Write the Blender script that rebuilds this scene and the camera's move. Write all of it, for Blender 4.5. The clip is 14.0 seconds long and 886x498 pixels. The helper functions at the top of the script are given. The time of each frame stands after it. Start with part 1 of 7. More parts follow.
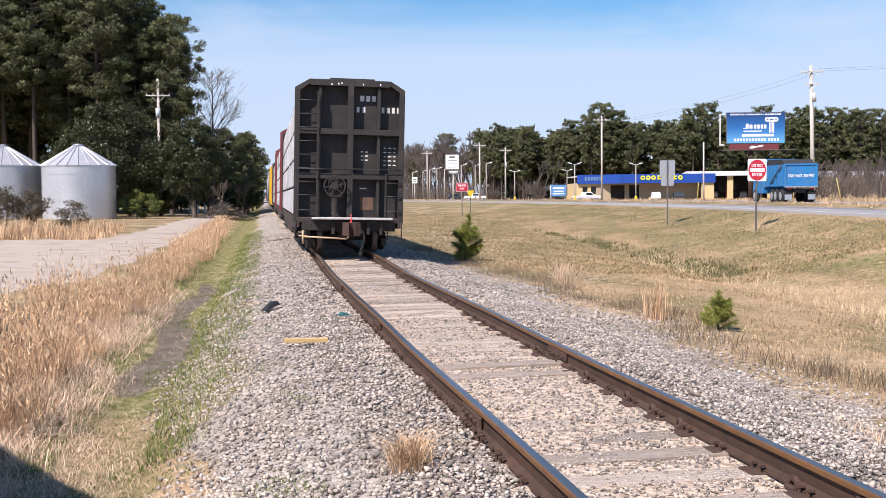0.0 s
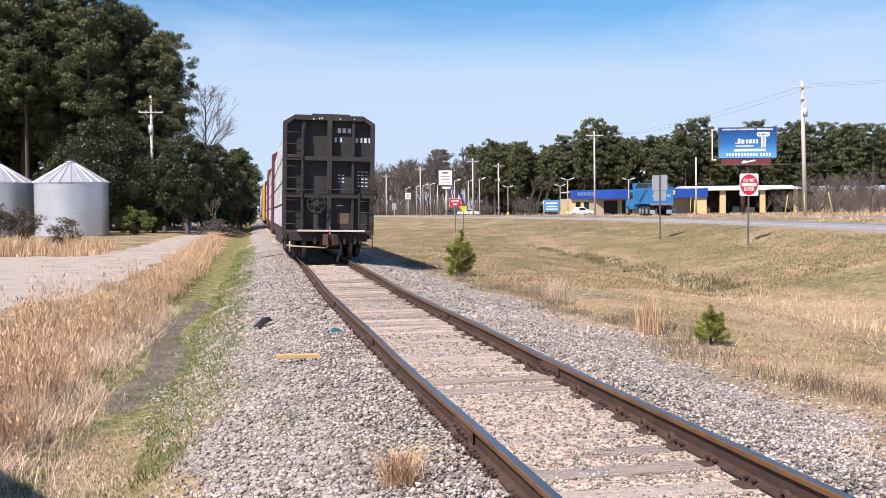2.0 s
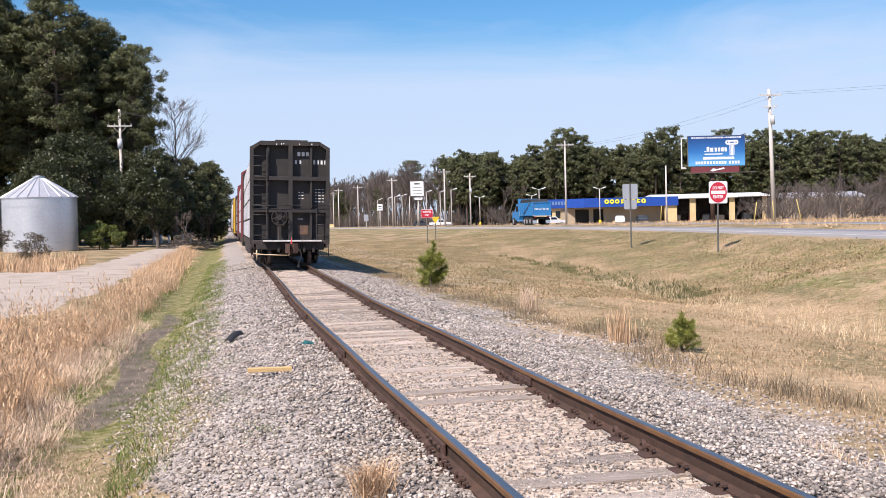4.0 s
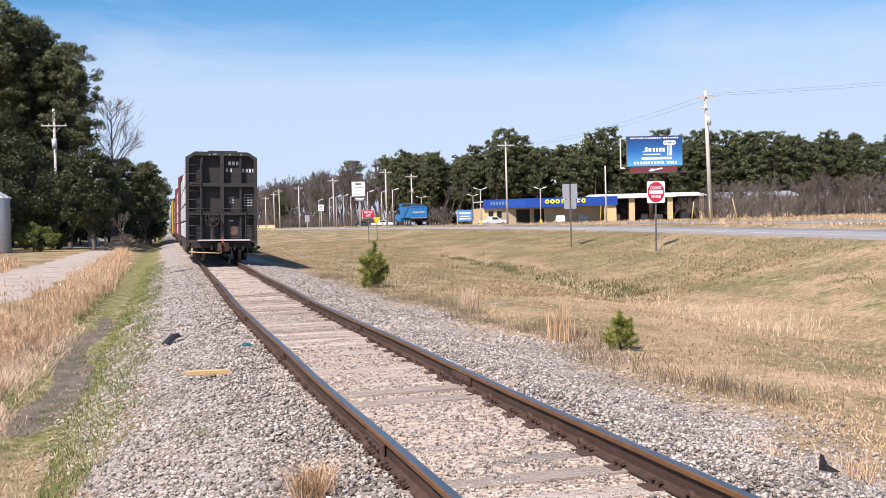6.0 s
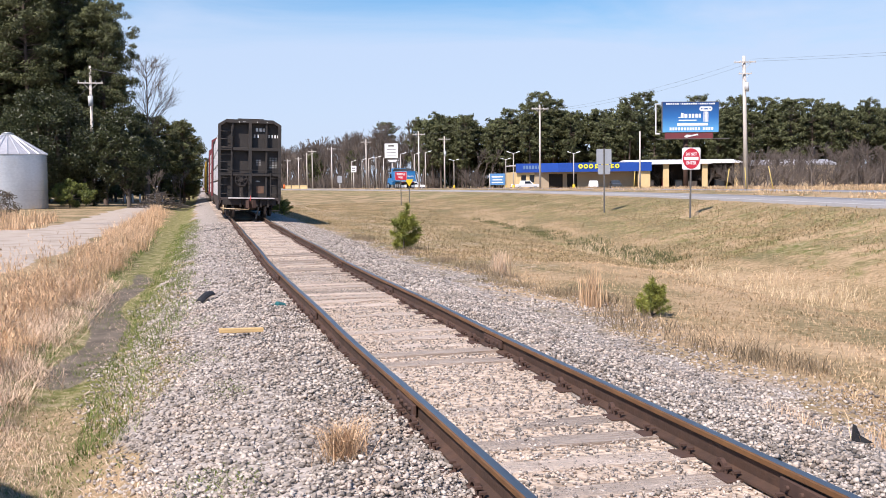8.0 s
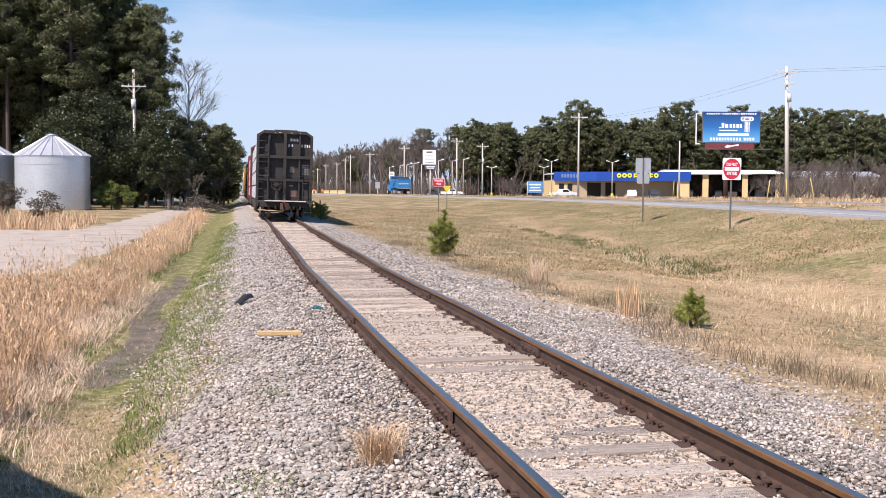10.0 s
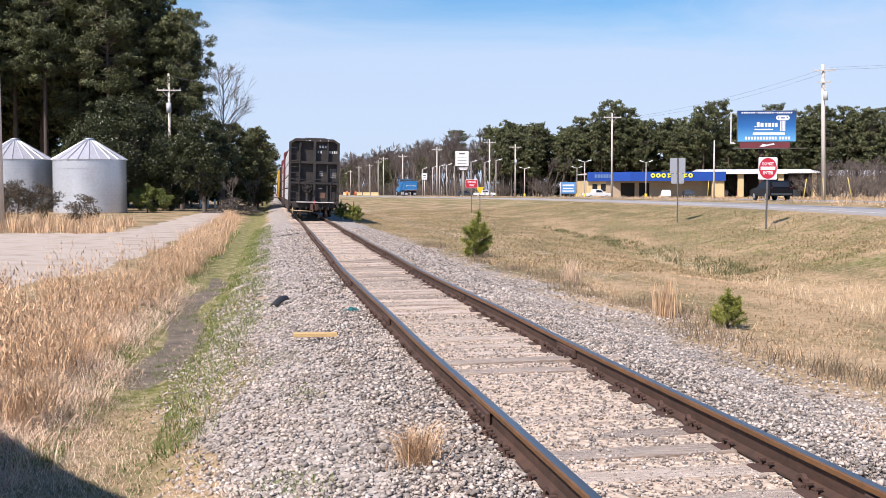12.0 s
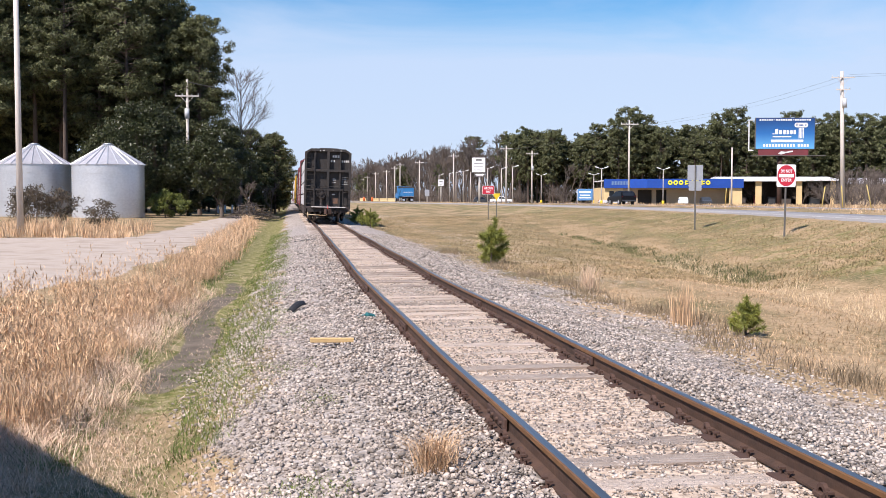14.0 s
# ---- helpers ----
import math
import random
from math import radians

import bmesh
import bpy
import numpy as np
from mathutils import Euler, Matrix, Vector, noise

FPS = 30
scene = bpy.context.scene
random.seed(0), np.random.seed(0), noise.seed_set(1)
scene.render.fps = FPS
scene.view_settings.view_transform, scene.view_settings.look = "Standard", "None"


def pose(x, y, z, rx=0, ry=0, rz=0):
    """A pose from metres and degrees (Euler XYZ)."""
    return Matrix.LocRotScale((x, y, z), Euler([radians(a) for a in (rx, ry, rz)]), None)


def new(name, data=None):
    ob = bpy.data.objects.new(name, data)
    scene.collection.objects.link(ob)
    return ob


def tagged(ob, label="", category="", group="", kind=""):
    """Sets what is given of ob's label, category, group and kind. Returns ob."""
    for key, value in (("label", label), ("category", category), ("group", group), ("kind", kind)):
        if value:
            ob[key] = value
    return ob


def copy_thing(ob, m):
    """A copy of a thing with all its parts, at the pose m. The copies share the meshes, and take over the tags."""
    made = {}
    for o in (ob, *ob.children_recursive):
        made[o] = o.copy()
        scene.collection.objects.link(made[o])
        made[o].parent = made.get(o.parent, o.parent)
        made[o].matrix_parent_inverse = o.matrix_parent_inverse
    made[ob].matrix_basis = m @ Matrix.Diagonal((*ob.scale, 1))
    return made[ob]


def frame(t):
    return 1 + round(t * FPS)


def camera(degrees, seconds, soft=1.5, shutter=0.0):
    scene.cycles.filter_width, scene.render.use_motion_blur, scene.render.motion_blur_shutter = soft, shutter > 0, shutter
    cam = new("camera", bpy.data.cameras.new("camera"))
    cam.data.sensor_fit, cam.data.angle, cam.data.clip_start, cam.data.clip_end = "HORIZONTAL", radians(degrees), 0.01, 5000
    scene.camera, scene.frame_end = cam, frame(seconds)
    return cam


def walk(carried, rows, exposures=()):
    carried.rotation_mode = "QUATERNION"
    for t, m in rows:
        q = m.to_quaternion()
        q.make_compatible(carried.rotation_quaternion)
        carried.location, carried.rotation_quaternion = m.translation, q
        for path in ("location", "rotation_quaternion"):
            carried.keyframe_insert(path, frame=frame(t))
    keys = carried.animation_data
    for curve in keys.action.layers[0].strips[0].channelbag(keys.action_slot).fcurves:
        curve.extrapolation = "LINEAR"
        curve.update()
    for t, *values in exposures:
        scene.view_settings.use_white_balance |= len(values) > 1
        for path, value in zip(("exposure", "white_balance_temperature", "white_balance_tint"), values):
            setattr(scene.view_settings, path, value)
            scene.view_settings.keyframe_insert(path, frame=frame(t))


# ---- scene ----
cam = camera(46.0, 14.0, 0.4)
PATH = [
    (0.0, 0.013, -0.009, 1.726, -9.928, -2.961, 0.603),
    (0.5, 0.021, 0.003, 1.723, -9.950, -2.178, 0.835),
    (1.0, 0.030, -0.008, 1.723, -10.065, -2.086, 0.849),
    (1.5, 0.027, -0.009, 1.720, -10.115, -2.105, 0.769),
    (2.0, 0.032, -0.017, 1.721, -10.290, -2.106, 0.798),
    (4.5, 0.055, -0.022, 1.720, -12.492, -1.381, 1.590),
    (5.0, 0.061, -0.016, 1.723, -13.327, -1.278, 1.680),
    (5.5, 0.065, -0.027, 1.720, -14.242, -1.329, 1.758),
    (6.0, 0.077, -0.025, 1.722, -15.012, -1.618, 1.658),
    (6.5, 0.081, -0.023, 1.722, -15.418, -2.179, 1.504),
    (7.0, 0.067, -0.030, 1.717, -15.183, -2.793, 1.208),
    (7.5, 0.060, -0.024, 1.721, -14.343, -3.335, 0.946),
    (8.0, 0.055, -0.020, 1.719, -13.245, -3.609, 0.715),
    (8.2, 0.055, -0.011, 1.706, -12.806, -3.641, 0.696),
    (10.5, 0.031, -0.016, 1.714, -10.837, -3.134, -0.178),
    (11.0, 0.029, -0.022, 1.710, -10.337, -3.105, -0.099),
    (11.5, 0.019, -0.014, 1.714, -9.808, -3.148, 0.060),
    (12.0, 0.008, -0.018, 1.716, -9.401, -3.150, 0.221),
    (12.5, 0.011, -0.017, 1.713, -9.063, -3.122, 0.283),
    (13.0, 0.006, -0.010, 1.718, -8.848, -3.031, 0.266),
    (13.5, 0.000, -0.004, 1.710, -8.670, -2.889, 0.108),
    (14.0, -0.000, -0.000, 1.710, -8.499, -2.804, 0.000),
]
walk(cam, [(r[0], pose(r[1], r[2], r[3], 90 + r[5], r[6], r[4])) for r in PATH], [(0.0, 0.45, 6560, 17), (14.0, 0.45, 6560, 17)])

# ---------------------------------------------------------------- light
SUN_EL, SUN_AZ = radians(50), radians(45)
to_sun = Vector((-math.cos(SUN_EL) * math.cos(SUN_AZ), -math.cos(SUN_EL) * math.sin(SUN_AZ), math.sin(SUN_EL)))
sun = new("sun", bpy.data.lights.new("sun", "SUN"))
sun.data.energy, sun.data.angle, sun.data.color = 5.0, radians(0.53), (1.0, 0.95, 0.88)
sun.matrix_world = to_sun.to_track_quat("Z", "Y").to_matrix().to_4x4()

world = bpy.data.worlds.new("sky")
scene.world = world
world.use_nodes = True
wn, wl = world.node_tree.nodes, world.node_tree.links
wn.clear()
w_out, w_bg = wn.new("ShaderNodeOutputWorld"), wn.new("ShaderNodeBackground")
w_sky = wn.new("ShaderNodeTexSky")
w_sky.sky_type, w_sky.sun_disc = "NISHITA", False
w_sky.sun_elevation = SUN_EL
w_sky.sun_rotation = math.atan2(to_sun.x, to_sun.y)
w_sky.air_density, w_sky.dust_density, w_sky.ozone_density = 1.0, 0.6, 2.0
w_co = wn.new("ShaderNodeTexCoord")
w_map = wn.new("ShaderNodeMapping")
w_map.inputs["Scale"].default_value = (1.6, 1.6, 9.0)
w_map.inputs["Rotation"].default_value = (0.0, 0.12, 0.3)
w_noise = wn.new("ShaderNodeTexNoise")
w_noise.inputs["Scale"].default_value, w_noise.inputs["Detail"].default_value = 1.7, 6.0
w_noise.inputs["Roughness"].default_value, w_noise.inputs["Distortion"].default_value = 0.55, 0.6
w_sep = wn.new("ShaderNodeSeparateXYZ")
w_band = wn.new("ShaderNodeMapRange")      # veil of thin cirrus, thicker low in the sky
w_band.inputs["From Min"].default_value, w_band.inputs["From Max"].default_value = 0.085, 0.20
w_band.inputs["To Min"].default_value, w_band.inputs["To Max"].default_value = 0.62, -0.20
w_add = wn.new("ShaderNodeMath")
w_add.operation = "ADD"
w_ramp = wn.new("ShaderNodeMapRange")
w_ramp.inputs["From Min"].default_value, w_ramp.inputs["From Max"].default_value = 0.30, 0.80
w_ramp.inputs["To Min"].default_value, w_ramp.inputs["To Max"].default_value = 0.0, 0.9
w_mix = wn.new("ShaderNodeMix")
w_mix.data_type = "RGBA"
w_mix.inputs["B"].default_value = (6.2, 7.9, 10.2, 1)
w_hue = wn.new("ShaderNodeHueSaturation")
w_hue.inputs["Saturation"].default_value, w_hue.inputs["Value"].default_value = 1.45, 1.5
wl.new(w_co.outputs["Generated"], w_map.inputs["Vector"])
wl.new(w_map.outputs["Vector"], w_noise.inputs["Vector"])
wl.new(w_co.outputs["Generated"], w_sep.inputs["Vector"])
wl.new(w_sep.outputs["Z"], w_band.inputs["Value"])
wl.new(w_noise.outputs["Fac"], w_add.inputs[0])
wl.new(w_band.outputs["Result"], w_add.inputs[1])
wl.new(w_add.outputs["Value"], w_ramp.inputs["Value"])
wl.new(w_ramp.outputs["Result"], w_mix.inputs["Factor"])
wl.new(w_sky.outputs["Color"], w_hue.inputs["Color"])
wl.new(w_hue.outputs["Color"], w_mix.inputs["A"])
wl.new(w_mix.outputs["Result"], w_bg.inputs["Color"])
wl.new(w_bg.outputs["Background"], w_out.inputs["Surface"])
w_bg.inputs["Strength"].default_value = 0.070


# ---------------------------------------------------------------- materials
def material(name, base, second=None, rough=0.8, metal=0.0, grain=6.0, blotch=0.7, bump=0.0, bump_scale=30.0, spread=0.0,
             dirt=None, dirt_amount=0.0, stretch=(1, 1, 1), spec=0.5, space="Object"):
    """Base colour blended with a second at two noise scales, random tint by object, optional dirt and bump."""
    m = bpy.data.materials.new(name)
    m.use_nodes = True
    n, l = m.node_tree.nodes, m.node_tree.links
    b = n["Principled BSDF"]
    second = second or tuple(c * 0.72 for c in base)
    co, mp = n.new("ShaderNodeTexCoord"), n.new("ShaderNodeMapping")
    mp.inputs["Scale"].default_value = stretch
    l.new(co.outputs[space], mp.inputs["Vector"])
    fine, coarse, mix = n.new("ShaderNodeTexNoise"), n.new("ShaderNodeTexNoise"), n.new("ShaderNodeMix")
    for node, s in ((fine, grain), (coarse, blotch)):
        node.inputs["Scale"].default_value, node.inputs["Detail"].default_value = s, 4.0
        l.new(mp.outputs["Vector"], node.inputs["Vector"])
    avg, rng = n.new("ShaderNodeMath"), n.new("ShaderNodeMapRange")
    avg.operation = "ADD"
    l.new(fine.outputs["Fac"], avg.inputs[0])
    l.new(coarse.outputs["Fac"], avg.inputs[1])
    rng.inputs["From Min"].default_value, rng.inputs["From Max"].default_value = 0.72, 1.28
    l.new(avg.outputs["Value"], rng.inputs["Value"])
    mix.data_type = "RGBA"
    mix.inputs["A"].default_value, mix.inputs["B"].default_value = (*base, 1), (*second, 1)
    l.new(rng.outputs["Result"], mix.inputs["Factor"])
    colour = mix.outputs["Result"]
    if dirt:
        stain, mix2, r2 = n.new("ShaderNodeTexNoise"), n.new("ShaderNodeMix"), n.new("ShaderNodeMapRange")
        stain.inputs["Scale"].default_value, stain.inputs["Detail"].default_value = blotch * 3.1, 7.0
        l.new(mp.outputs["Vector"], stain.inputs["Vector"])
        r2.inputs["From Min"].default_value, r2.inputs["From Max"].default_value = 0.48, 0.7
        r2.inputs["To Max"].default_value = dirt_amount
        l.new(stain.outputs["Fac"], r2.inputs["Value"])
        mix2.data_type = "RGBA"
        mix2.inputs["B"].default_value = (*dirt, 1)
        l.new(r2.outputs["Result"], mix2.inputs["Factor"])
        l.new(colour, mix2.inputs["A"])
        colour = mix2.outputs["Result"]
    if spread:
        info, geo, hsv, mr, add = (n.new("ShaderNodeObjectInfo"), n.new("ShaderNodeNewGeometry"), n.new("ShaderNodeHueSaturation"),
                                   n.new("ShaderNodeMapRange"), n.new("ShaderNodeMath"))
        add.operation = "WRAP"
        add.inputs[1].default_value, add.inputs[2].default_value = 1.0, 0.0
        both = n.new("ShaderNodeMath")
        l.new(info.outputs["Random"], both.inputs[0])
        l.new(geo.outputs["Random Per Island"], both.inputs[1])
        l.new(both.outputs["Value"], add.inputs[0])
        mr.inputs["To Min"].default_value, mr.inputs["To Max"].default_value = 1 - spread, 1 + spread
        l.new(add.outputs["Value"], mr.inputs["Value"])
        l.new(mr.outputs["Result"], hsv.inputs["Value"])
        l.new(colour, hsv.inputs["Color"])
        colour = hsv.outputs["Color"]
    l.new(colour, b.inputs["Base Color"])
    b.inputs["Roughness"].default_value, b.inputs["Metallic"].default_value = rough, metal
    b.inputs["Specular IOR Level"].default_value = spec
    if bump:
        bn, bt = n.new("ShaderNodeBump"), n.new("ShaderNodeTexNoise")
        bt.inputs["Scale"].default_value, bt.inputs["Detail"].default_value = bump_scale, 5.0
        l.new(mp.outputs["Vector"], bt.inputs["Vector"])
        bn.inputs["Strength"].default_value, bn.inputs["Distance"].default_value = bump, 0.03
        l.new(bt.outputs["Fac"], bn.inputs["Height"])
        l.new(bn.outputs["Normal"], b.inputs["Normal"])
    return m


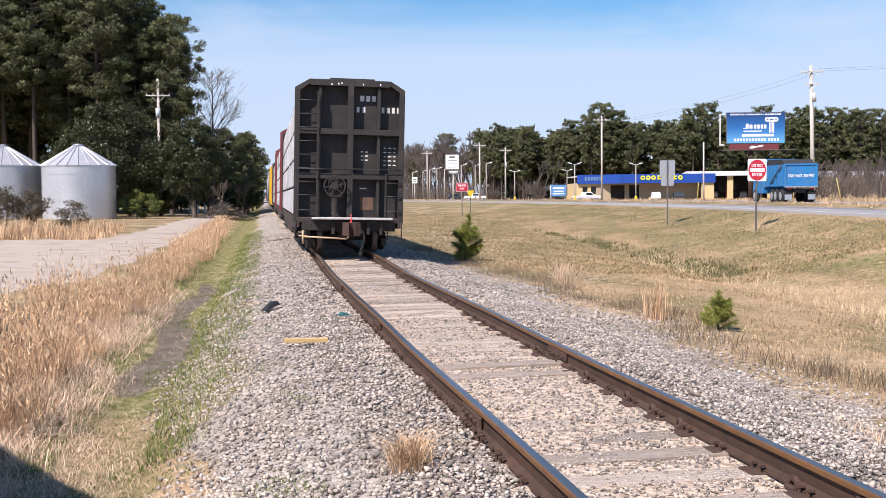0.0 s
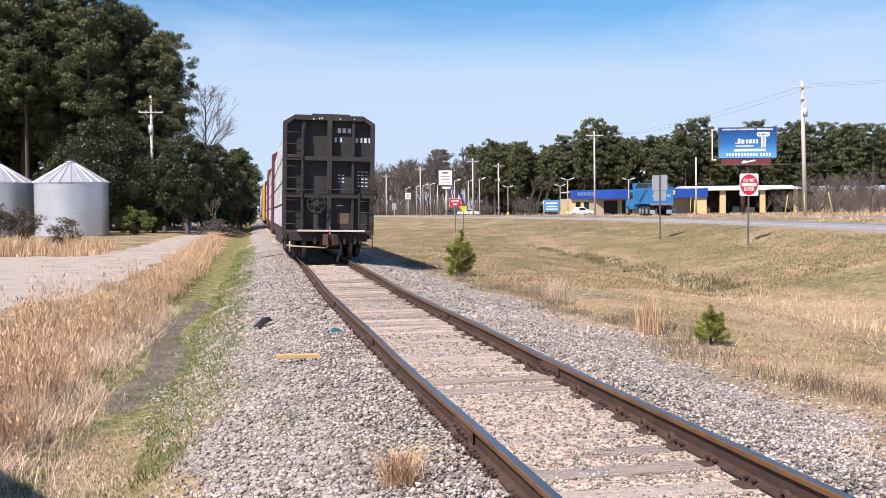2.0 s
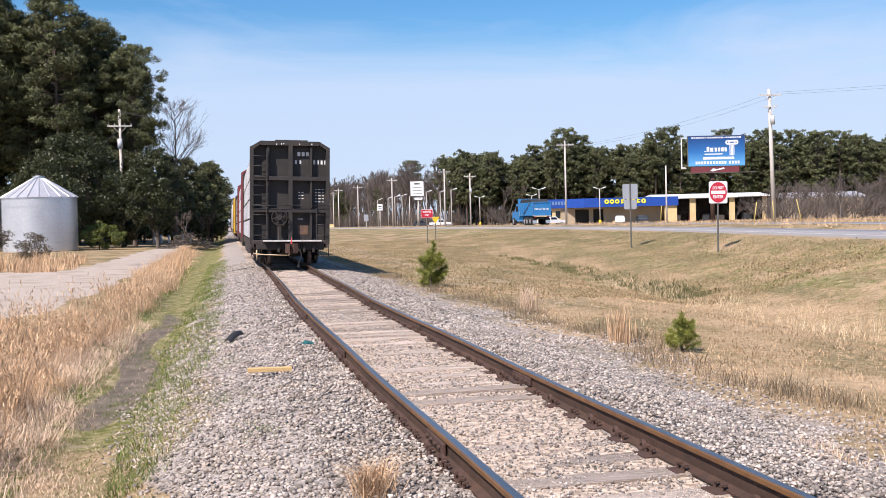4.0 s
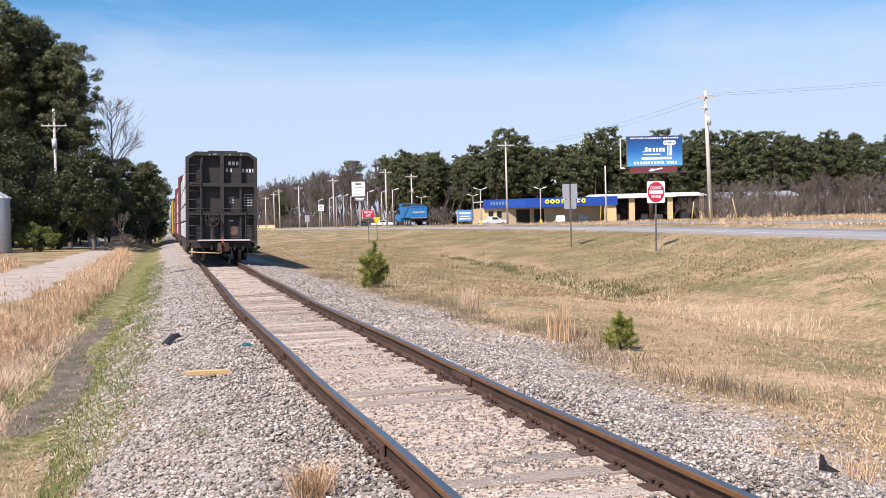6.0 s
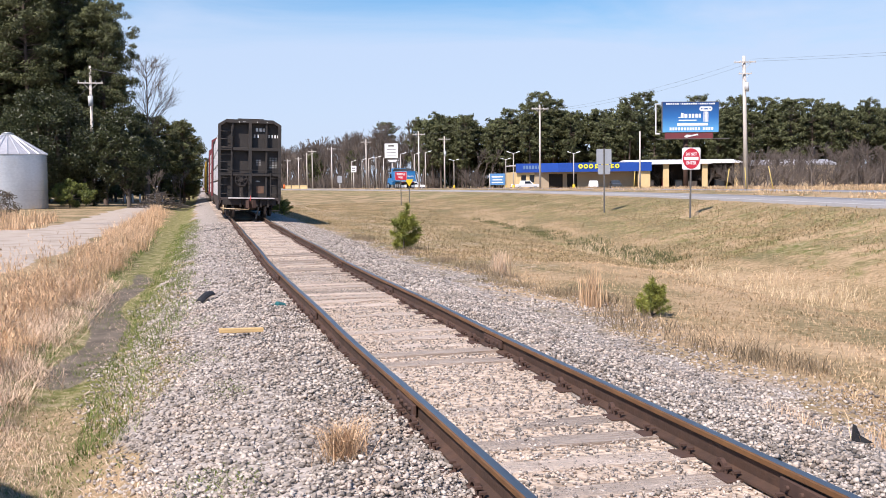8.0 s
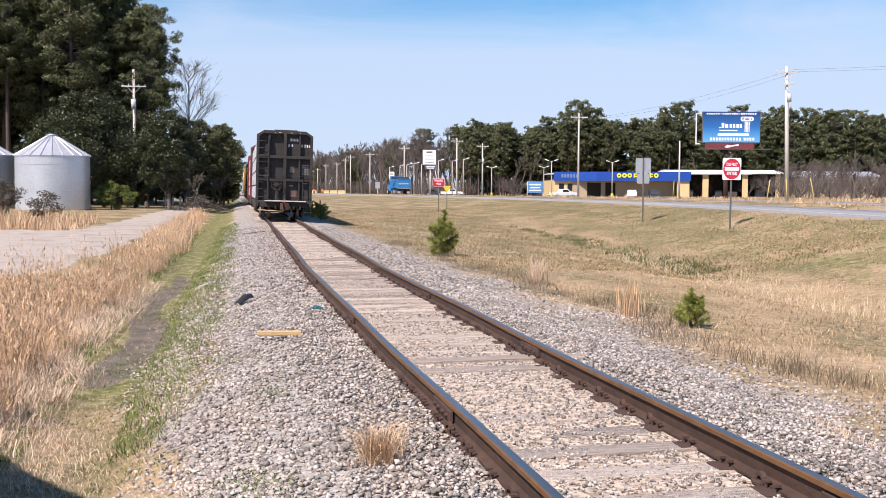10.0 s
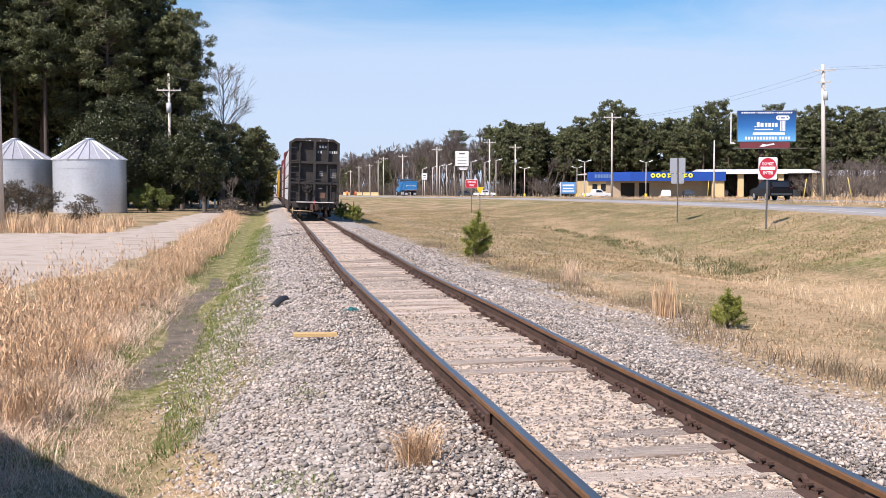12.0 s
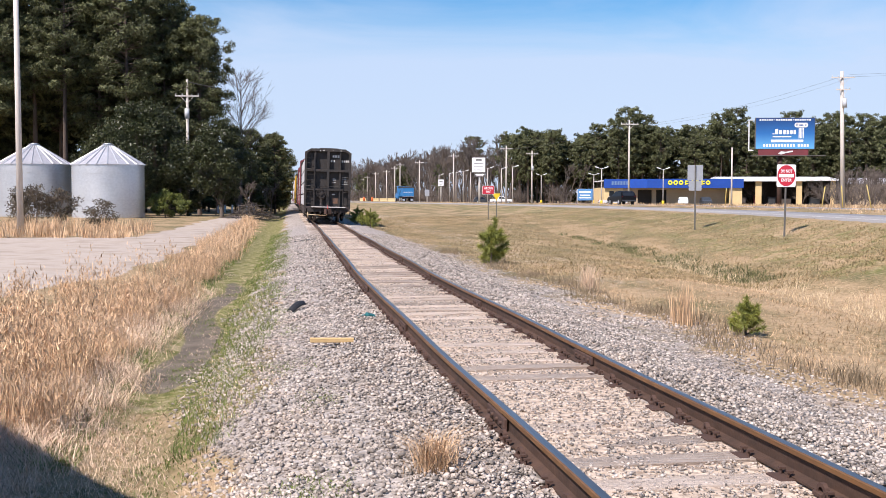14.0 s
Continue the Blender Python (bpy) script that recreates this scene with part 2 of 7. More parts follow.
M = {
    "rail": material("rusty_rail", (0.105, 0.058, 0.038), (0.06, 0.036, 0.026), 0.75, 0.25, 9, 1.2, 0.15, 40),
    "rail_top": material("worn_rail_head", (0.36, 0.34, 0.33), (0.24, 0.21, 0.19), 0.36, 0.9, 3, 0.8, stretch=(8, 0.4, 1)),
    "rail_edge": material("gauge_side_rust", (0.26, 0.13, 0.05), (0.17, 0.085, 0.04), 0.5, 0.4, 9, 1.0),
    "tie": material("weathered_tie", (0.56, 0.45, 0.365), (0.33, 0.26, 0.21), 0.95, 0, 11, 1.3, 0.9, 22, 0.38, (0.62, 0.53, 0.46), 0.7, (0.5, 9, 9)),
    "plate": material("rust_plate", (0.10, 0.055, 0.04), (0.06, 0.035, 0.028), 0.85, 0.2, 12, 2),
    "stone": material("ballast_stone", (0.47, 0.41, 0.36), (0.25, 0.215, 0.185), 0.92, 0, 25, 0.8, 0.3, 60, 0.6, (0.40, 0.31, 0.245), 0.6),
    "steel_black": material("black_car_paint", (0.029, 0.024, 0.021), (0.020, 0.017, 0.015), 0.62, 0, 4, 0.6, 0.05, 20, 0, (0.07, 0.05, 0.038), 0.35),
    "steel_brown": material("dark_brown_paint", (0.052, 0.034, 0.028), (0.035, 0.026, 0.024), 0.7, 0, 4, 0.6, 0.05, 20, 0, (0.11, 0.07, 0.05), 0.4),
    "iron": material("sooty_iron", (0.045, 0.036, 0.032), (0.03, 0.026, 0.025), 0.8, 0.3, 7, 1.1),
    "tread": material("worn_steel", (0.20, 0.17, 0.15), (0.12, 0.1, 0.09), 0.6, 0.8, 7, 1.1),
    "maroon": material("maroon_paint", (0.20, 0.035, 0.04), (0.15, 0.03, 0.035), 0.6, 0, 4, 0.6, dirt=(0.1, 0.06, 0.05), dirt_amount=0.4),
    "yellow": material("yellow_paint", (0.70, 0.42, 0.03), (0.6, 0.34, 0.03), 0.6, 0, 4, 0.6, dirt=(0.3, 0.2, 0.06), dirt_amount=0.4),
    "white_paint": material("white_car_paint", (0.72, 0.72, 0.72), (0.6, 0.6, 0.6), 0.55, 0, 4, 0.6, dirt=(0.4, 0.36, 0.32), dirt_amount=0.4),
    "wrap": material("white_lumber_wrap", (0.74, 0.73, 0.74), (0.50, 0.49, 0.50), 0.5, 0, 6, 1.0, 0.6, 8, 0.15, (0.10, 0.09, 0.09), 0.75, (1, 2.5, 0.6)),
    "lumber": material("sawn_lumber", (0.55, 0.40, 0.24), (0.44, 0.31, 0.18), 0.85, 0, 6, 1.0, spread=0.15),
    "white_mark": material("white_stencil", (0.78, 0.78, 0.76), (0.6, 0.6, 0.58), 0.7),
    "flag": material("red_flag_cloth", (0.72, 0.08, 0.07), (0.6, 0.06, 0.06), 0.8),
    "dull_white": material("scuffed_white_bar", (0.6, 0.57, 0.55), (0.4, 0.36, 0.34), 0.7, 0, 9, 2),
    "brass": material("tan_pipe", (0.55, 0.42, 0.26), (0.4, 0.3, 0.18), 0.6),
    "rust_patch": material("rust_patch", (0.16, 0.085, 0.05), (0.09, 0.06, 0.05), 0.8, 0, 6, 3),
    "galv": material("galvanised_steel", (0.70, 0.71, 0.73), (0.58, 0.59, 0.61), 0.42, 0.65, 5, 0.5, 0.05, 10, 0.06),
    "galv_roof": material("galvanised_roof", (0.56, 0.55, 0.57), (0.42, 0.41, 0.43), 0.45, 0.4, 4, 0.5, spread=0.1),
    "pole": material("grey_weathered_pole", (0.66, 0.60, 0.54), (0.50, 0.45, 0.40), 0.9, 0, 6, 0.8, 0.3, 20, 0.08, stretch=(6, 6, 0.5)),
    "pale_pole": material("pale_light_pole", (0.55, 0.50, 0.45), (0.42, 0.38, 0.34), 0.8, 0, 6, 0.8),
    "wire": material("cable", (0.06, 0.06, 0.065), None, 0.7),
    "transformer": material("transformer_grey", (0.55, 0.56, 0.57), None, 0.5),
    "sign_red": material("sign_red", (0.50, 0.022, 0.045), (0.44, 0.02, 0.04), 0.4),
    "sign_white": material("sign_white", (0.80, 0.80, 0.80), (0.72, 0.72, 0.73), 0.45),
    "sign_back": material("bare_aluminium", (0.50, 0.51, 0.53), (0.43, 0.44, 0.46), 0.45, 0.6),
    "post": material("steel_sign_post", (0.17, 0.16, 0.15), (0.10, 0.095, 0.09), 0.7, 0.4),
    "yellow_sign": material("yellow_sign", (0.75, 0.52, 0.02), None, 0.5),
    "marker_yellow": material("faded_yellow_tube", (0.62, 0.46, 0.10), (0.5, 0.40, 0.16), 0.6),
    "barrel_orange": material("orange_plastic", (0.75, 0.16, 0.03), None, 0.5),
    "weed_dark": material("brown_weed_leaves", (0.11, 0.082, 0.052), (0.07, 0.055, 0.034), 0.9, 0, 3, 0.7, spread=0.4),
    "asphalt": material("highway_asphalt", (0.31, 0.295, 0.29), (0.25, 0.24, 0.235), 0.9, 0, 20, 0.15, 0.2, 60, 0, (0.2, 0.195, 0.19), 0.3, (1, 0.25, 1)),
    "lane_paint": material("lane_paint", (0.62, 0.61, 0.59), (0.36, 0.35, 0.34), 0.8, 0, 6, 1),
    "blue_wall": material("blue_fascia", (0.012, 0.07, 0.36), (0.01, 0.055, 0.29), 0.5, 0, 2, 0.3),
    "cream": material("cream_wall", (0.72, 0.54, 0.28), (0.64, 0.47, 0.24), 0.85, 0, 3, 0.4, dirt=(0.5, 0.38, 0.22), dirt_amount=0.3),
    # cream wall's shaded tone put into the colour; plain tan on the farm shed
    "shade_wall": material("tan_shade_wall", (0.46, 0.36, 0.25), (0.38, 0.3, 0.21), 0.9, 0, 3, 0.4),
    "roof_white": material("white_metal_roof", (0.80, 0.80, 0.79), (0.70, 0.70, 0.69), 0.5, 0, 3, 0.4),
    "dark_glass": material("dark_window_glass", (0.02, 0.023, 0.028), (0.015, 0.017, 0.02), 0.08, 0, 2, 0.4),
    # near-black colour that stands for the shade inside open bays
    "bay_shade": material("painted_bay_shade", (0.025, 0.022, 0.02), (0.02, 0.018, 0.016), 0.9),
    "letter_yellow": material("yellow_lettering", (0.95, 0.83, 0.03), (0.9, 0.78, 0.03), 0.5),
    "letter_blue": material("dim_blue_lettering", (0.16, 0.26, 0.45), None, 0.5),
        "sign_blue": material("sign_blue", (0.10, 0.28, 0.55), (0.08, 0.22, 0.45), 0.5),
    "bb_red": material("maroon_apron", (0.20, 0.035, 0.04), (0.13, 0.03, 0.035), 0.7),
    "car_white": material("white_vehicle_paint", (0.80, 0.80, 0.80), (0.76, 0.76, 0.76), 0.3),
    "car_black": material("black_vehicle_paint", (0.006, 0.006, 0.007), (0.005, 0.005, 0.006), 0.35, 0.0, 3, 0.6, spec=0.2),
    "car_grey": material("dark_grey_vehicle", (0.05, 0.055, 0.06), None, 0.35),
    "truck_blue": material("truck_blue", (0.02, 0.20, 0.46), (0.016, 0.16, 0.38), 0.45, 0, 3, 0.5, dirt=(0.16, 0.2, 0.25), dirt_amount=0.3),
    "truck_black": material("tarp_black", (0.03, 0.033, 0.038), None, 0.8),
    "chrome": material("aluminium_wheel", (0.75, 0.75, 0.76), (0.6, 0.6, 0.6), 0.3, 0.9),
    "tyre": material("tyre_rubber", (0.018, 0.018, 0.018), (0.03, 0.029, 0.027), 0.9),
    "lamp_red": material("tail_lamp", (0.4, 0.01, 0.01), None, 0.3),
    "plank": material("yellow_plank", (0.64, 0.43, 0.19), (0.50, 0.33, 0.15), 0.8, 0, 10, 2, 0.3, 30, stretch=(1, 8, 8)),
    "rubber": material("black_rubber_scrap", (0.015, 0.015, 0.018), (0.03, 0.03, 0.032), 0.6, 0, 14, 3, 0.4, 20),
    "teal": material("teal_plastic", (0.02, 0.14, 0.14), (0.015, 0.09, 0.09), 0.5),
    "bark": material("pine_bark", (0.13, 0.095, 0.075), (0.075, 0.057, 0.048), 0.95, 0, 5, 0.6, spread=0.2, stretch=(3, 3, 0.6)),
    "bark_grey": material("bare_twigs", (0.17, 0.138, 0.117), (0.10, 0.08, 0.068), 0.95, 0, 5, 0.6, spread=0.25),
    "bark_dark": material("brushwood", (0.13, 0.105, 0.085), (0.08, 0.066, 0.056), 0.95, 0, 5, 0.6, spread=0.3),
    "needle": material("pine_needles", (0.104, 0.112, 0.040), (0.058, 0.065, 0.026), 0.7, 0, 1.2, 0.2, spread=0.5),
    "leaf_dark": material("magnolia_leaves", (0.032, 0.039, 0.014), (0.052, 0.059, 0.02), 0.45, 0, 2, 0.4, spread=0.5, spec=0.4),
    "leaf_bush": material("hedge_leaves", (0.15, 0.17, 0.03), (0.08, 0.10, 0.02), 0.6, 0, 2, 0.4, spread=0.4),
    "needle_young": material("young_pine_needles", (0.27, 0.275, 0.05), (0.145, 0.165, 0.033), 0.6, 0, 4, 0.7, spread=0.45),
    "weed": material("winter_weeds", (0.27, 0.20, 0.13), (0.16, 0.125, 0.075), 0.9, 0, 3, 0.7, spread=0.4),
    "straw": material("broomsedge_straw", (0.70, 0.48, 0.295), (0.46, 0.30, 0.175), 0.8, 0, 3, 0.5, spread=0.4),
    "straw_grey": material("matted_dead_grass", (0.75, 0.555, 0.395), (0.54, 0.395, 0.275), 0.9, 0, 3, 0.5, spread=0.35),
    "straw_pale": material("pale_reed_straw", (0.70, 0.55, 0.36), (0.55, 0.42, 0.26), 0.8, 0, 3, 0.5, spread=0.3),
    "grass_tan": material("dormant_grass", (0.60, 0.415, 0.25), (0.36, 0.255, 0.145), 0.9, 0, 1.2, 0.2, spread=0.5, stretch=(1, 0.45, 1)),
    "grass_verge": material("olive_verge_grass", (0.39, 0.275, 0.15), (0.175, 0.145, 0.062), 0.9, 0, 0.9, 0.14, spread=0.5, stretch=(1, 0.45, 1)),
    "rush": material("dark_rushes", (0.13, 0.125, 0.045), (0.08, 0.085, 0.03), 0.8, 0, 3, 0.5, spread=0.4),
    "grass_green": material("winter_green_grass", (0.17, 0.205, 0.045), (0.10, 0.13, 0.028), 0.8, 0, 3, 0.5, spread=0.4),
}


# ---------------------------------------------------------------- mesh helpers
def print_material():
    """Billboard print that fades from dark blue at the top to pale cyan at the foot."""
    m = bpy.data.materials.new("billboard_print")
    m.use_nodes = True
    n, l = m.node_tree.nodes, m.node_tree.links
    co, sp, rp = n.new("ShaderNodeTexCoord"), n.new("ShaderNodeSeparateXYZ"), n.new("ShaderNodeValToRGB")
    l.new(co.outputs["Generated"], sp.inputs["Vector"])
    l.new(sp.outputs["Z"], rp.inputs["Fac"])
    rp.color_ramp.elements[0].color, rp.color_ramp.elements[1].color = (0.11, 0.38, 0.68, 1), (0.008, 0.045, 0.17, 1)
    mid = rp.color_ramp.elements.new(0.5)
    mid.color = (0.02, 0.14, 0.40, 1)
    l.new(rp.outputs["Color"], n["Principled BSDF"].inputs["Base Color"])
    n["Principled BSDF"].inputs["Roughness"].default_value = 0.5
    return m


M["bb_face"] = print_material()


def mesh_of(name, bm, mats):
    me = bpy.data.meshes.new(name)
    bm.to_mesh(me)
    bm.free()
    for m in mats if isinstance(mats, (list, tuple)) else [mats]:
        me.materials.append(m)
    return me


def part(name, bm, mats, parent, label=""):
    ob = new(name, mesh_of(name, bm, mats))
    ob.parent = parent
    return tagged(ob, label)


def thing(name, label, category, m=None, group="", kind=""):
    ob = new(name)
    ob.empty_display_size = 0.2
    if m is not None:
        ob.matrix_basis = m
    return tagged(ob, label, category, group, kind)


def box(bm, cx, cy, cz, sx, sy, sz, bevel=0.0, mat=0, turn=None):
    r = bmesh.ops.create_cube(bm, size=1.0)
    vs = r["verts"]
    for v in vs:
        v.co = Vector((v.co.x * sx, v.co.y * sy, v.co.z * sz))
    if bevel:
        es = list({e for v in vs for e in v.link_edges})
        b = bmesh.ops.bevel(bm, geom=es, offset=bevel, segments=1, affect="EDGES")
        vs = list({v for f in b["faces"] for v in f.verts} | {v for v in vs if v.is_valid})
    t = Matrix.Translation((cx, cy, cz)) @ (turn or Matrix())
    for v in vs:
        v.co = t @ v.co
    if mat:
        for f in {f for v in vs for f in v.link_faces}:
            f.material_index = mat
    return vs


def rod(bm, a, b, r0, r1=None, seg=6, mat=0, caps=True):
    a, b = Vector(a), Vector(b)
    r1 = r0 if r1 is None else r1
    q = (b - a).to_track_quat("Z", "Y").to_matrix()
    rings = []
    for p, r in ((a, r0), (b, r1)):
        rings.append([bm.verts.new(p + q @ Vector((r * math.cos(k * math.tau / seg), r * math.sin(k * math.tau / seg), 0))) for k in range(seg)])
    fs = [bm.faces.new((rings[0][k], rings[0][(k + 1) % seg], rings[1][(k + 1) % seg], rings[1][k])) for k in range(seg)]
    for f in fs:
        f.smooth = seg > 5
    if caps:
        fs += [bm.faces.new(rings[0][::-1]), bm.faces.new(rings[1])]
    for f in fs:
        f.material_index = mat


def prism(bm, pts, axis, lo, hi, mat=0):
    """A closed outline (two coordinates a point) drawn out along axis x, y or z."""
    def at(p, d):
        return {"x": (d, p[0], p[1]), "y": (p[0], d, p[1]), "z": (p[0], p[1], d)}[axis]
    a = [bm.verts.new(at(p, lo)) for p in pts]
    b = [bm.verts.new(at(p, hi)) for p in pts]
    k = len(pts)
    fs = [bm.faces.new((a[i], a[(i + 1) % k], b[(i + 1) % k], b[i])) for i in range(k)]
    fs += [bm.faces.new(a[::-1]), bm.faces.new(b)]
    for f in fs:
        f.material_index = mat
    bmesh.ops.recalc_face_normals(bm, faces=fs)


def ring(bm, centre, axis, r_out, r_in, width, seg=20, mat=0):
    """A flat hoop round axis x or y."""
    c = Vector(centre)
    vs = []
    for k in range(seg):
        a = k * math.tau / seg
        row = []
        for r, w in ((r_out, -width / 2), (r_out, width / 2), (r_in, width / 2), (r_in, -width / 2)):
            d = (r * math.cos(a), r * math.sin(a))
            row.append(bm.verts.new(c + Vector((w, d[0], d[1]) if axis == "x" else (d[0], w, d[1]))))
        vs.append(row)
    fs = []
    for k in range(seg):
        p, q = vs[k], vs[(k + 1) % seg]
        for j in range(4):
            fs.append(bm.faces.new((p[j], p[(j + 1) % 4], q[(j + 1) % 4], q[j])))
    for f in fs:
        f.material_index = mat
    bmesh.ops.recalc_face_normals(bm, faces=fs)


def text_mesh(name, words, height, mat, parent, m, bold=0.0, align="CENTER", thick=0.004, width=None):
    """Raised lettering in the built-in font, turned into a mesh."""
    cu = bpy.data.curves.new(name, "FONT")
    cu.body, cu.size, cu.align_x, cu.align_y, cu.extrude, cu.offset = words, height / 0.72, align, "CENTER", thick, bold
    cu.resolution_u = 2
    tmp = bpy.data.objects.new(name, cu)
    me = bpy.data.meshes.new_from_object(tmp)
    bpy.data.objects.remove(tmp)
    if width:
        xs = [v.co.x for v in me.vertices]
        k = width / (max(xs) - min(xs))
        for v in me.vertices:
            v.co.x *= k
    me.materials.clear()
    me.materials.append(mat)
    ob = new(name, me)
    ob.parent = parent
    ob.matrix_basis = m
    return ob


def soup(name, verts, faces, mats, mat_index=None, smooth=False):
    """A mesh out of numpy arrays: verts (n, 3), faces (m, 3 or 4)."""
    me = bpy.data.meshes.new(name)
    k = faces.shape[1]
    me.vertices.add(len(verts))
    me.vertices.foreach_set("co", verts.astype(np.float32).ravel())
    me.loops.add(faces.size)
    me.loops.foreach_set("vertex_index", faces.astype(np.int32).ravel())
    me.polygons.add(len(faces))
    me.polygons.foreach_set("loop_start", np.arange(0, faces.size, k, dtype=np.int32))
    me.polygons.foreach_set("loop_total", np.full(len(faces), k, dtype=np.int32))
    for m in mats if isinstance(mats, (list, tuple)) else [mats]:
        me.materials.append(m)
    if mat_index is not None:
        me.polygons.foreach_set("material_index", mat_index.astype(np.int32))
    if smooth:
        me.polygons.foreach_set("use_smooth", np.ones(len(faces), dtype=bool))
    me.update(calc_edges=True)
    return me


# ---------------------------------------------------------------- lie of the land
def track_x(y):
    return np.interp(y, [-50, 5, 8, 11, 14, 19, 24, 32, 60, 180, 900], [2.62, 2.37, 2.31, 2.28, 2.23, 2.19, 2.22, 2.28, 2.42, 2.70, 4.0])


def road_x(y):
    """Near edge of the highway."""
    return np.interp(y, [-300, -60, 0, 20, 37, 50, 71, 100, 130, 160, 200, 300, 900], [8, 10, 15.5, 19.0, 22.2, 24.6, 27.2, 28.2, 26.2, 22.5, 16.5, 3.0, -75])


def smooth(fn, y, w=6.0):
    return sum(fn(y + d) for d in np.linspace(-w, w, 7)) / 7.0


def ground_z(x, y):
    x, y = np.asarray(x, float), np.asarray(y, float)
    tx, e = smooth(track_x, y, 3), smooth(road_x, y, 10)
    u = x - tx
    left = np.interp(u, [-400, -60, -16, -9, -6.2, -5.2, -4.4, -3.7, -3.2, -2.6, -2.0, -1.3, 0],
                     [0.4, 0.15, 0.0, -0.1, -0.2, -0.3, -0.42, -0.5, -0.46, -0.22, -0.09, -0.008, -0.010])
    s = (u - 1.3) / np.maximum(e - tx - 1.3, 3.0)
    k = np.interp(y, [0, 40, 60, 90, 140], [1.0, 1.0, 0.75, 0.25, 0.0])
    right = np.interp(s, [0, 0.05, 0.10, 0.22, 0.45, 0.57, 0.62, 0.70, 0.80, 0.87, 0.96, 1.0, 1.5],
                      [-0.010, -0.09, -0.3, -0.42, -0.6, -0.9, -0.88, -0.55, -0.1, 0.1, 0.62, 0.78, 0.8])
    flat = np.interp(s, [0, 0.1, 0.3, 0.7, 1.0, 1.5], [-0.010, -0.1, 0.05, 0.35, 0.78, 0.8])
    right = k * right + (1 - k) * flat
    z = np.where(u < 0, left, right)
    z = z - np.interp(x - e, [19, 24, 45], [0, 0.15, 0.6])
    far = np.interp(np.abs(u), [2.2, 5, 40], [0, 1, 1])
    bumps = 0.018 * (np.sin(x * 1.7 + 0.6 * np.sin(y * 0.9)) * np.sin(y * 1.3 + 0.4 * np.sin(x * 2.1)))
    bed = np.clip((0.72 - np.abs(u)) / 0.1, 0, 1) * 0.007 * (np.sin(x * 7.3 + 1.9 * np.sin(y * 2.7)) * np.sin(y * 5.1 + 1.4 * np.sin(x * 5.7)) + 0.5 * np.sin(y * 1.7))
    hump = 0.15 * np.interp(x - e, [5.0, 6.2, 10.3, 11.4], [0, 1, 1, 0])
    return z + far * bumps * (s < 0.95) * np.interp(y, [30, 55], [1, 0]) + bed + hump


def spot(x, y, lift=0.0):
    return float(ground_z(x, y)) + lift


def steps(*runs):
    out = []
    for a, b, d in runs:
        out += list(np.arange(a, b, d))
    return np.array(out + [runs[-1][1]])


def in_poly(x, y, pts):
    inside = np.zeros(x.shape, bool)
    for (x0, y0), (x1, y1) in zip(pts, pts[1:] + pts[:1]):
        hit = ((y0 > y) != (y1 > y)) & (x < (x1 - x0) * (y - y0) / (y1 - y0 + 1e-9) + x0)
        inside ^= hit
    return inside


DRIVE = [(-60, 20), (-5.5, 20), (-4.9, 23), (-4.2, 26), (-3.9, 33), (-3.7, 45), (-3.7, 75), (-3.6, 110), (-5.6, 110), (-6.5, 82), (-6.5, 62),
         (-6.9, 50), (-12, 47.5), (-60, 46)]


def gravel_reach(y):
    """How far the stony shoulder runs out from the track's centre line, on the highway side."""
    return np.interp(y, [4, 8, 12, 16, 34, 60, 110], [3.3, 3.7, 4.2, 4.6, 4.2, 3.4, 2.6])


def zones(x, y):
    """How much of gravel, green grass, bare drive, mud and dust lies at each place."""
    tx, e = smooth(track_x, y, 3), smooth(road_x, y, 10)
    u = x - tx
    wob = 0.25 * np.sin(y * 0.9) + 0.15 * np.sin(y * 2.3 + x)
    gravel = np.clip((u + 2.95 + wob) / 0.6, 0, 1) * np.clip((gravel_reach(y) + wob - u) / 0.9, 0, 1)
    gravel *= np.interp(u, [2.4, 3.0], [1.0, 0.56])
    near_tan = np.clip((9.5 - y) / 2, 0, 1) * np.clip((-2.75 - u) / 0.5, 0, 1)
    gravel = np.maximum(gravel * (1 - near_tan), 0)
    green = 0.85 * np.clip((u + 4.6 + wob) / 0.4, 0, 1) * np.clip((-2.2 + wob - u) / 0.7, 0, 1) * np.clip((y - 9) / 3, 0, 1)
    s = (x - tx) / (e - tx)
    green = np.maximum(green, 0.49 * np.clip((s - 0.66) / 0.08, 0, 1) * np.clip((1.0 - s) / 0.02, 0, 1))
    green = np.maximum(green, 0.6 * np.exp(-((s - 0.6) / 0.03) ** 2) * np.clip((y - 30) / 8, 0, 1) * np.clip((75 - y) / 20, 0, 1))
    drive = np.zeros_like(x)
    for dx, dy in ((0, 0), (0.25, 0), (-0.25, 0), (0, 0.6), (0, -0.6)):
        drive += in_poly(x + dx + 0.15 * np.sin(y * 1.1), y + dy, DRIVE) / 5.0
    mud = np.clip(1 - np.abs(u + 3.65 + 0.2 * np.sin(y * 0.7)) / 0.42, 0, 1) * np.clip((y - 11.5) / 1.5, 0, 1) * np.clip((30 - y) / 8, 0, 1)
    dust = np.clip((0.74 - np.abs(u)) / 0.12, 0, 1) + 0.7 * np.clip((1.5 - np.abs(u)) / 0.2, 0, 1) * np.clip((8 - y) / 4, 0, 1)
    dust = np.maximum(dust, 0.46 * np.clip((u - 4.4 - wob) / 1.0, 0, 1) * np.clip((8.6 + 2 * wob - u) / 1.5, 0, 1) * np.clip((y - 18) / 8, 0, 1))
    return gravel, green, drive, np.clip(mud * 2, 0, 1), np.clip(dust, 0, 1)


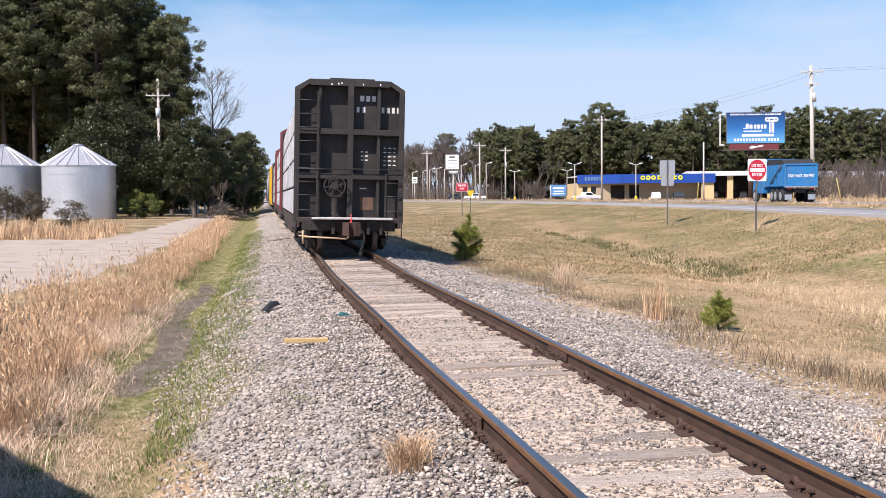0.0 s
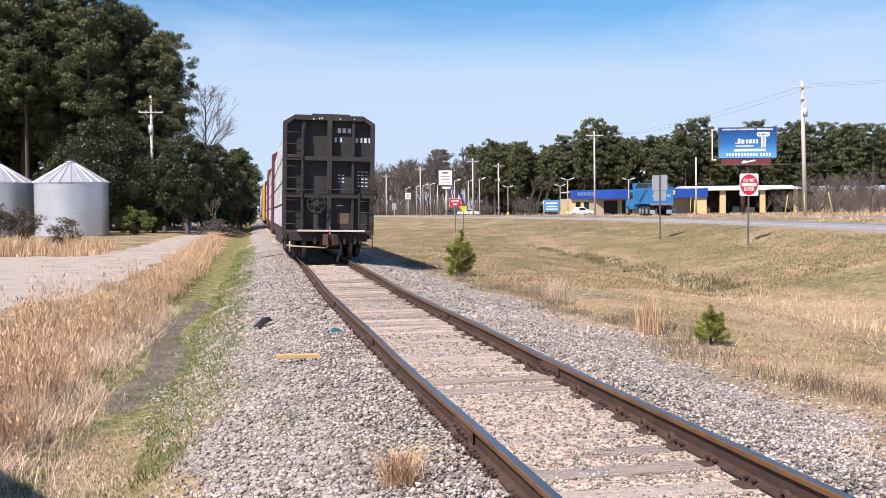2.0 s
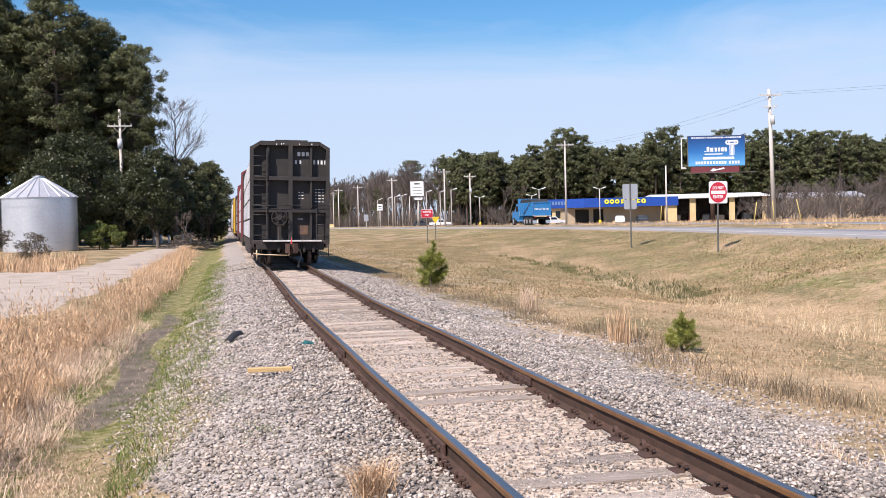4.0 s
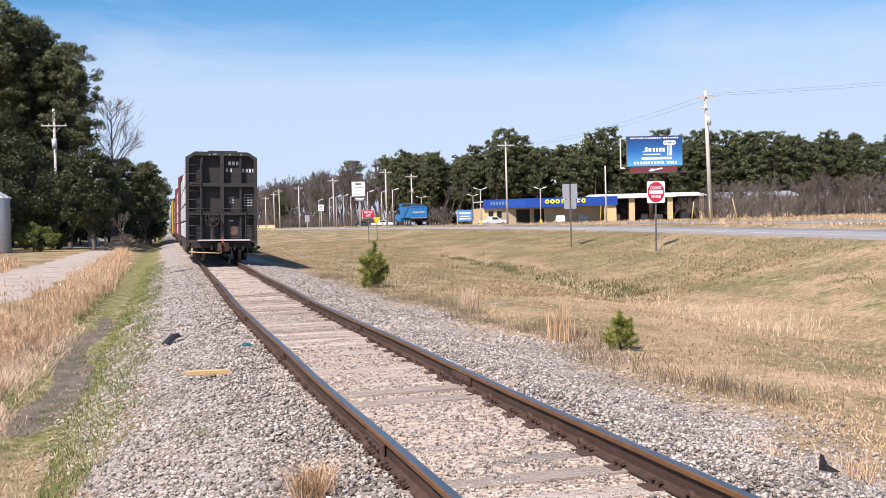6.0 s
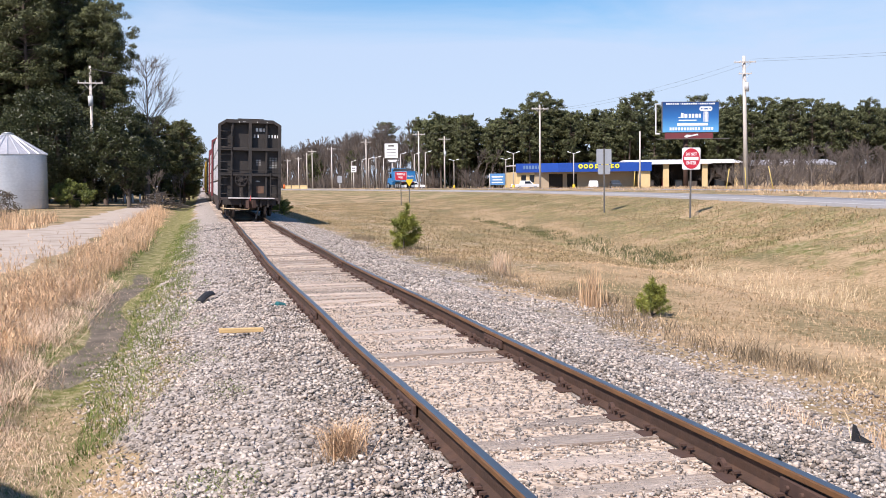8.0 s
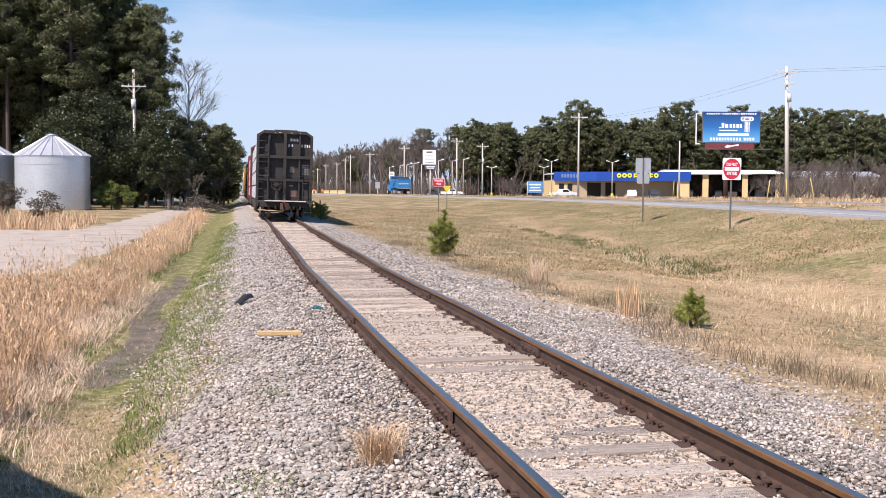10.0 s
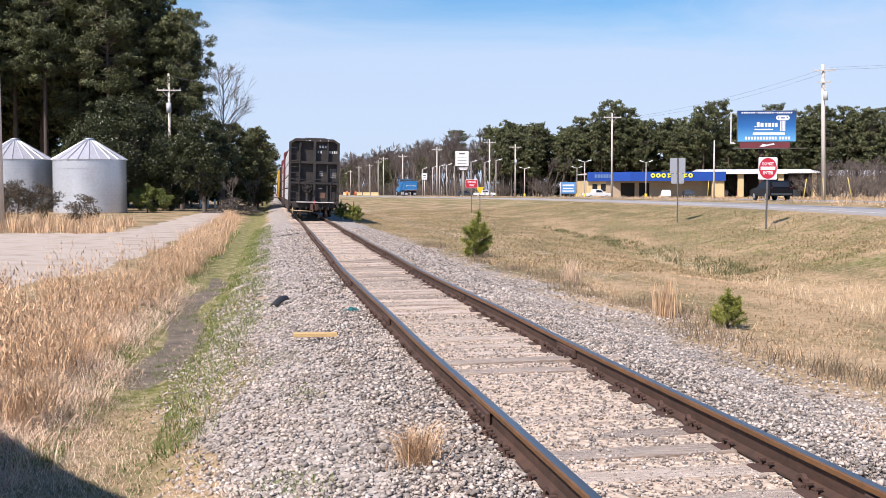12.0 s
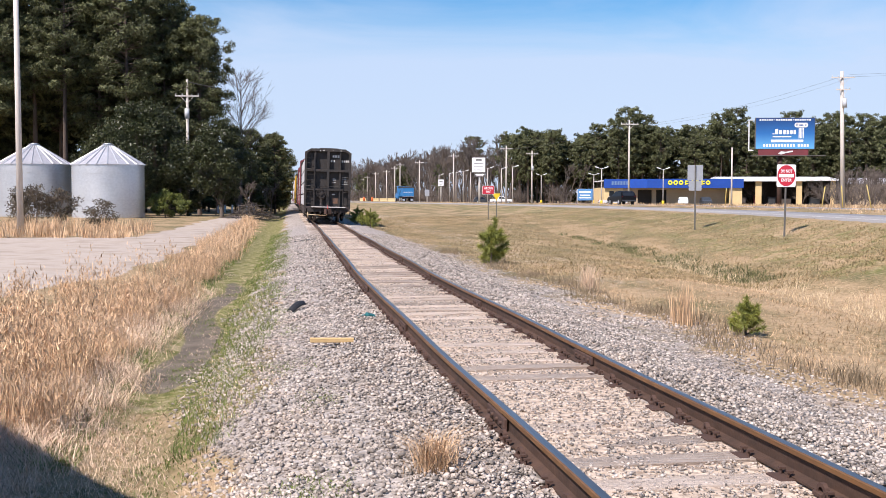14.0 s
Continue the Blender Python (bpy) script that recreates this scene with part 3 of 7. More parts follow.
def ground_material():
    m = bpy.data.materials.new("ground")
    m.use_nodes = True
    n, l = m.node_tree.nodes, m.node_tree.links
    b = n["Principled BSDF"]
    b.inputs["Roughness"].default_value = 0.95
    b.inputs["Specular IOR Level"].default_value = 0.2
    co = n.new("ShaderNodeTexCoord")

    def tex(scale, detail=5.0, stretch=None):
        t = n.new("ShaderNodeTexNoise")
        t.inputs["Scale"].default_value, t.inputs["Detail"].default_value = scale, detail
        if stretch:
            mp = n.new("ShaderNodeMapping")
            mp.inputs["Scale"].default_value = stretch
            l.new(co.outputs["Object"], mp.inputs["Vector"])
            l.new(mp.outputs["Vector"], t.inputs["Vector"])
        else:
            l.new(co.outputs["Object"], t.inputs["Vector"])
        return t.outputs["Fac"]

    def ramp(fac, stops):
        r = n.new("ShaderNodeValToRGB")
        while len(r.color_ramp.elements) < len(stops):
            r.color_ramp.elements.new(0.5)
        for e, (p, c) in zip(r.color_ramp.elements, stops):
            e.position, e.color = p, (*c, 1)
        l.new(fac, r.inputs["Fac"])
        return r.outputs["Color"]

    def mixed(fac, a, c):
        x = n.new("ShaderNodeMix")
        x.data_type = "RGBA"
        l.new(fac, x.inputs["Factor"])
        l.new(a, x.inputs["A"])
        l.new(c, x.inputs["B"])
        return x.outputs["Result"]

    def mask(attr, rough_scale, amount):
        a, mth, r = n.new("ShaderNodeAttribute"), n.new("ShaderNodeMath"), n.new("ShaderNodeMapRange")
        a.attribute_name = attr
        mth.operation = "MULTIPLY_ADD"
        l.new(tex(rough_scale), mth.inputs[0])
        mth.inputs[1].default_value = amount
        l.new(a.outputs["Fac"], mth.inputs[2])
        r.inputs["From Min"].default_value, r.inputs["From Max"].default_value = 0.45 + amount / 2, 0.62 + amount / 2
        l.new(mth.outputs["Value"], r.inputs["Value"])
        return r.outputs["Result"]

    grass = ramp(tex(0.55, 12.0, (1, 0.45, 1)), [(0.38, (0.11, 0.105, 0.04)), (0.46, (0.19, 0.15, 0.07)), (0.55, (0.33, 0.235, 0.13)), (0.7, (0.47, 0.33, 0.20))])
    fine = ramp(tex(7.0, 9.0), [(0.36, (0.12, 0.095, 0.045)), (0.5, (0.30, 0.22, 0.125)), (0.64, (0.50, 0.36, 0.225))])
    half = n.new("ShaderNodeMath")
    half.operation = "MULTIPLY"
    half.inputs[1].default_value = 0.8
    l.new(tex(3.0), half.inputs[0])
    c = mixed(half.outputs["Value"], grass, fine)
    c = mixed(mask("green", 1.3, 0.9), c, ramp(tex(4.0), [(0.38, (0.11, 0.11, 0.032)), (0.5, (0.18, 0.17, 0.058)), (0.62, (0.30, 0.245, 0.14))]))
    c = mixed(mask("drive", 0.9, 0.5), c, ramp(tex(0.8, 7.0), [(0.3, (0.31, 0.25, 0.195)), (0.5, (0.44, 0.37, 0.31)), (0.7, (0.37, 0.30, 0.235))]))
    c = mixed(mask("mud", 1.5, 0.7), c, ramp(tex(3.0), [(0.3, (0.10, 0.08, 0.06)), (0.7, (0.19, 0.155, 0.12))]))
    vor = n.new("ShaderNodeTexVoronoi")
    vor.inputs["Scale"].default_value = 17.0
    l.new(co.outputs["Object"], vor.inputs["Vector"])
    sep = n.new("ShaderNodeSeparateColor")
    l.new(vor.outputs["Color"], sep.inputs["Color"])
    stones = ramp(sep.outputs["Red"], [(0.0, (0.19, 0.165, 0.14)), (0.45, (0.33, 0.285, 0.25)), (1.0, (0.46, 0.405, 0.365))])
    gravel_mask = mask("gravel", 2.2, 0.6)
    c = mixed(gravel_mask, c, stones)
    c = mixed(mask("dust", 3.0, 0.9), c, ramp(tex(12.0, 8.0), [(0.35, (0.31, 0.235, 0.175)), (0.5, (0.51, 0.40, 0.31)), (0.65, (0.63, 0.505, 0.40))]))
    l.new(c, b.inputs["Base Color"])
    bump, add, rough = n.new("ShaderNodeBump"), n.new("ShaderNodeMath"), n.new("ShaderNodeMath")
    rough.operation, add.operation = "MULTIPLY", "MULTIPLY_ADD"
    l.new(vor.outputs["Distance"], rough.inputs[0])
    l.new(gravel_mask, rough.inputs[1])
    l.new(tex(26.0, 6.0), add.inputs[0])
    add.inputs[1].default_value = 0.45
    l.new(rough.outputs["Value"], add.inputs[2])
    bump.inputs["Strength"].default_value, bump.inputs["Distance"].default_value = 0.6, 0.035
    l.new(add.outputs["Value"], bump.inputs["Height"])
    l.new(bump.outputs["Normal"], b.inputs["Normal"])
    return m


def build_ground():
    xs = steps((-2600, -200, 200), (-200, -40, 16), (-40, -8, 1.6), (-8, 8, 0.16), (8, 42, 0.5), (42, 70, 4), (70, 300, 23), (300, 2600, 230))
    ys = steps((-300, -20, 28), (-20, 4, 2), (4, 30, 0.26), (30, 70, 0.8), (70, 220, 3), (220, 600, 20), (600, 4400, 200))
    gx, gy = np.meshgrid(xs, ys)
    v = np.stack([gx, gy, ground_z(gx, gy)], -1).reshape(-1, 3)
    nx, ny = len(xs), len(ys)
    i = np.arange((nx) * (ny)).reshape(ny, nx)
    f = np.stack([i[:-1, :-1], i[:-1, 1:], i[1:, 1:], i[1:, :-1]], -1).reshape(-1, 4)
    me = soup("ground", v, f, ground_material(), smooth=True)
    for name, val in zip(("gravel", "green", "drive", "mud", "dust"), zones(v[:, 0], v[:, 1])):
        me.attributes.new(name, "FLOAT", "POINT").data.foreach_set("value", val.astype(np.float32))
    tagged(new("ground", me), "dormant tan grass verge with ballast, a bare drive and shallow ditches", "ground", kind="structure")


build_ground()


# ---------------------------------------------------------------- highway
def ribbon(name, y0, y1, step, off0, off1, lift, thick, mat, parent=None):
    ys = np.arange(y0, y1 + step, step)
    e = smooth(road_x, ys, 10)
    vs, fs = [], []
    for k, (y, x) in enumerate(zip(ys, e)):
        z = 0.80 + lift
        vs += [(x + off0, y, z), (x + off1, y, z), (x + off0, y, z - thick), (x + off1, y, z - thick)]
        if k:
            a, c = 4 * (k - 1), 4 * k
            fs += [(a, a + 1, c + 1, c), (a + 2, a, c, c + 2), (a + 1, a + 3, c + 3, c + 1)]
    me = soup(name, np.array(vs, float), np.array(fs), mat)
    ob = new(name, me)
    ob.parent = parent
    return ob


for nm, o, wide in (("road_near", 0.0, 4.9), ("road_far", 11.5, 7.6)):
    rd = tagged(ribbon(nm, -240, 420, 4, o, o + wide, 0.06, 0.4, M["asphalt"]), "grey highway carriageway with pale worn lane lines", "road", kind="structure")
    for w in (0.35, wide - 0.45):
        ribbon("edge_line", -240, 420, 4, o + w, o + w + 0.12, 0.066, 0.004, M["lane_paint"], rd)
    for y in range(20, 200, 12):
        ribbon("lane_line", y, y + 3, 1.5, o + wide / 2 - 0.06, o + wide / 2 + 0.06, 0.066, 0.004, M["lane_paint"], rd)


# ---------------------------------------------------------------- railway track
def build_track():
    track = thing("railway_track", "rusty rails on weathered wooden ties half buried in ballast", "railway track", kind="structure")
    ys = np.concatenate([np.arange(-6, 60, 0.5), np.arange(60, 130, 4), np.arange(130, 420, 20)])
    prof = [(-0.07, 0.0), (-0.07, 0.014), (-0.012, 0.035), (-0.012, 0.122), (-0.036, 0.135), (-0.036, 0.162), (-0.027, 0.17), (0.027, 0.17), (0.036, 0.162),
            (0.036, 0.135), (0.012, 0.122), (0.012, 0.035), (0.07, 0.014), (0.07, 0.0)]
    for side in (-1, 1):
        bm = bmesh.new()
        prev = None
        for y in ys:
            wob = 0.006 * math.sin(y * 0.53 + side) + 0.004 * math.sin(y * 1.07)
            cur = [bm.verts.new((float(smooth(track_x, y, 3)) + side * 0.7525 + px + wob, y, pz + 0.004 + 0.008 * math.sin(y * 0.53))) for px, pz in prof]
            if prev:
                for k in range(len(prof) - 1):
                    f = bm.faces.new((prev[k], prev[k + 1], cur[k + 1], cur[k]))
                    f.material_index = 1 if k == 6 else (2 if k in (4, 5, 7) else 0)
            prev = cur
        bmesh.ops.recalc_face_normals(bm, faces=bm.faces)
        part("rail", bm, [M["rail"], M["rail_top"], M["rail_edge"]], track, "rusty steel rail with a worn bright head")
    # joint bars, staggered from one rail to the other
    for side, start in ((-1, 1.9), (1, 4.65)):
        for k in range(9):
            y = start + 5.68 * k
            bm = bmesh.new()
            cx = float(smooth(track_x, y, 3)) + side * 0.7525
            for o in (-0.03, 0.03):
                box(bm, cx + o, y, 0.08, 0.03, 0.62, 0.085, 0.006)
                for j in (-0.22, -0.08, 0.08, 0.22):
                    rod(bm, (cx + o * 0.8, y + j, 0.08), (cx + o * 2.1, y + j, 0.08), 0.016, seg=6)
            part("joint_bar", bm, M["plate"], track, "bolted rusty joint bar")
    rnd = random.Random(4)
    variants = []
    for k in range(6):
        bm = bmesh.new()
        box(bm, 0, 0, 0, 2.6, 0.235, 0.18, 0.012)
        bmesh.ops.subdivide_edges(bm, edges=[e for e in bm.edges if abs(e.verts[0].co.x - e.verts[1].co.x) > 1], cuts=7)
        for v in bm.verts:
            v.co += Vector((rnd.uniform(-.02, .02), rnd.uniform(-.014, .014), rnd.uniform(-.011, .009)))
        variants.append(mesh_of("tie", bm, M["tie"]))
    bmp = bmesh.new()
    box(bmp, 0, 0, 0, 0.34, 0.19, 0.016, 0.004)
    for dx in (-0.095, 0.095):
        for dy in (-0.05, 0.05):
            rod(bmp, (dx, dy, 0.0), (dx, dy, 0.045), 0.012, seg=4)
            box(bmp, dx * 0.9, dy, 0.045, 0.04, 0.03, 0.014)
    plate = mesh_of("tie_plate", bmp, M["plate"])
    bmc = bmesh.new()
    ring(bmc, (0, 0, 0.03), "x", 0.055, 0.03, 0.028, 10)
    box(bmc, 0, 0.03, 0.01, 0.05, 0.10, 0.03, 0.006)
    clip = mesh_of("rail_anchor", bmc, M["plate"])
    y = 3.2
    while y < 120:
        x = float(smooth(track_x, y, 3))
        ob = new("tie", variants[rnd.randrange(6)])
        ob.parent = track
        ob.matrix_basis = pose(x + rnd.uniform(-.05, .05), y, -0.092 + rnd.uniform(-0.022, 0.010) + 0.012 * (y > 9), 0, rnd.uniform(-.3, .3), rnd.uniform(-1.2, 1.2))
        if y < 45:
            for side in (-1, 1):
                p = new("tie_plate", plate)
                p.parent = track
                p.matrix_basis = pose(x + side * 0.7525, y, 0.002, 0, 0, rnd.uniform(-2, 2))
                if y < 16 and rnd.random() < 0.6:
                    c = new("rail_anchor", clip)
                    c.parent = track
                    c.matrix_basis = pose(x + side * 0.7525 - 0.085, y + 0.13, 0.0, 0, 0, rnd.uniform(-12, 12))
        y += 0.54 + rnd.uniform(-.03, .03)


build_track()


# ---------------------------------------------------------------- train
def tube(bm, line, r):
    """One bent tube through the points of line."""
    rows = []
    for k, p in enumerate(line):
        d = (line[min(k + 1, len(line) - 1)] - line[max(k - 1, 0)]).normalized()
        u = d.orthogonal().normalized() if abs(d.z) > 0.9 else d.cross(Vector((0, 0, 1))).normalized()
        w = u.cross(d)
        rows.append([bm.verts.new(p + r * (u * c + w * s)) for c, s in ((1, 0), (0.7, 0.7), (0, 1), (-0.7, 0.7), (-1, 0), (-0.7, -0.7), (0, -1), (0.7, -0.7))])
    for p, q in zip(rows, rows[1:]):
        for j in range(8):
            bm.faces.new((p[j], p[(j + 1) % 8], q[(j + 1) % 8], q[j]))


CAR_PITCH = 23.4


def wheelset_truck(car, y, near):
    """A two-axle freight truck: side frames and wheels."""
    bm = bmesh.new()
    for s in (-1, 1):
        prism(bm, [(y - 1.15, 0.38), (y - 1.15, 0.58), (y - 0.5, 0.80), (y + 0.5, 0.80), (y + 1.15, 0.58), (y + 1.15, 0.38), (y + 0.75, 0.42), (y + 0.4, 0.24),
                   (y - 0.4, 0.24), (y - 0.75, 0.42)], "x", s * 1.0 - 0.07, s * 1.0 + 0.07)
    box(bm, 0, y, 0.62, 2.0, 0.36, 0.26, 0.02)
    part("truck_frame", bm, M["iron"], car)
    for dy in (-0.85, 0.85):
        for s in (-1, 1):
            bm = bmesh.new()
            ring(bm, (s * 0.7525, y + dy, 0.62), "x", 0.44, 0.33, 0.12, 24, 1)
            ring(bm, (s * 0.7525, y + dy, 0.62), "x", 0.33, 0.06, 0.05, 24, 0)
            ring(bm, (s * 0.7525 - s * 0.07, y + dy, 0.62), "x", 0.475, 0.33, 0.03, 24, 0)
            part("wheel", bm, [M["iron"], M["tread"]], car, "steel wheel with a worn tread")
        bm = bmesh.new()
        rod(bm, (-1.0, y + dy, 0.62), (1.0, y + dy, 0.62), 0.075, seg=10)
        part("axle", bm, M["iron"], car)


def centerbeam_car(body, load, label, load_h, bulk_h=4.83, detail=False, hw=1.47):
    """A bulkhead flat car with a centre wall, stacked with wrapped lumber. Its near end is at y = 0; z = 0 is the tie top."""
    car = thing("freight_car", label, "freight car", group="freight train")
    L = 21.6
    bm = bmesh.new()
    box(bm, 0, L / 2, 1.06, 2.75, L, 0.14, 0.02)
    for s in (-1, 1):
        prism(bm, [(0.0, 1.12), (L, 1.12), (L, 0.86), (L - 3.5, 0.78), (L - 5, 0.55), (5, 0.55), (3.5, 0.78), (0.0, 0.86)], "x", s * 1.36 - 0.04, s * 1.36 + 0.04)
    box(bm, 0, L / 2, 0.82, 0.5, L - 1, 0.42, 0.02)
    part("underframe", bm, M["steel_brown"], car)
    bm = bmesh.new()
    box(bm, 0, L / 2, 2.75, 0.12, L - 0.6, 3.2)
    for k in range(9):
        box(bm, 0, 1.5 + k * 2.3, 2.75, 0.36, 0.14, 3.2, 0.01)
    part("centre_beam", bm, body, car)
    for k, y in enumerate((1.6, L - 1.6)):
        wheelset_truck(car, y, k == 0)
    bm = bmesh.new()
    top, base = bulk_h, 1.0
    plate = [(-hw, base), (-hw, top - 0.26), (-hw + 0.38, top), (hw - 0.38, top), (hw, top - 0.26), (hw, base)]
    prism(bm, plate, "y", 0.38, 0.44)
    part("bulkhead_panel", bm, body, car)
    bm = bmesh.new()
    prism(bm, plate, "y", L - 0.30, L - 0.24)
    part("bulkhead_panel", bm, body, car)
    for y0 in (0.08, L - 0.24):
        bm = bmesh.new()
        for x, w in ((-hw + 0.07, 0.14), (0.02, 0.155), (hw - 0.07, 0.14)):
            box(bm, x, y0 + 0.15, (base + top) / 2 - (0.13 if abs(x) > 1 else 0), w, 0.30, top - base - (0.26 if abs(x) > 1 else 0.02), 0.008)
        for z, hh in ((3.43, 0.15), (2.24, 0.15), (top - 0.10, 0.17)):
            box(bm, 0, y0 + 0.152, z, 2 * hw - 0.06 if z < 4 else 2 * hw - 0.8, 0.296, hh, 0.008)
        for s in (-1, 1):
            prism(bm, [(s * hw, top - 0.42), (s * hw, top - 0.25), (s * (hw - 0.38), top - 0.02), (s * (hw - 0.56), top - 0.02)], "y", y0 + 0.006, y0 + 0.294)
        for x in (-0.80, 0.78):
            for z0, z1 in ((1.0, 2.16), (2.32, 3.35), (3.51, top - 0.2)):
                box(bm, x, y0 + 0.18, (z0 + z1) / 2, 0.085, 0.24, z1 - z0, 0.006)
        part("bulkhead_frame", bm, body, car)
    rnd = random.Random(len(label))
    bays, tiers = 5, 4
    by, tz = (L - 1.0) / bays, load_h / tiers
    for s in (-1, 1):
        for b in range(bays):
            for t in range(tiers):
                bm = bmesh.new()
                j = rnd.uniform(-0.03, 0.03)
                box(bm, s * (0.79 + j * 0.3), 0.5 + by * (b + 0.5), 1.14 + tz * (t + 0.5), 1.28, by - 0.14, tz - 0.05, 0.03)
                part("lumber_pack", bm, load, car, "wrapped lumber pack")
            bm = bmesh.new()
            for y in (0.25, 0.5, 0.75):
                box(bm, s * 0.78, 0.5 + by * (b + y), 1.14 + load_h / 2, 1.288, 0.05, load_h + 0.01)
            part("load_strap", bm, M["iron"], car)
    if detail:
        end_details(car, hw, top)
    return car


def end_details(car, hw, top):
    # ladders
    for x0, x1, rungs in ((-1.36, -0.86, [1.32, 1.72, 2.08, 2.44, 2.80, 3.16, 3.52, 3.88, 4.24]), (0.98, 1.40, [1.32, 1.72, 2.08])):
        for z in rungs:
            bm = bmesh.new()
            rod(bm, (x0, 0.03, z), (x1, 0.03, z), 0.016)
            for x in (x0, x1):
                rod(bm, (x, 0.03, z), (x, 0.13, z), 0.012, seg=4)
            part("ladder_rung", bm, M["steel_black"], car)
        bm = bmesh.new()
        box(bm, x1 if x0 < 0 else x0, 0.04, (rungs[0] + rungs[-1]) / 2, 0.05, 0.05, rungs[-1] - rungs[0] + 0.5, 0.005)
        part("ladder_stile", bm, M["steel_black"], car)
    bm = bmesh.new()
    rod(bm, (-1.42, 0.0, 2.42), (-0.02, 0.0, 2.42), 0.013)
    rod(bm, (0.06, 0.0, 2.44), (1.42, 0.0, 2.44), 0.013)
    for x in (-1.42, -0.8, -0.02, 0.06, 0.84, 1.42):
        rod(bm, (x, 0.0, 2.43), (x, 0.12, 2.43), 0.012, seg=4)
    part("grab_iron", bm, M["steel_black"], car)
    # hand brake
    bm = bmesh.new()
    c = (-0.40, -0.10, 1.98)
    ring(bm, c, "y", 0.30, 0.262, 0.035, 28)
    ring(bm, c, "y", 0.105, 0.0001, 0.05, 16)
    for k in range(6):
        a = k * math.tau / 6 + 0.2
        rod(bm, (c[0] + 0.09 * math.cos(a), c[1], c[2] + 0.09 * math.sin(a)), (c[0] + 0.27 * math.cos(a), c[1], c[2] + 0.27 * math.sin(a)), 0.02, seg=5)
    part("brake_wheel", bm, M["iron"], car, "spoked hand-brake wheel")
    bm = bmesh.new()
    box(bm, -0.36, 0.07, 1.90, 0.40, 0.22, 0.50, 0.04)
    part("brake_housing", bm, M["iron"], car)
    bm = bmesh.new()
    for k in range(9):
        ring(bm, (-0.43 + 0.008 * (k % 2), -0.02, 1.62 - 0.06 * k), "x" if k % 2 else "y", 0.036, 0.022, 0.012, 8)
    part("brake_chain", bm, M["tread"], car)
    # crossover platform, end sill, coupler
    bm = bmesh.new()
    box(bm, 0.08, -0.12, 1.11, 2.15, 0.26, 0.06, 0.01)
    for v in bm.verts:
        v.co.z += 0.03 * v.co.x * v.co.x - 0.03
    part("crossover_step", bm, M["dull_white"], car, "scuffed pale crossover step")
    bm = bmesh.new()
    box(bm, 0, 0.05, 0.93, 2.5, 0.16, 0.30, 0.02)
    for x in (-0.42, -0.12, 0.30, 0.52, 0.86):
        box(bm, x, -0.05, 0.86, 0.09, 0.12, 0.34, 0.01)
    part("end_sill", bm, M["iron"], car)
    bm = bmesh.new()
    box(bm, 0, -0.15, 0.86, 0.30, 0.7, 0.30, 0.03)
    prism(bm, [(-0.20, -0.42), (-0.20, -0.80), (-0.06, -0.86), (-0.04, -0.62), (0.06, -0.60), (0.10, -0.88), (0.24, -0.82), (0.24, -0.42)], "z", 0.68, 1.02)
    part("coupler", bm, M["plate"], car, "rusty knuckle coupler")
    bm = bmesh.new()
    rod(bm, (-1.22, -0.10, 0.62), (-0.08, -0.34, 0.58), 0.024)
    rod(bm, (-1.22, -0.10, 0.42), (-1.22, -0.10, 0.78), 0.026)
    rod(bm, (-1.34, -0.10, 0.64), (-1.10, -0.10, 0.64), 0.02)
    rod(bm, (-0.08, -0.34, 0.58), (0.02, -0.40, 0.74), 0.024)
    part("uncoupling_lever", bm, M["brass"], car, "tan uncoupling lever bar")
    bm = bmesh.new()
    line = [Vector((0.34 + 0.05 * math.sin(k * 0.6), -0.30 - 0.005 * k, 0.80 - 0.075 * k)) for k in range(9)]
    tube(bm, line, 0.028)
    last = line[-1]
    box(bm, last.x, last.y, last.z, 0.09, 0.08, 0.11, 0.01)
    part("air_hose", bm, M["tread"], car, "grey air-brake hose")
    bm = bmesh.new()
    prism(bm, [(0.02, 1.18), (-0.09, 0.74), (0.11, 0.74)], "y", -0.50, -0.47)
    rod(bm, (0.02, -0.485, 0.70), (0.02, -0.485, 1.24), 0.012)
    part("marker_flag", bm, M["flag"], car, "red end-of-train marker flag")
    for s in (-1, 1):
        bm = bmesh.new()
        rod(bm, (s * 1.42, -0.02, 1.05), (s * 1.42, -0.02, 0.55), 0.016)
        rod(bm, (s * 1.05, -0.02, 1.05), (s * 1.05, -0.02, 0.55), 0.016)
        box(bm, s * 1.235, -0.02, 0.55, 0.40, 0.08, 0.03)
        part("stirrup_step", bm, M["iron"], car)
    # lettering
    face = 0.375
    bm = bmesh.new()
    rnd = random.Random(3)
    marks = [(x, face, 4.36, 0.11, 0.15) for x in (0.34, 0.50, 0.66)]                       # reporting mark and number, as plain bars
    marks += [(x - 0.05, face, 4.06, 0.075, 0.15) for x in (0.28, 0.44, 0.96, 1.10, 1.24, 1.38)]
    for x in (0.36, 0.48):
        marks += [(x, face, 2.92 - 0.11 * k, 0.07, 0.03) for k in range(3)]
    for k in range(5):
        marks += [(0.98 + 0.13 * j, face, 3.04 - 0.115 * k, rnd.uniform(0.05, 0.10), 0.028) for j in range(3)]
    marks += [(0.40, face, 1.93, 0.20, 0.03)]
    marks += [(x, 0.075, 4.70 + rnd.uniform(-.02, .02), 0.035, 0.05) for x in (-0.50, -0.32, -0.24, 0.34, 0.8)]
    for x, y, z, w, h in marks:
        bm = bmesh.new()
        box(bm, x, y, z, w, 0.008, h)
        part("stencil_bar", bm, M["white_mark"], car, "white stencil mark")
    bm = bmesh.new()
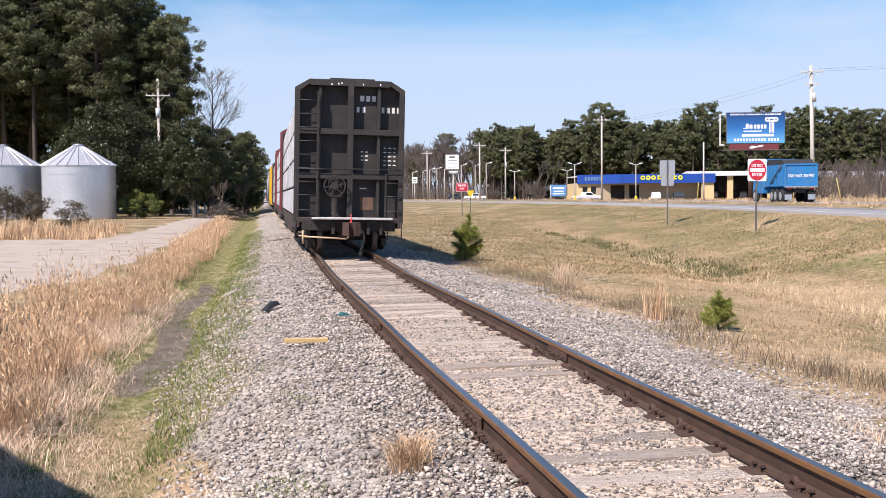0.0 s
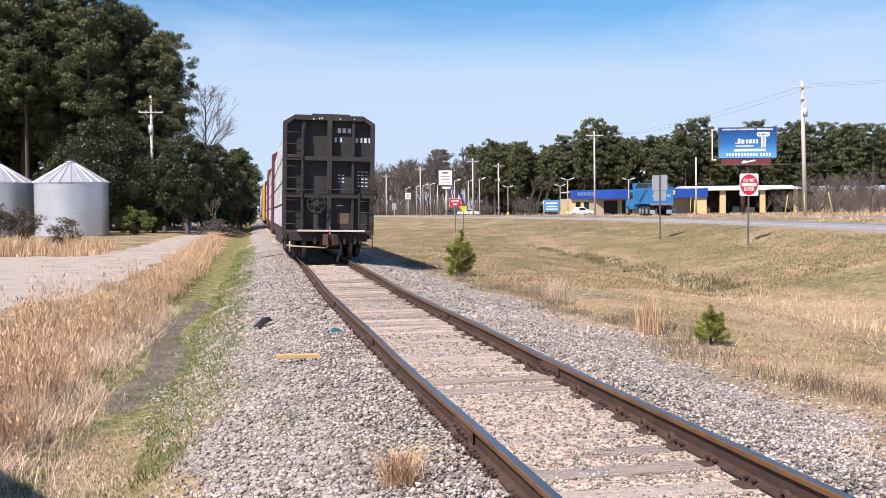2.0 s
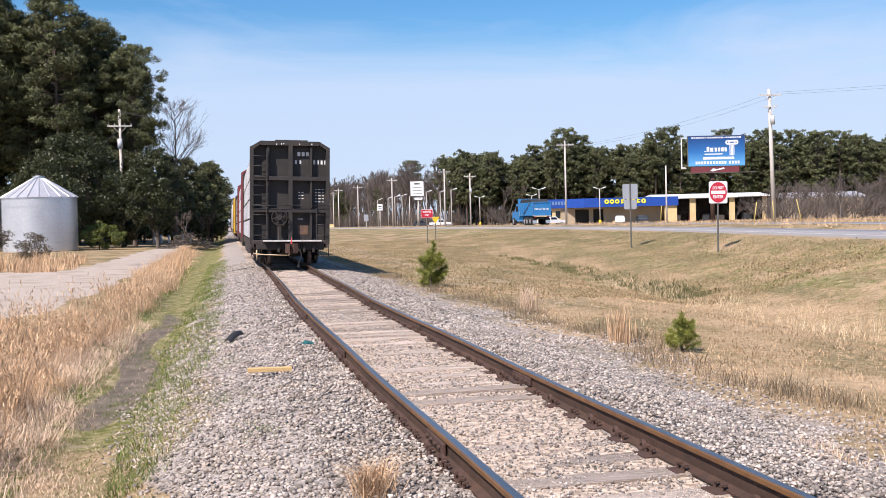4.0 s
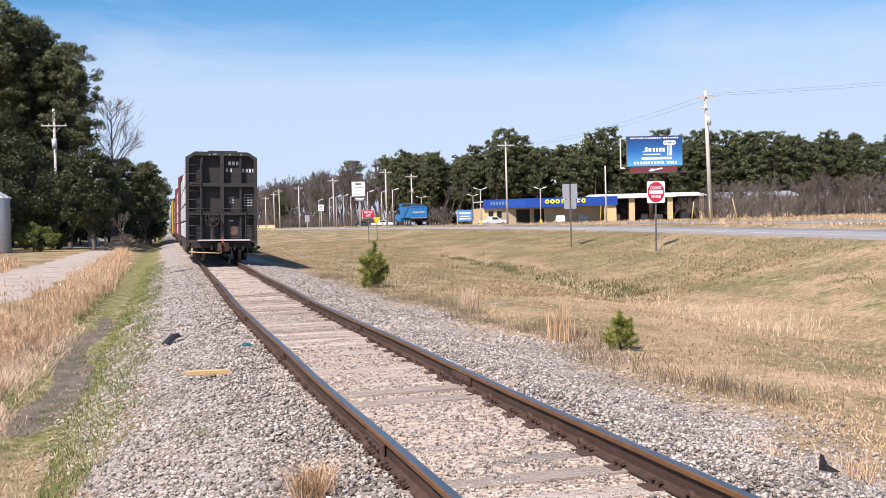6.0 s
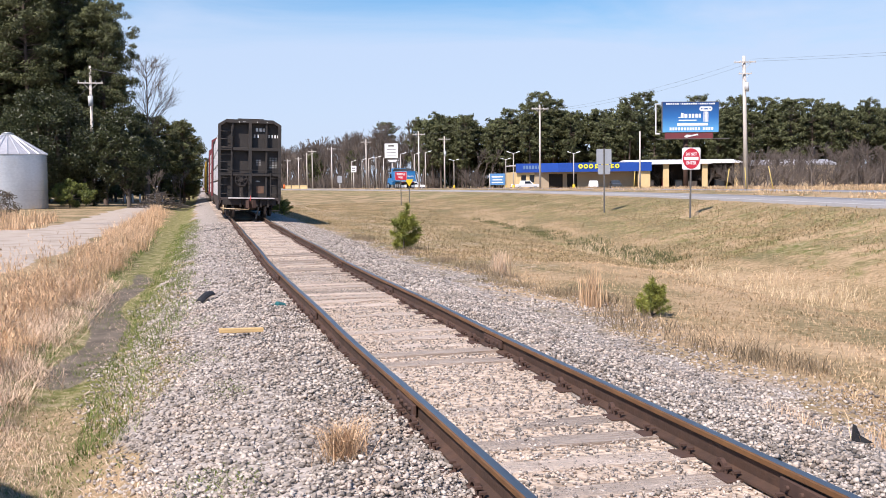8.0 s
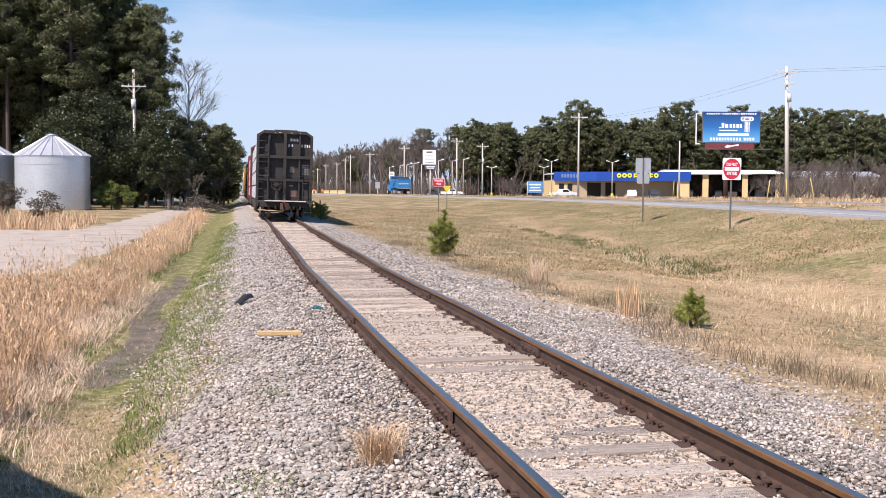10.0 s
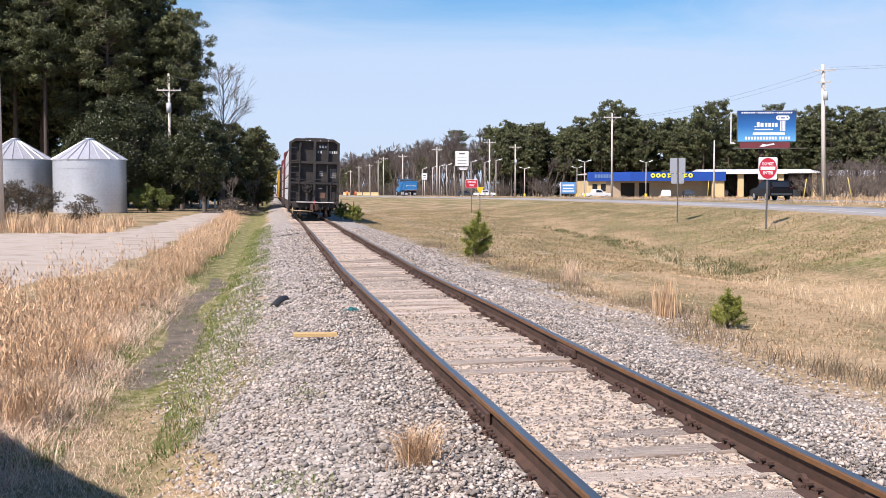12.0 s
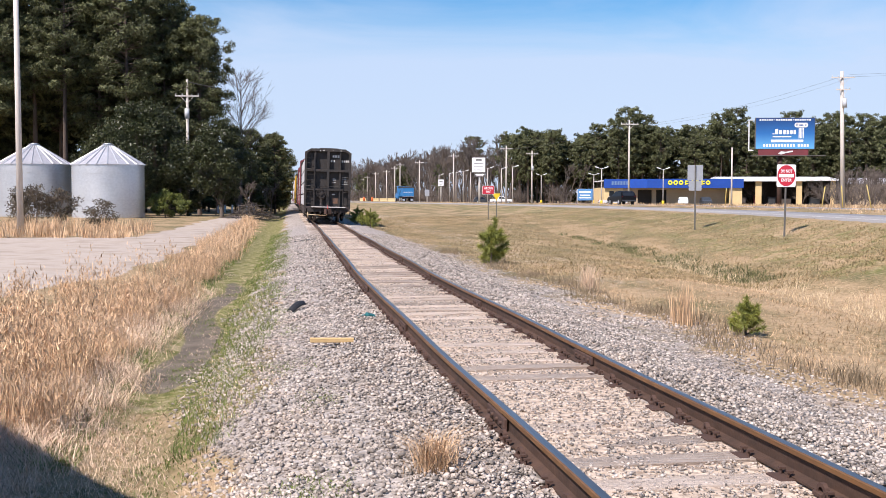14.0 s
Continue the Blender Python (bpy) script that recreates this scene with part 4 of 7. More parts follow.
    box(bm, 0.50, 0.376, 1.52, 0.36, 0.006, 0.34)
    part("rust_stain", bm, M["rust_patch"], car, "rust-brown patch on the panel")
    bm = bmesh.new()
    box(bm, 0.05, 0.2, top + 0.0, 1.2, 0.16, 0.06, 0.01)
    part("roof_strap", bm, M["steel_black"], car)


def box_car(colour, label, height, round_roof=False):
    car = thing("freight_car", label, "freight car", group="freight train")
    L = 20.8
    bm = bmesh.new()
    top = [(-1.5, 0.95), (-1.5, height - 0.5), (-1.3, height - 0.15), (0, height), (1.3, height - 0.15), (1.5, height - 0.5), (1.5, 0.95)]
    if round_roof:
        top = [(-1.3, 0.8), (-1.55, 1.6), (-1.55, height - 1.1), (-1.3, height - 0.4), (-0.7, height), (0.7, height), (1.3, height - 0.4), (1.55, height - 1.1), (1.55, 1.6), (1.3, 0.8)]
    top = [(1.09 * a, b) for a, b in top]
    prism(bm, top, "y", 0.4, L)
    part("body", bm, colour, car)
    bm = bmesh.new()
    for k in range(16):
        for s in (-1, 1):
            box(bm, s * 1.09 * (1.545 if round_roof else 1.495), 1.0 + k * 1.28, (height + 1.0) / 2, 0.06, 0.1, height - 1.7)
    part("side_posts", bm, colour, car)
    bm = bmesh.new()
    for z in np.arange(1.4, height - 0.4, 0.4):
        rod(bm, (-1.3, 0.33, z), (-0.85, 0.33, z), 0.016)
    box(bm, 0, L / 2, 0.85, 0.6, L + 0.6, 0.34, 0.02)
    part("ladder", bm, M["iron"], car)
    for k, y in enumerate((2.2, L - 1.8)):
        wheelset_truck(car, y, k == 0)
    return car


TRAIN = [
    centerbeam_car(M["steel_black"], M["wrap"], "black bulkhead flat car loaded with white-wrapped lumber", 3.15, detail=True),
    centerbeam_car(M["maroon"], M["wrap"], "maroon bulkhead flat car stacked with wrapped lumber", 3.2, 5.05, False, 1.54),
    centerbeam_car(M["steel_brown"], M["wrap"], "dark brown bulkhead flat car carrying wrapped lumber", 3.1, 4.9, False, 1.54),
    box_car(M["yellow"], "yellow high-sided box car in the train", 4.9),
    box_car(M["white_paint"], "white covered hopper car with rounded sides", 4.7, True),
    box_car(M["white_paint"], "white covered hopper car further along the train", 4.6, True),
    box_car(M["maroon"], "dark red box car near the train's head", 4.7),
    box_car(M["maroon"], "dark red box car beyond the hoppers", 4.6),
]


# ---------------------------------------------------------------- grain bins
def grain_bin(x, y, radius, eave, rise, label):
    z0 = spot(x, y)
    silo = thing("grain_bin", label, "grain bin", pose(x, y, z0), group="grain bins")
    seg, rows = 48, 28
    a = np.arange(seg) * math.tau / seg
    vs, fs = [], []
    for k in range(rows * 2 + 1):
        r = radius + (0.045 if k % 2 else -0.045)
        vs += list(zip(r * np.cos(a), r * np.sin(a), np.full(seg, eave * k / (rows * 2))))
        if k:
            for j in range(seg):
                p, q = (k - 1) * seg, k * seg
                fs.append((p + j, p + (j + 1) % seg, q + (j + 1) % seg, q + j))
    wall = new("corrugated_wall", soup("corrugated_wall", np.array(vs), np.array(fs), M["galv"]))
    wall.parent = silo
    for k in range(1, 6):
        bm = bmesh.new()
        ring3(bm, radius + 0.05, eave * k / 6, 0.02)
        part("seam_band", bm, M["galv"], silo)
    n = 22
    for k in range(n):
        a0, a1 = k * math.tau / n, (k + 1) * math.tau / n
        bm = bmesh.new()
        r0, r1 = radius + 0.12, 0.42
        pts = [(r0 * math.cos(a0), r0 * math.sin(a0), eave - 0.04), (r0 * math.cos(a1), r0 * math.sin(a1), eave - 0.04),
               (r1 * math.cos(a1), r1 * math.sin(a1), eave + rise), (r1 * math.cos(a0), r1 * math.sin(a0), eave + rise)]
        v = [bm.verts.new(p) for p in pts] + [bm.verts.new((p[0], p[1], p[2] - 0.02)) for p in pts]
        for f in ((0, 1, 2, 3), (7, 6, 5, 4), (0, 4, 5, 1), (1, 5, 6, 2), (2, 6, 7, 3), (3, 7, 4, 0)):
            bm.faces.new([v[i] for i in f])
        part("roof_panel", bm, M["galv_roof"], silo)
        bm = bmesh.new()
        rod(bm, (r0 * math.cos(a0), r0 * math.sin(a0), eave - 0.01), (r1 * math.cos(a0), r1 * math.sin(a0), eave + rise + 0.03), 0.045, seg=4)
        part("roof_rib", bm, M["galv"], silo)
    bm = bmesh.new()
    rod(bm, (0, 0, eave + rise - 0.04), (0, 0, eave + rise + 0.14), 0.46, 0.44, 16)
    rod(bm, (0, 0, eave + rise + 0.14), (0, 0, eave + rise + 0.24), 0.52, 0.15, 16)
    part("roof_cap", bm, M["galv"], silo)
    return silo


def ring3(bm, r, z, h, seg=40):
    lo = [bm.verts.new((r * math.cos(k * math.tau / seg), r * math.sin(k * math.tau / seg), z - h)) for k in range(seg)]
    hi = [bm.verts.new((r * math.cos(k * math.tau / seg), r * math.sin(k * math.tau / seg), z + h)) for k in range(seg)]
    for k in range(seg):
        bm.faces.new((lo[k], lo[(k + 1) % seg], hi[(k + 1) % seg], hi[k]))


grain_bin(-15.2, 93.4, 3.0, 4.55, 1.62, "galvanised corrugated grain bin with a ribbed cone roof")
grain_bin(-22.4, 98.5, 3.1, 4.70, 1.66, "galvanised corrugated grain bin standing behind dry weeds")


# ---------------------------------------------------------------- poles, wires, signs
def utility_pole(x, y, height, r=0.14, arms=(), transformer=False, label="grey weathered wooden utility pole", lean=0.0, turn=0.0):
    ob = thing("utility_pole", label, "utility pole", pose(x, y, spot(x, y, -0.1), 0, lean, turn), group="utility poles")
    bm = bmesh.new()
    rod(bm, (0, 0, 0), (0, 0, height + 0.1), r, r * 0.68, 9)
    part("shaft", bm, M["pole"], ob)
    for z, w in arms:
        bm = bmesh.new()
        box(bm, 0, -r, z, w, 0.10, 0.12, 0.01)
        part("crossarm", bm, M["pole"], ob)
        for s in (-1, 1):
            bm = bmesh.new()
            rod(bm, (s * w * 0.3, -r, z), (0, -r, z - 0.75), 0.02, seg=4)
            part("brace", bm, M["pole"], ob)
        for k in (-0.46, -0.2, 0.2, 0.46):
            bm = bmesh.new()
            rod(bm, (k * w, -r, z + 0.05), (k * w, -r, z + 0.24), 0.05, 0.03, 6)
            part("insulator", bm, M["transformer"], ob)
    if transformer:
        bm = bmesh.new()
        rod(bm, (0.0, -r - 0.28, height - 3.9), (0.0, -r - 0.28, height - 2.9), 0.24, seg=12)
        rod(bm, (0.0, -r - 0.28, height - 2.9), (0.0, -r - 0.28, height - 2.6), 0.06, 0.04, 6)
        part("transformer", bm, M["transformer"], ob, "grey transformer can")
    return ob


def wire(points, sag, r=0.012, label="thin dark overhead power line"):
    """A cable hung between points."""
    line = []
    for a, b in zip(points, points[1:]):
        a, b = Vector(a), Vector(b)
        line += [a.lerp(b, k / 12) - Vector((0, 0, sag * 4 * k / 12 * (1 - k / 12))) for k in range(13)]
    bm = bmesh.new()
    tube(bm, line, r)
    return tagged(new("power_line", mesh_of("power_line", bm, M["wire"])), label, "cable", group="power lines")


utility_pole(-9.95, 109.5, 13.8, 0.17, ((12.2, 2.4),), True, "weathered utility pole with a crossarm and transformer")
utility_pole(-12.0, 49.8, 13.5, 0.15, ((12.9, 2.2),), False, "tall bare wooden pole in dry grass beside the drive", turn=20)
utility_pole(60.6, 107.4, 15.1, 0.26, ((14.5, 2.7), (13.2, 1.6)), True, "tall wooden utility pole with double crossarms above the highway", lean=-1.4)
utility_pole(48.6, 144.6, 12.2, 0.16, ((11.7, 2.6),), False, "slim wooden utility pole in front of the tyre shop")
utility_pole(63.2, 142.4, 8.6, 0.14, (), False, "short wooden service pole near the tyre shop")
for x, y, h in ((36.9, 230.9, 11), (41.4, 195.5, 11), (47.9, 201.7, 10.5), (34.5, 272.8, 11), (31.6, 293.4, 11), (33.0, 321.5, 11), (34.3, 362.2, 11), (32.9, 390.6, 11),
                (35.2, 462.2, 11), (36.8, 508.7, 11), (37.0, 535.7, 11), (36.4, 565.9, 11), (36.6, 599.5, 11)):
    utility_pole(x, y, h, 0.17, ((h - 0.5, 2.4),), x > 47 and y < 210, "wooden utility pole in a long row along the highway")
wire([(60.2, 107.3, 15.0), (48.6, 144.6, 11.9)], 0.7, 0.009)
wire([(61.6, 107.3, 15.0), (49.6, 144.6, 11.9)], 0.9, 0.009)
wire([(61.0, 107.3, 15.2), (100, 60, 15.6)], 0.8, 0.009)
wire([(59.6, 107.3, 14.9), (98, 58, 15.0)], 0.9, 0.009)
wire([(48.6, 144.6, 12.2), (41.4, 195.5, 10.9), (36.9, 230.9, 10.9), (34.5, 272.8, 10.9), (31.6, 293.4, 10.9)], 0.6, 0.012)
wire([(-9.8, 107.6, 13.3), (-7.0, 108.0, 12.8)], 0.02, 0.035, "dark side arm cable on the pole")
wire([(-9.8, 107.6, 11.8), (-13.5, 104.0, 7.2)], 0.1, 0.02)
wire([(-12.0, 49.8, 12.2), (-24, 48, 9.0)], 0.3, 0.02)


def light_pole(x, y, h, heads, base=False):
    ob = thing("parking_lot_lamp", "pale parking-lot lamp on a slim pole with a yellow foot" if base else "pale parking-lot lamp on a slim pole", "lamp", pose(x, y, spot(x, y, -0.05)), group="parking-lot lamps")
    bm = bmesh.new()
    rod(bm, (0, 0, 0), (0, 0, h), 0.11, 0.08, 8)
    part("shaft", bm, M["pale_pole"], ob)
    if base:
        bm = bmesh.new()
        rod(bm, (0, 0, 0), (0, 0, 1.0), 0.28, 0.26, 10)
        part("foot", bm, M["yellow_sign"], ob)
    for s in heads:
        bm = bmesh.new()
        rod(bm, (0, 0, h - 0.1), (s * 0.7, 0, h + 0.12), 0.04, seg=5)
        box(bm, s * 0.95, 0, h + 0.2, 0.75, 0.35, 0.16, 0.03, turn=pose(0, 0, 0, 0, -18 * s, 0))
        part("lamp_head", bm, M["sign_white"], ob)
    return ob


for x, y in ((41.6, 285.9), (41.8, 268.7), (41.9, 258.3), (42.1, 248.7), (44.7, 253.0), (43.2, 223.4), (46.2, 223.0), (46.3, 212.2)):
    light_pole(x, y, 7.7, (1,))
for x, y in ((61.1, 247.5), (72.3, 240.9), (59.3, 192.5), (72.0, 193.7)):
    light_pole(x, y, 7.1, (-1, 1), True)


def sign_post(ob, h, x=0.0, r=0.035):
    bm = bmesh.new()
    prism(bm, [(x - r, 0.03), (x - r, -0.012), (x - r * 0.5, -0.03), (x + r * 0.5, -0.03), (x + r, -0.012), (x + r, 0.03), (x + r * 0.6, 0.03), (x + r * 0.5, -0.01),
               (x - r * 0.5, -0.01), (x - r * 0.6, 0.03)], "z", -0.3, h)
    part("post", bm, M["post"], ob, "dark steel channel post")


UPRIGHT = pose(0, 0, 0, 90, 0, 0)


def plate_sign(name, ob, w, h, z, y, mat, corner=0.05):
    bm = bmesh.new()
    pts = []
    for sx, sz, a0 in ((1, -1, -90), (1, 1, 0), (-1, 1, 90), (-1, -1, 180)):
        for k in range(4):
            a = radians(a0 + 30 * k)
            pts.append((sx * (w / 2 - corner) + corner * math.cos(a), z + sz * (h / 2 - corner) + corner * math.sin(a)))
    prism(bm, pts, "y", y - 0.006, y + 0.006)
    return part(name, bm, mat, ob)


def do_not_enter(x, y, yaw):
    ob = thing("do_not_enter_sign", "red and white do-not-enter sign on a steel post in the grass", "road sign", pose(x, y, spot(x, y), 0, 0.6, yaw))
    sign_post(ob, 2.95)
    plate_sign("panel", ob, 0.77, 0.92, 2.52, -0.05, M["sign_white"], 0.06)
    bm = bmesh.new()
    pts = [(0.36 * math.cos(k * math.tau / 40), 2.52 + 0.43 * math.sin(k * math.tau / 40)) for k in range(40)]
    prism(bm, pts, "y", -0.064, -0.058)
    part("disc", bm, M["sign_red"], ob, "red disc")
    bm = bmesh.new()
    box(bm, 0, -0.068, 2.52, 0.60, 0.006, 0.14)
    part("bar", bm, M["sign_white"], ob)
    text_mesh("wording", "DO NOT", 0.13, M["sign_white"], ob, pose(0, -0.068, 2.70) @ UPRIGHT, 0.004, width=0.46)
    text_mesh("wording", "ENTER", 0.13, M["sign_white"], ob, pose(0, -0.068, 2.33) @ UPRIGHT, 0.004, width=0.42)


def back_sign(x, y, yaw):
    ob = thing("road_sign", "back of two bare aluminium road signs on one post", "road sign", pose(x, y, spot(x, y), 0, 0, yaw))
    sign_post(ob, 3.35)
    plate_sign("upper_plate", ob, 0.80, 0.80, 2.96, 0.04, M["sign_back"], 0.05)
    plate_sign("lower_plate", ob, 0.66, 0.50, 2.28, 0.04, M["sign_back"], 0.04)


def wrong_way(x, y, yaw):
    ob = thing("wrong_way_sign", "red wrong-way sign on a post with a smaller yellow sign behind", "road sign", pose(x, y, spot(x, y), 0, 0, yaw))
    sign_post(ob, 2.85)
    plate_sign("panel", ob, 1.02, 0.72, 2.46, -0.05, M["sign_white"], 0.05)
    plate_sign("red_field", ob, 0.97, 0.67, 2.46, -0.062, M["sign_red"], 0.04)
    text_mesh("wording", "WRONG", 0.19, M["sign_white"], ob, pose(0, -0.072, 2.60) @ UPRIGHT, 0.006, width=0.72)
    text_mesh("wording", "WAY", 0.19, M["sign_white"], ob, pose(0, -0.072, 2.32) @ UPRIGHT, 0.006, width=0.42)


do_not_enter(20.3, 40.5, -12)
back_sign(21.0, 51.8, -10)
wrong_way(16.8, 86.6, -8)
ob = thing("yield_sign", "small yellow triangular sign on a thin post", "road sign", pose(18.6, 92.0, spot(18.6, 92.0), 0, 0, -8))
sign_post(ob, 2.0)
bm = bmesh.new()
prism(bm, [(-0.38, 2.1), (0, 1.45), (0.38, 2.1)], "y", -0.06, -0.05)
part("panel", bm, M["yellow_sign"], ob)


def cabinet_sign(x, y, z0, w, h, lines, label, top_mat, turn=0.0, posts=(0.0,), bar_mat="post"):
    ob = thing("roadside_sign", label, "sign", pose(x, y, spot(x, y), 0, 0, turn))
    for p in posts:
        bm = bmesh.new()
        rod(bm, (p, 0, -0.2), (p, 0, z0 + (h if len(posts) > 1 else 0.1)), 0.12, seg=8)
        part("post", bm, M["pale_pole"], ob)
    bm = bmesh.new()
    box(bm, 0, 0, z0 + h / 2, w, 0.5, h, 0.03)
    part("cabinet", bm, M[top_mat], ob)
    for zz, ww, hh in lines:
        bm = bmesh.new()
        box(bm, 0, -0.262, z0 + zz, ww, 0.012, hh)
        part("print_bar", bm, M[bar_mat], ob)
    return ob


cabinet_sign(41.8, 226.6, 6.8, 2.9, 3.2, ((2.7, 1.3, 0.35), (1.9, 2.0, 0.1), (1.2, 2.0, 0.1), (0.5, 2.0, 0.1)), "tall white cabinet sign with faded print", "sign_white", -10)
cabinet_sign(41.9, 225.8, 5.8, 2.5, 0.8, ((0.5, 1.9, 0.22), (0.2, 1.5, 0.18)), "small black letter board under the cabinet sign", "post", -10, (0.0,), "sign_white")
cabinet_sign(56.5, 194.0, 0.9, 2.9, 2.2, ((1.6, 2.2, 0.3), (1.0, 1.9, 0.2), (0.5, 2.2, 0.2)), "blue and white church-style roadside sign between two posts", "sign_blue", -12, (-1.45, 1.45), "sign_white")
cabinet_sign(33.6, 227.8, 3.6, 1.2, 1.4, ((0.9, 0.7, 0.2), (0.4, 0.7, 0.12)), "small white sign on a pole", "sign_white", -8)
cabinet_sign(33.2, 248.0, 1.4, 1.1, 1.6, (), "grey sign board near the lots", "sign_back", -8)


def billboard():
    ob = thing("billboard", "blue advertising billboard on a steel column with a maroon apron", "billboard", pose(61.3, 122.6, spot(61.3, 122.6), 0, 0, -9))
    z0 = -spot(61.3, 122.6)
    bm = bmesh.new()
    rod(bm, (-0.4, 0.6, -0.2), (-0.4, 0.6, 7.0 + z0), 0.30, seg=14)
    part("column", bm, M["plate"], ob, "brown steel column")
    bm = bmesh.new()
    box(bm, 0, 0, 9.70 + z0, 7.4, 0.25, 3.92, 0.02)
    part("frame", bm, M["post"], ob)
    bm = bmesh.new()
    box(bm, 0, -0.14, 9.70 + z0, 7.25, 0.03, 3.78)
    face = part("printed_face", bm, M["bb_face"], ob, "glossy blue printed face")
    bm = bmesh.new()
    box(bm, -0.2, -0.05, 7.35 + z0, 6.2, 0.2, 0.72, 0.01)
    part("apron", bm, M["bb_red"], ob, "maroon slatted apron")
    bm = bmesh.new()
    prism(bm, [(-0.9, 7.2 + z0), (-0.5, 7.5 + z0), (0.0, 7.42 + z0), (0.9, 7.6 + z0), (1.0, 7.42 + z0), (0.1, 7.25 + z0), (-0.5, 7.1 + z0)], "y", -0.18, -0.16)
    part("apron_mark", bm, M["white_mark"], ob, "cream script mark")
    bm = bmesh.new()
    box(bm, 0.2, -0.75, 6.92 + z0, 9.1, 0.9, 0.08)
    part("catwalk", bm, M["post"], ob)
    bm = bmesh.new()
    box(bm, -4.12, 1.2, 9.55 + z0, 0.10, 0.2, 3.9)
    for z in (7.65, 11.45):
        box(bm, -3.85, 1.2, z + z0, 0.6, 0.2, 0.09)
    box(bm, -4.1, 0.6, 7.7 + z0, 0.5, 0.1, 0.1)
    part("rear_frame", bm, M["sign_white"], ob)
    white = M["sign_white"]
    for cx, cz, w, h in ((-1.10, 9.92, 0.34, 0.62), (-1.45, 9.65, 0.28, 0.10), (-0.62, 9.86, 0.38, 0.5), (-0.10, 9.86, 0.30, 0.5), (0.32, 9.86, 0.30, 0.5), (0.76, 9.86, 0.30, 0.5),
                         (1.17, 9.86, 0.30, 0.5), (-2.0 + 1.6, 9.30, 2.3, 0.14), (0.25, 8.78, 4.0, 0.32), *((-2.6 + 0.37 * k + (0.22 if k > 10 else 0), 8.22, 0.25, 0.36) for k in range(15))):
        bm = bmesh.new()
        box(bm, cx, -0.165, cz + z0, w, 0.02, h)
        part("print_bar", bm, white, ob)
    for k in range(22):
        bm = bmesh.new()
        box(bm, -3.1 + 0.292 * k, -0.165, 11.38 + z0, 0.11 if k in (6, 14) else 0.2, 0.02, 0.10 if k in (6, 14) else 0.19)
        part("print_bar", bm, white, ob)
    # a column with a scrolled capital
    bm = bmesh.new()
    for k in range(4):
        box(bm, 1.72 + 0.17 * k, -0.165, 9.75 + z0, 0.11, 0.02, 1.3)
    box(bm, 1.97, -0.165, 10.55 + z0, 1.0, 0.02, 0.2)
    for s in (-1, 1):
        ring(bm, (1.97 + s * 0.55, -0.165, 10.75 + z0), "y", 0.30, 0.10, 0.02, 18)
    box(bm, 1.97, -0.165, 10.92 + z0, 1.3, 0.02, 0.22)
    part("column_mark", bm, white, ob, "white classical column emblem")


billboard()
for a, b in (((58.3, 133.0, 3.04), (58.1, 133.0, 0.3)), ((56.1, 103.0, 2.9), (55.7, 103.0, 0.3)), ((57.8, 102.7, 3.0), (58.0, 102.7, 0.3)), ((60.4, 102.3, 3.1), (61.0, 102.2, 0.3))):
    bm = bmesh.new()
    rod(bm, a, b, 0.05, seg=6)
    tagged(new("guy_marker", mesh_of("guy_marker", bm, M["marker_yellow"])), "leaning yellow guy-wire marker tube", "marker", group="guy markers")


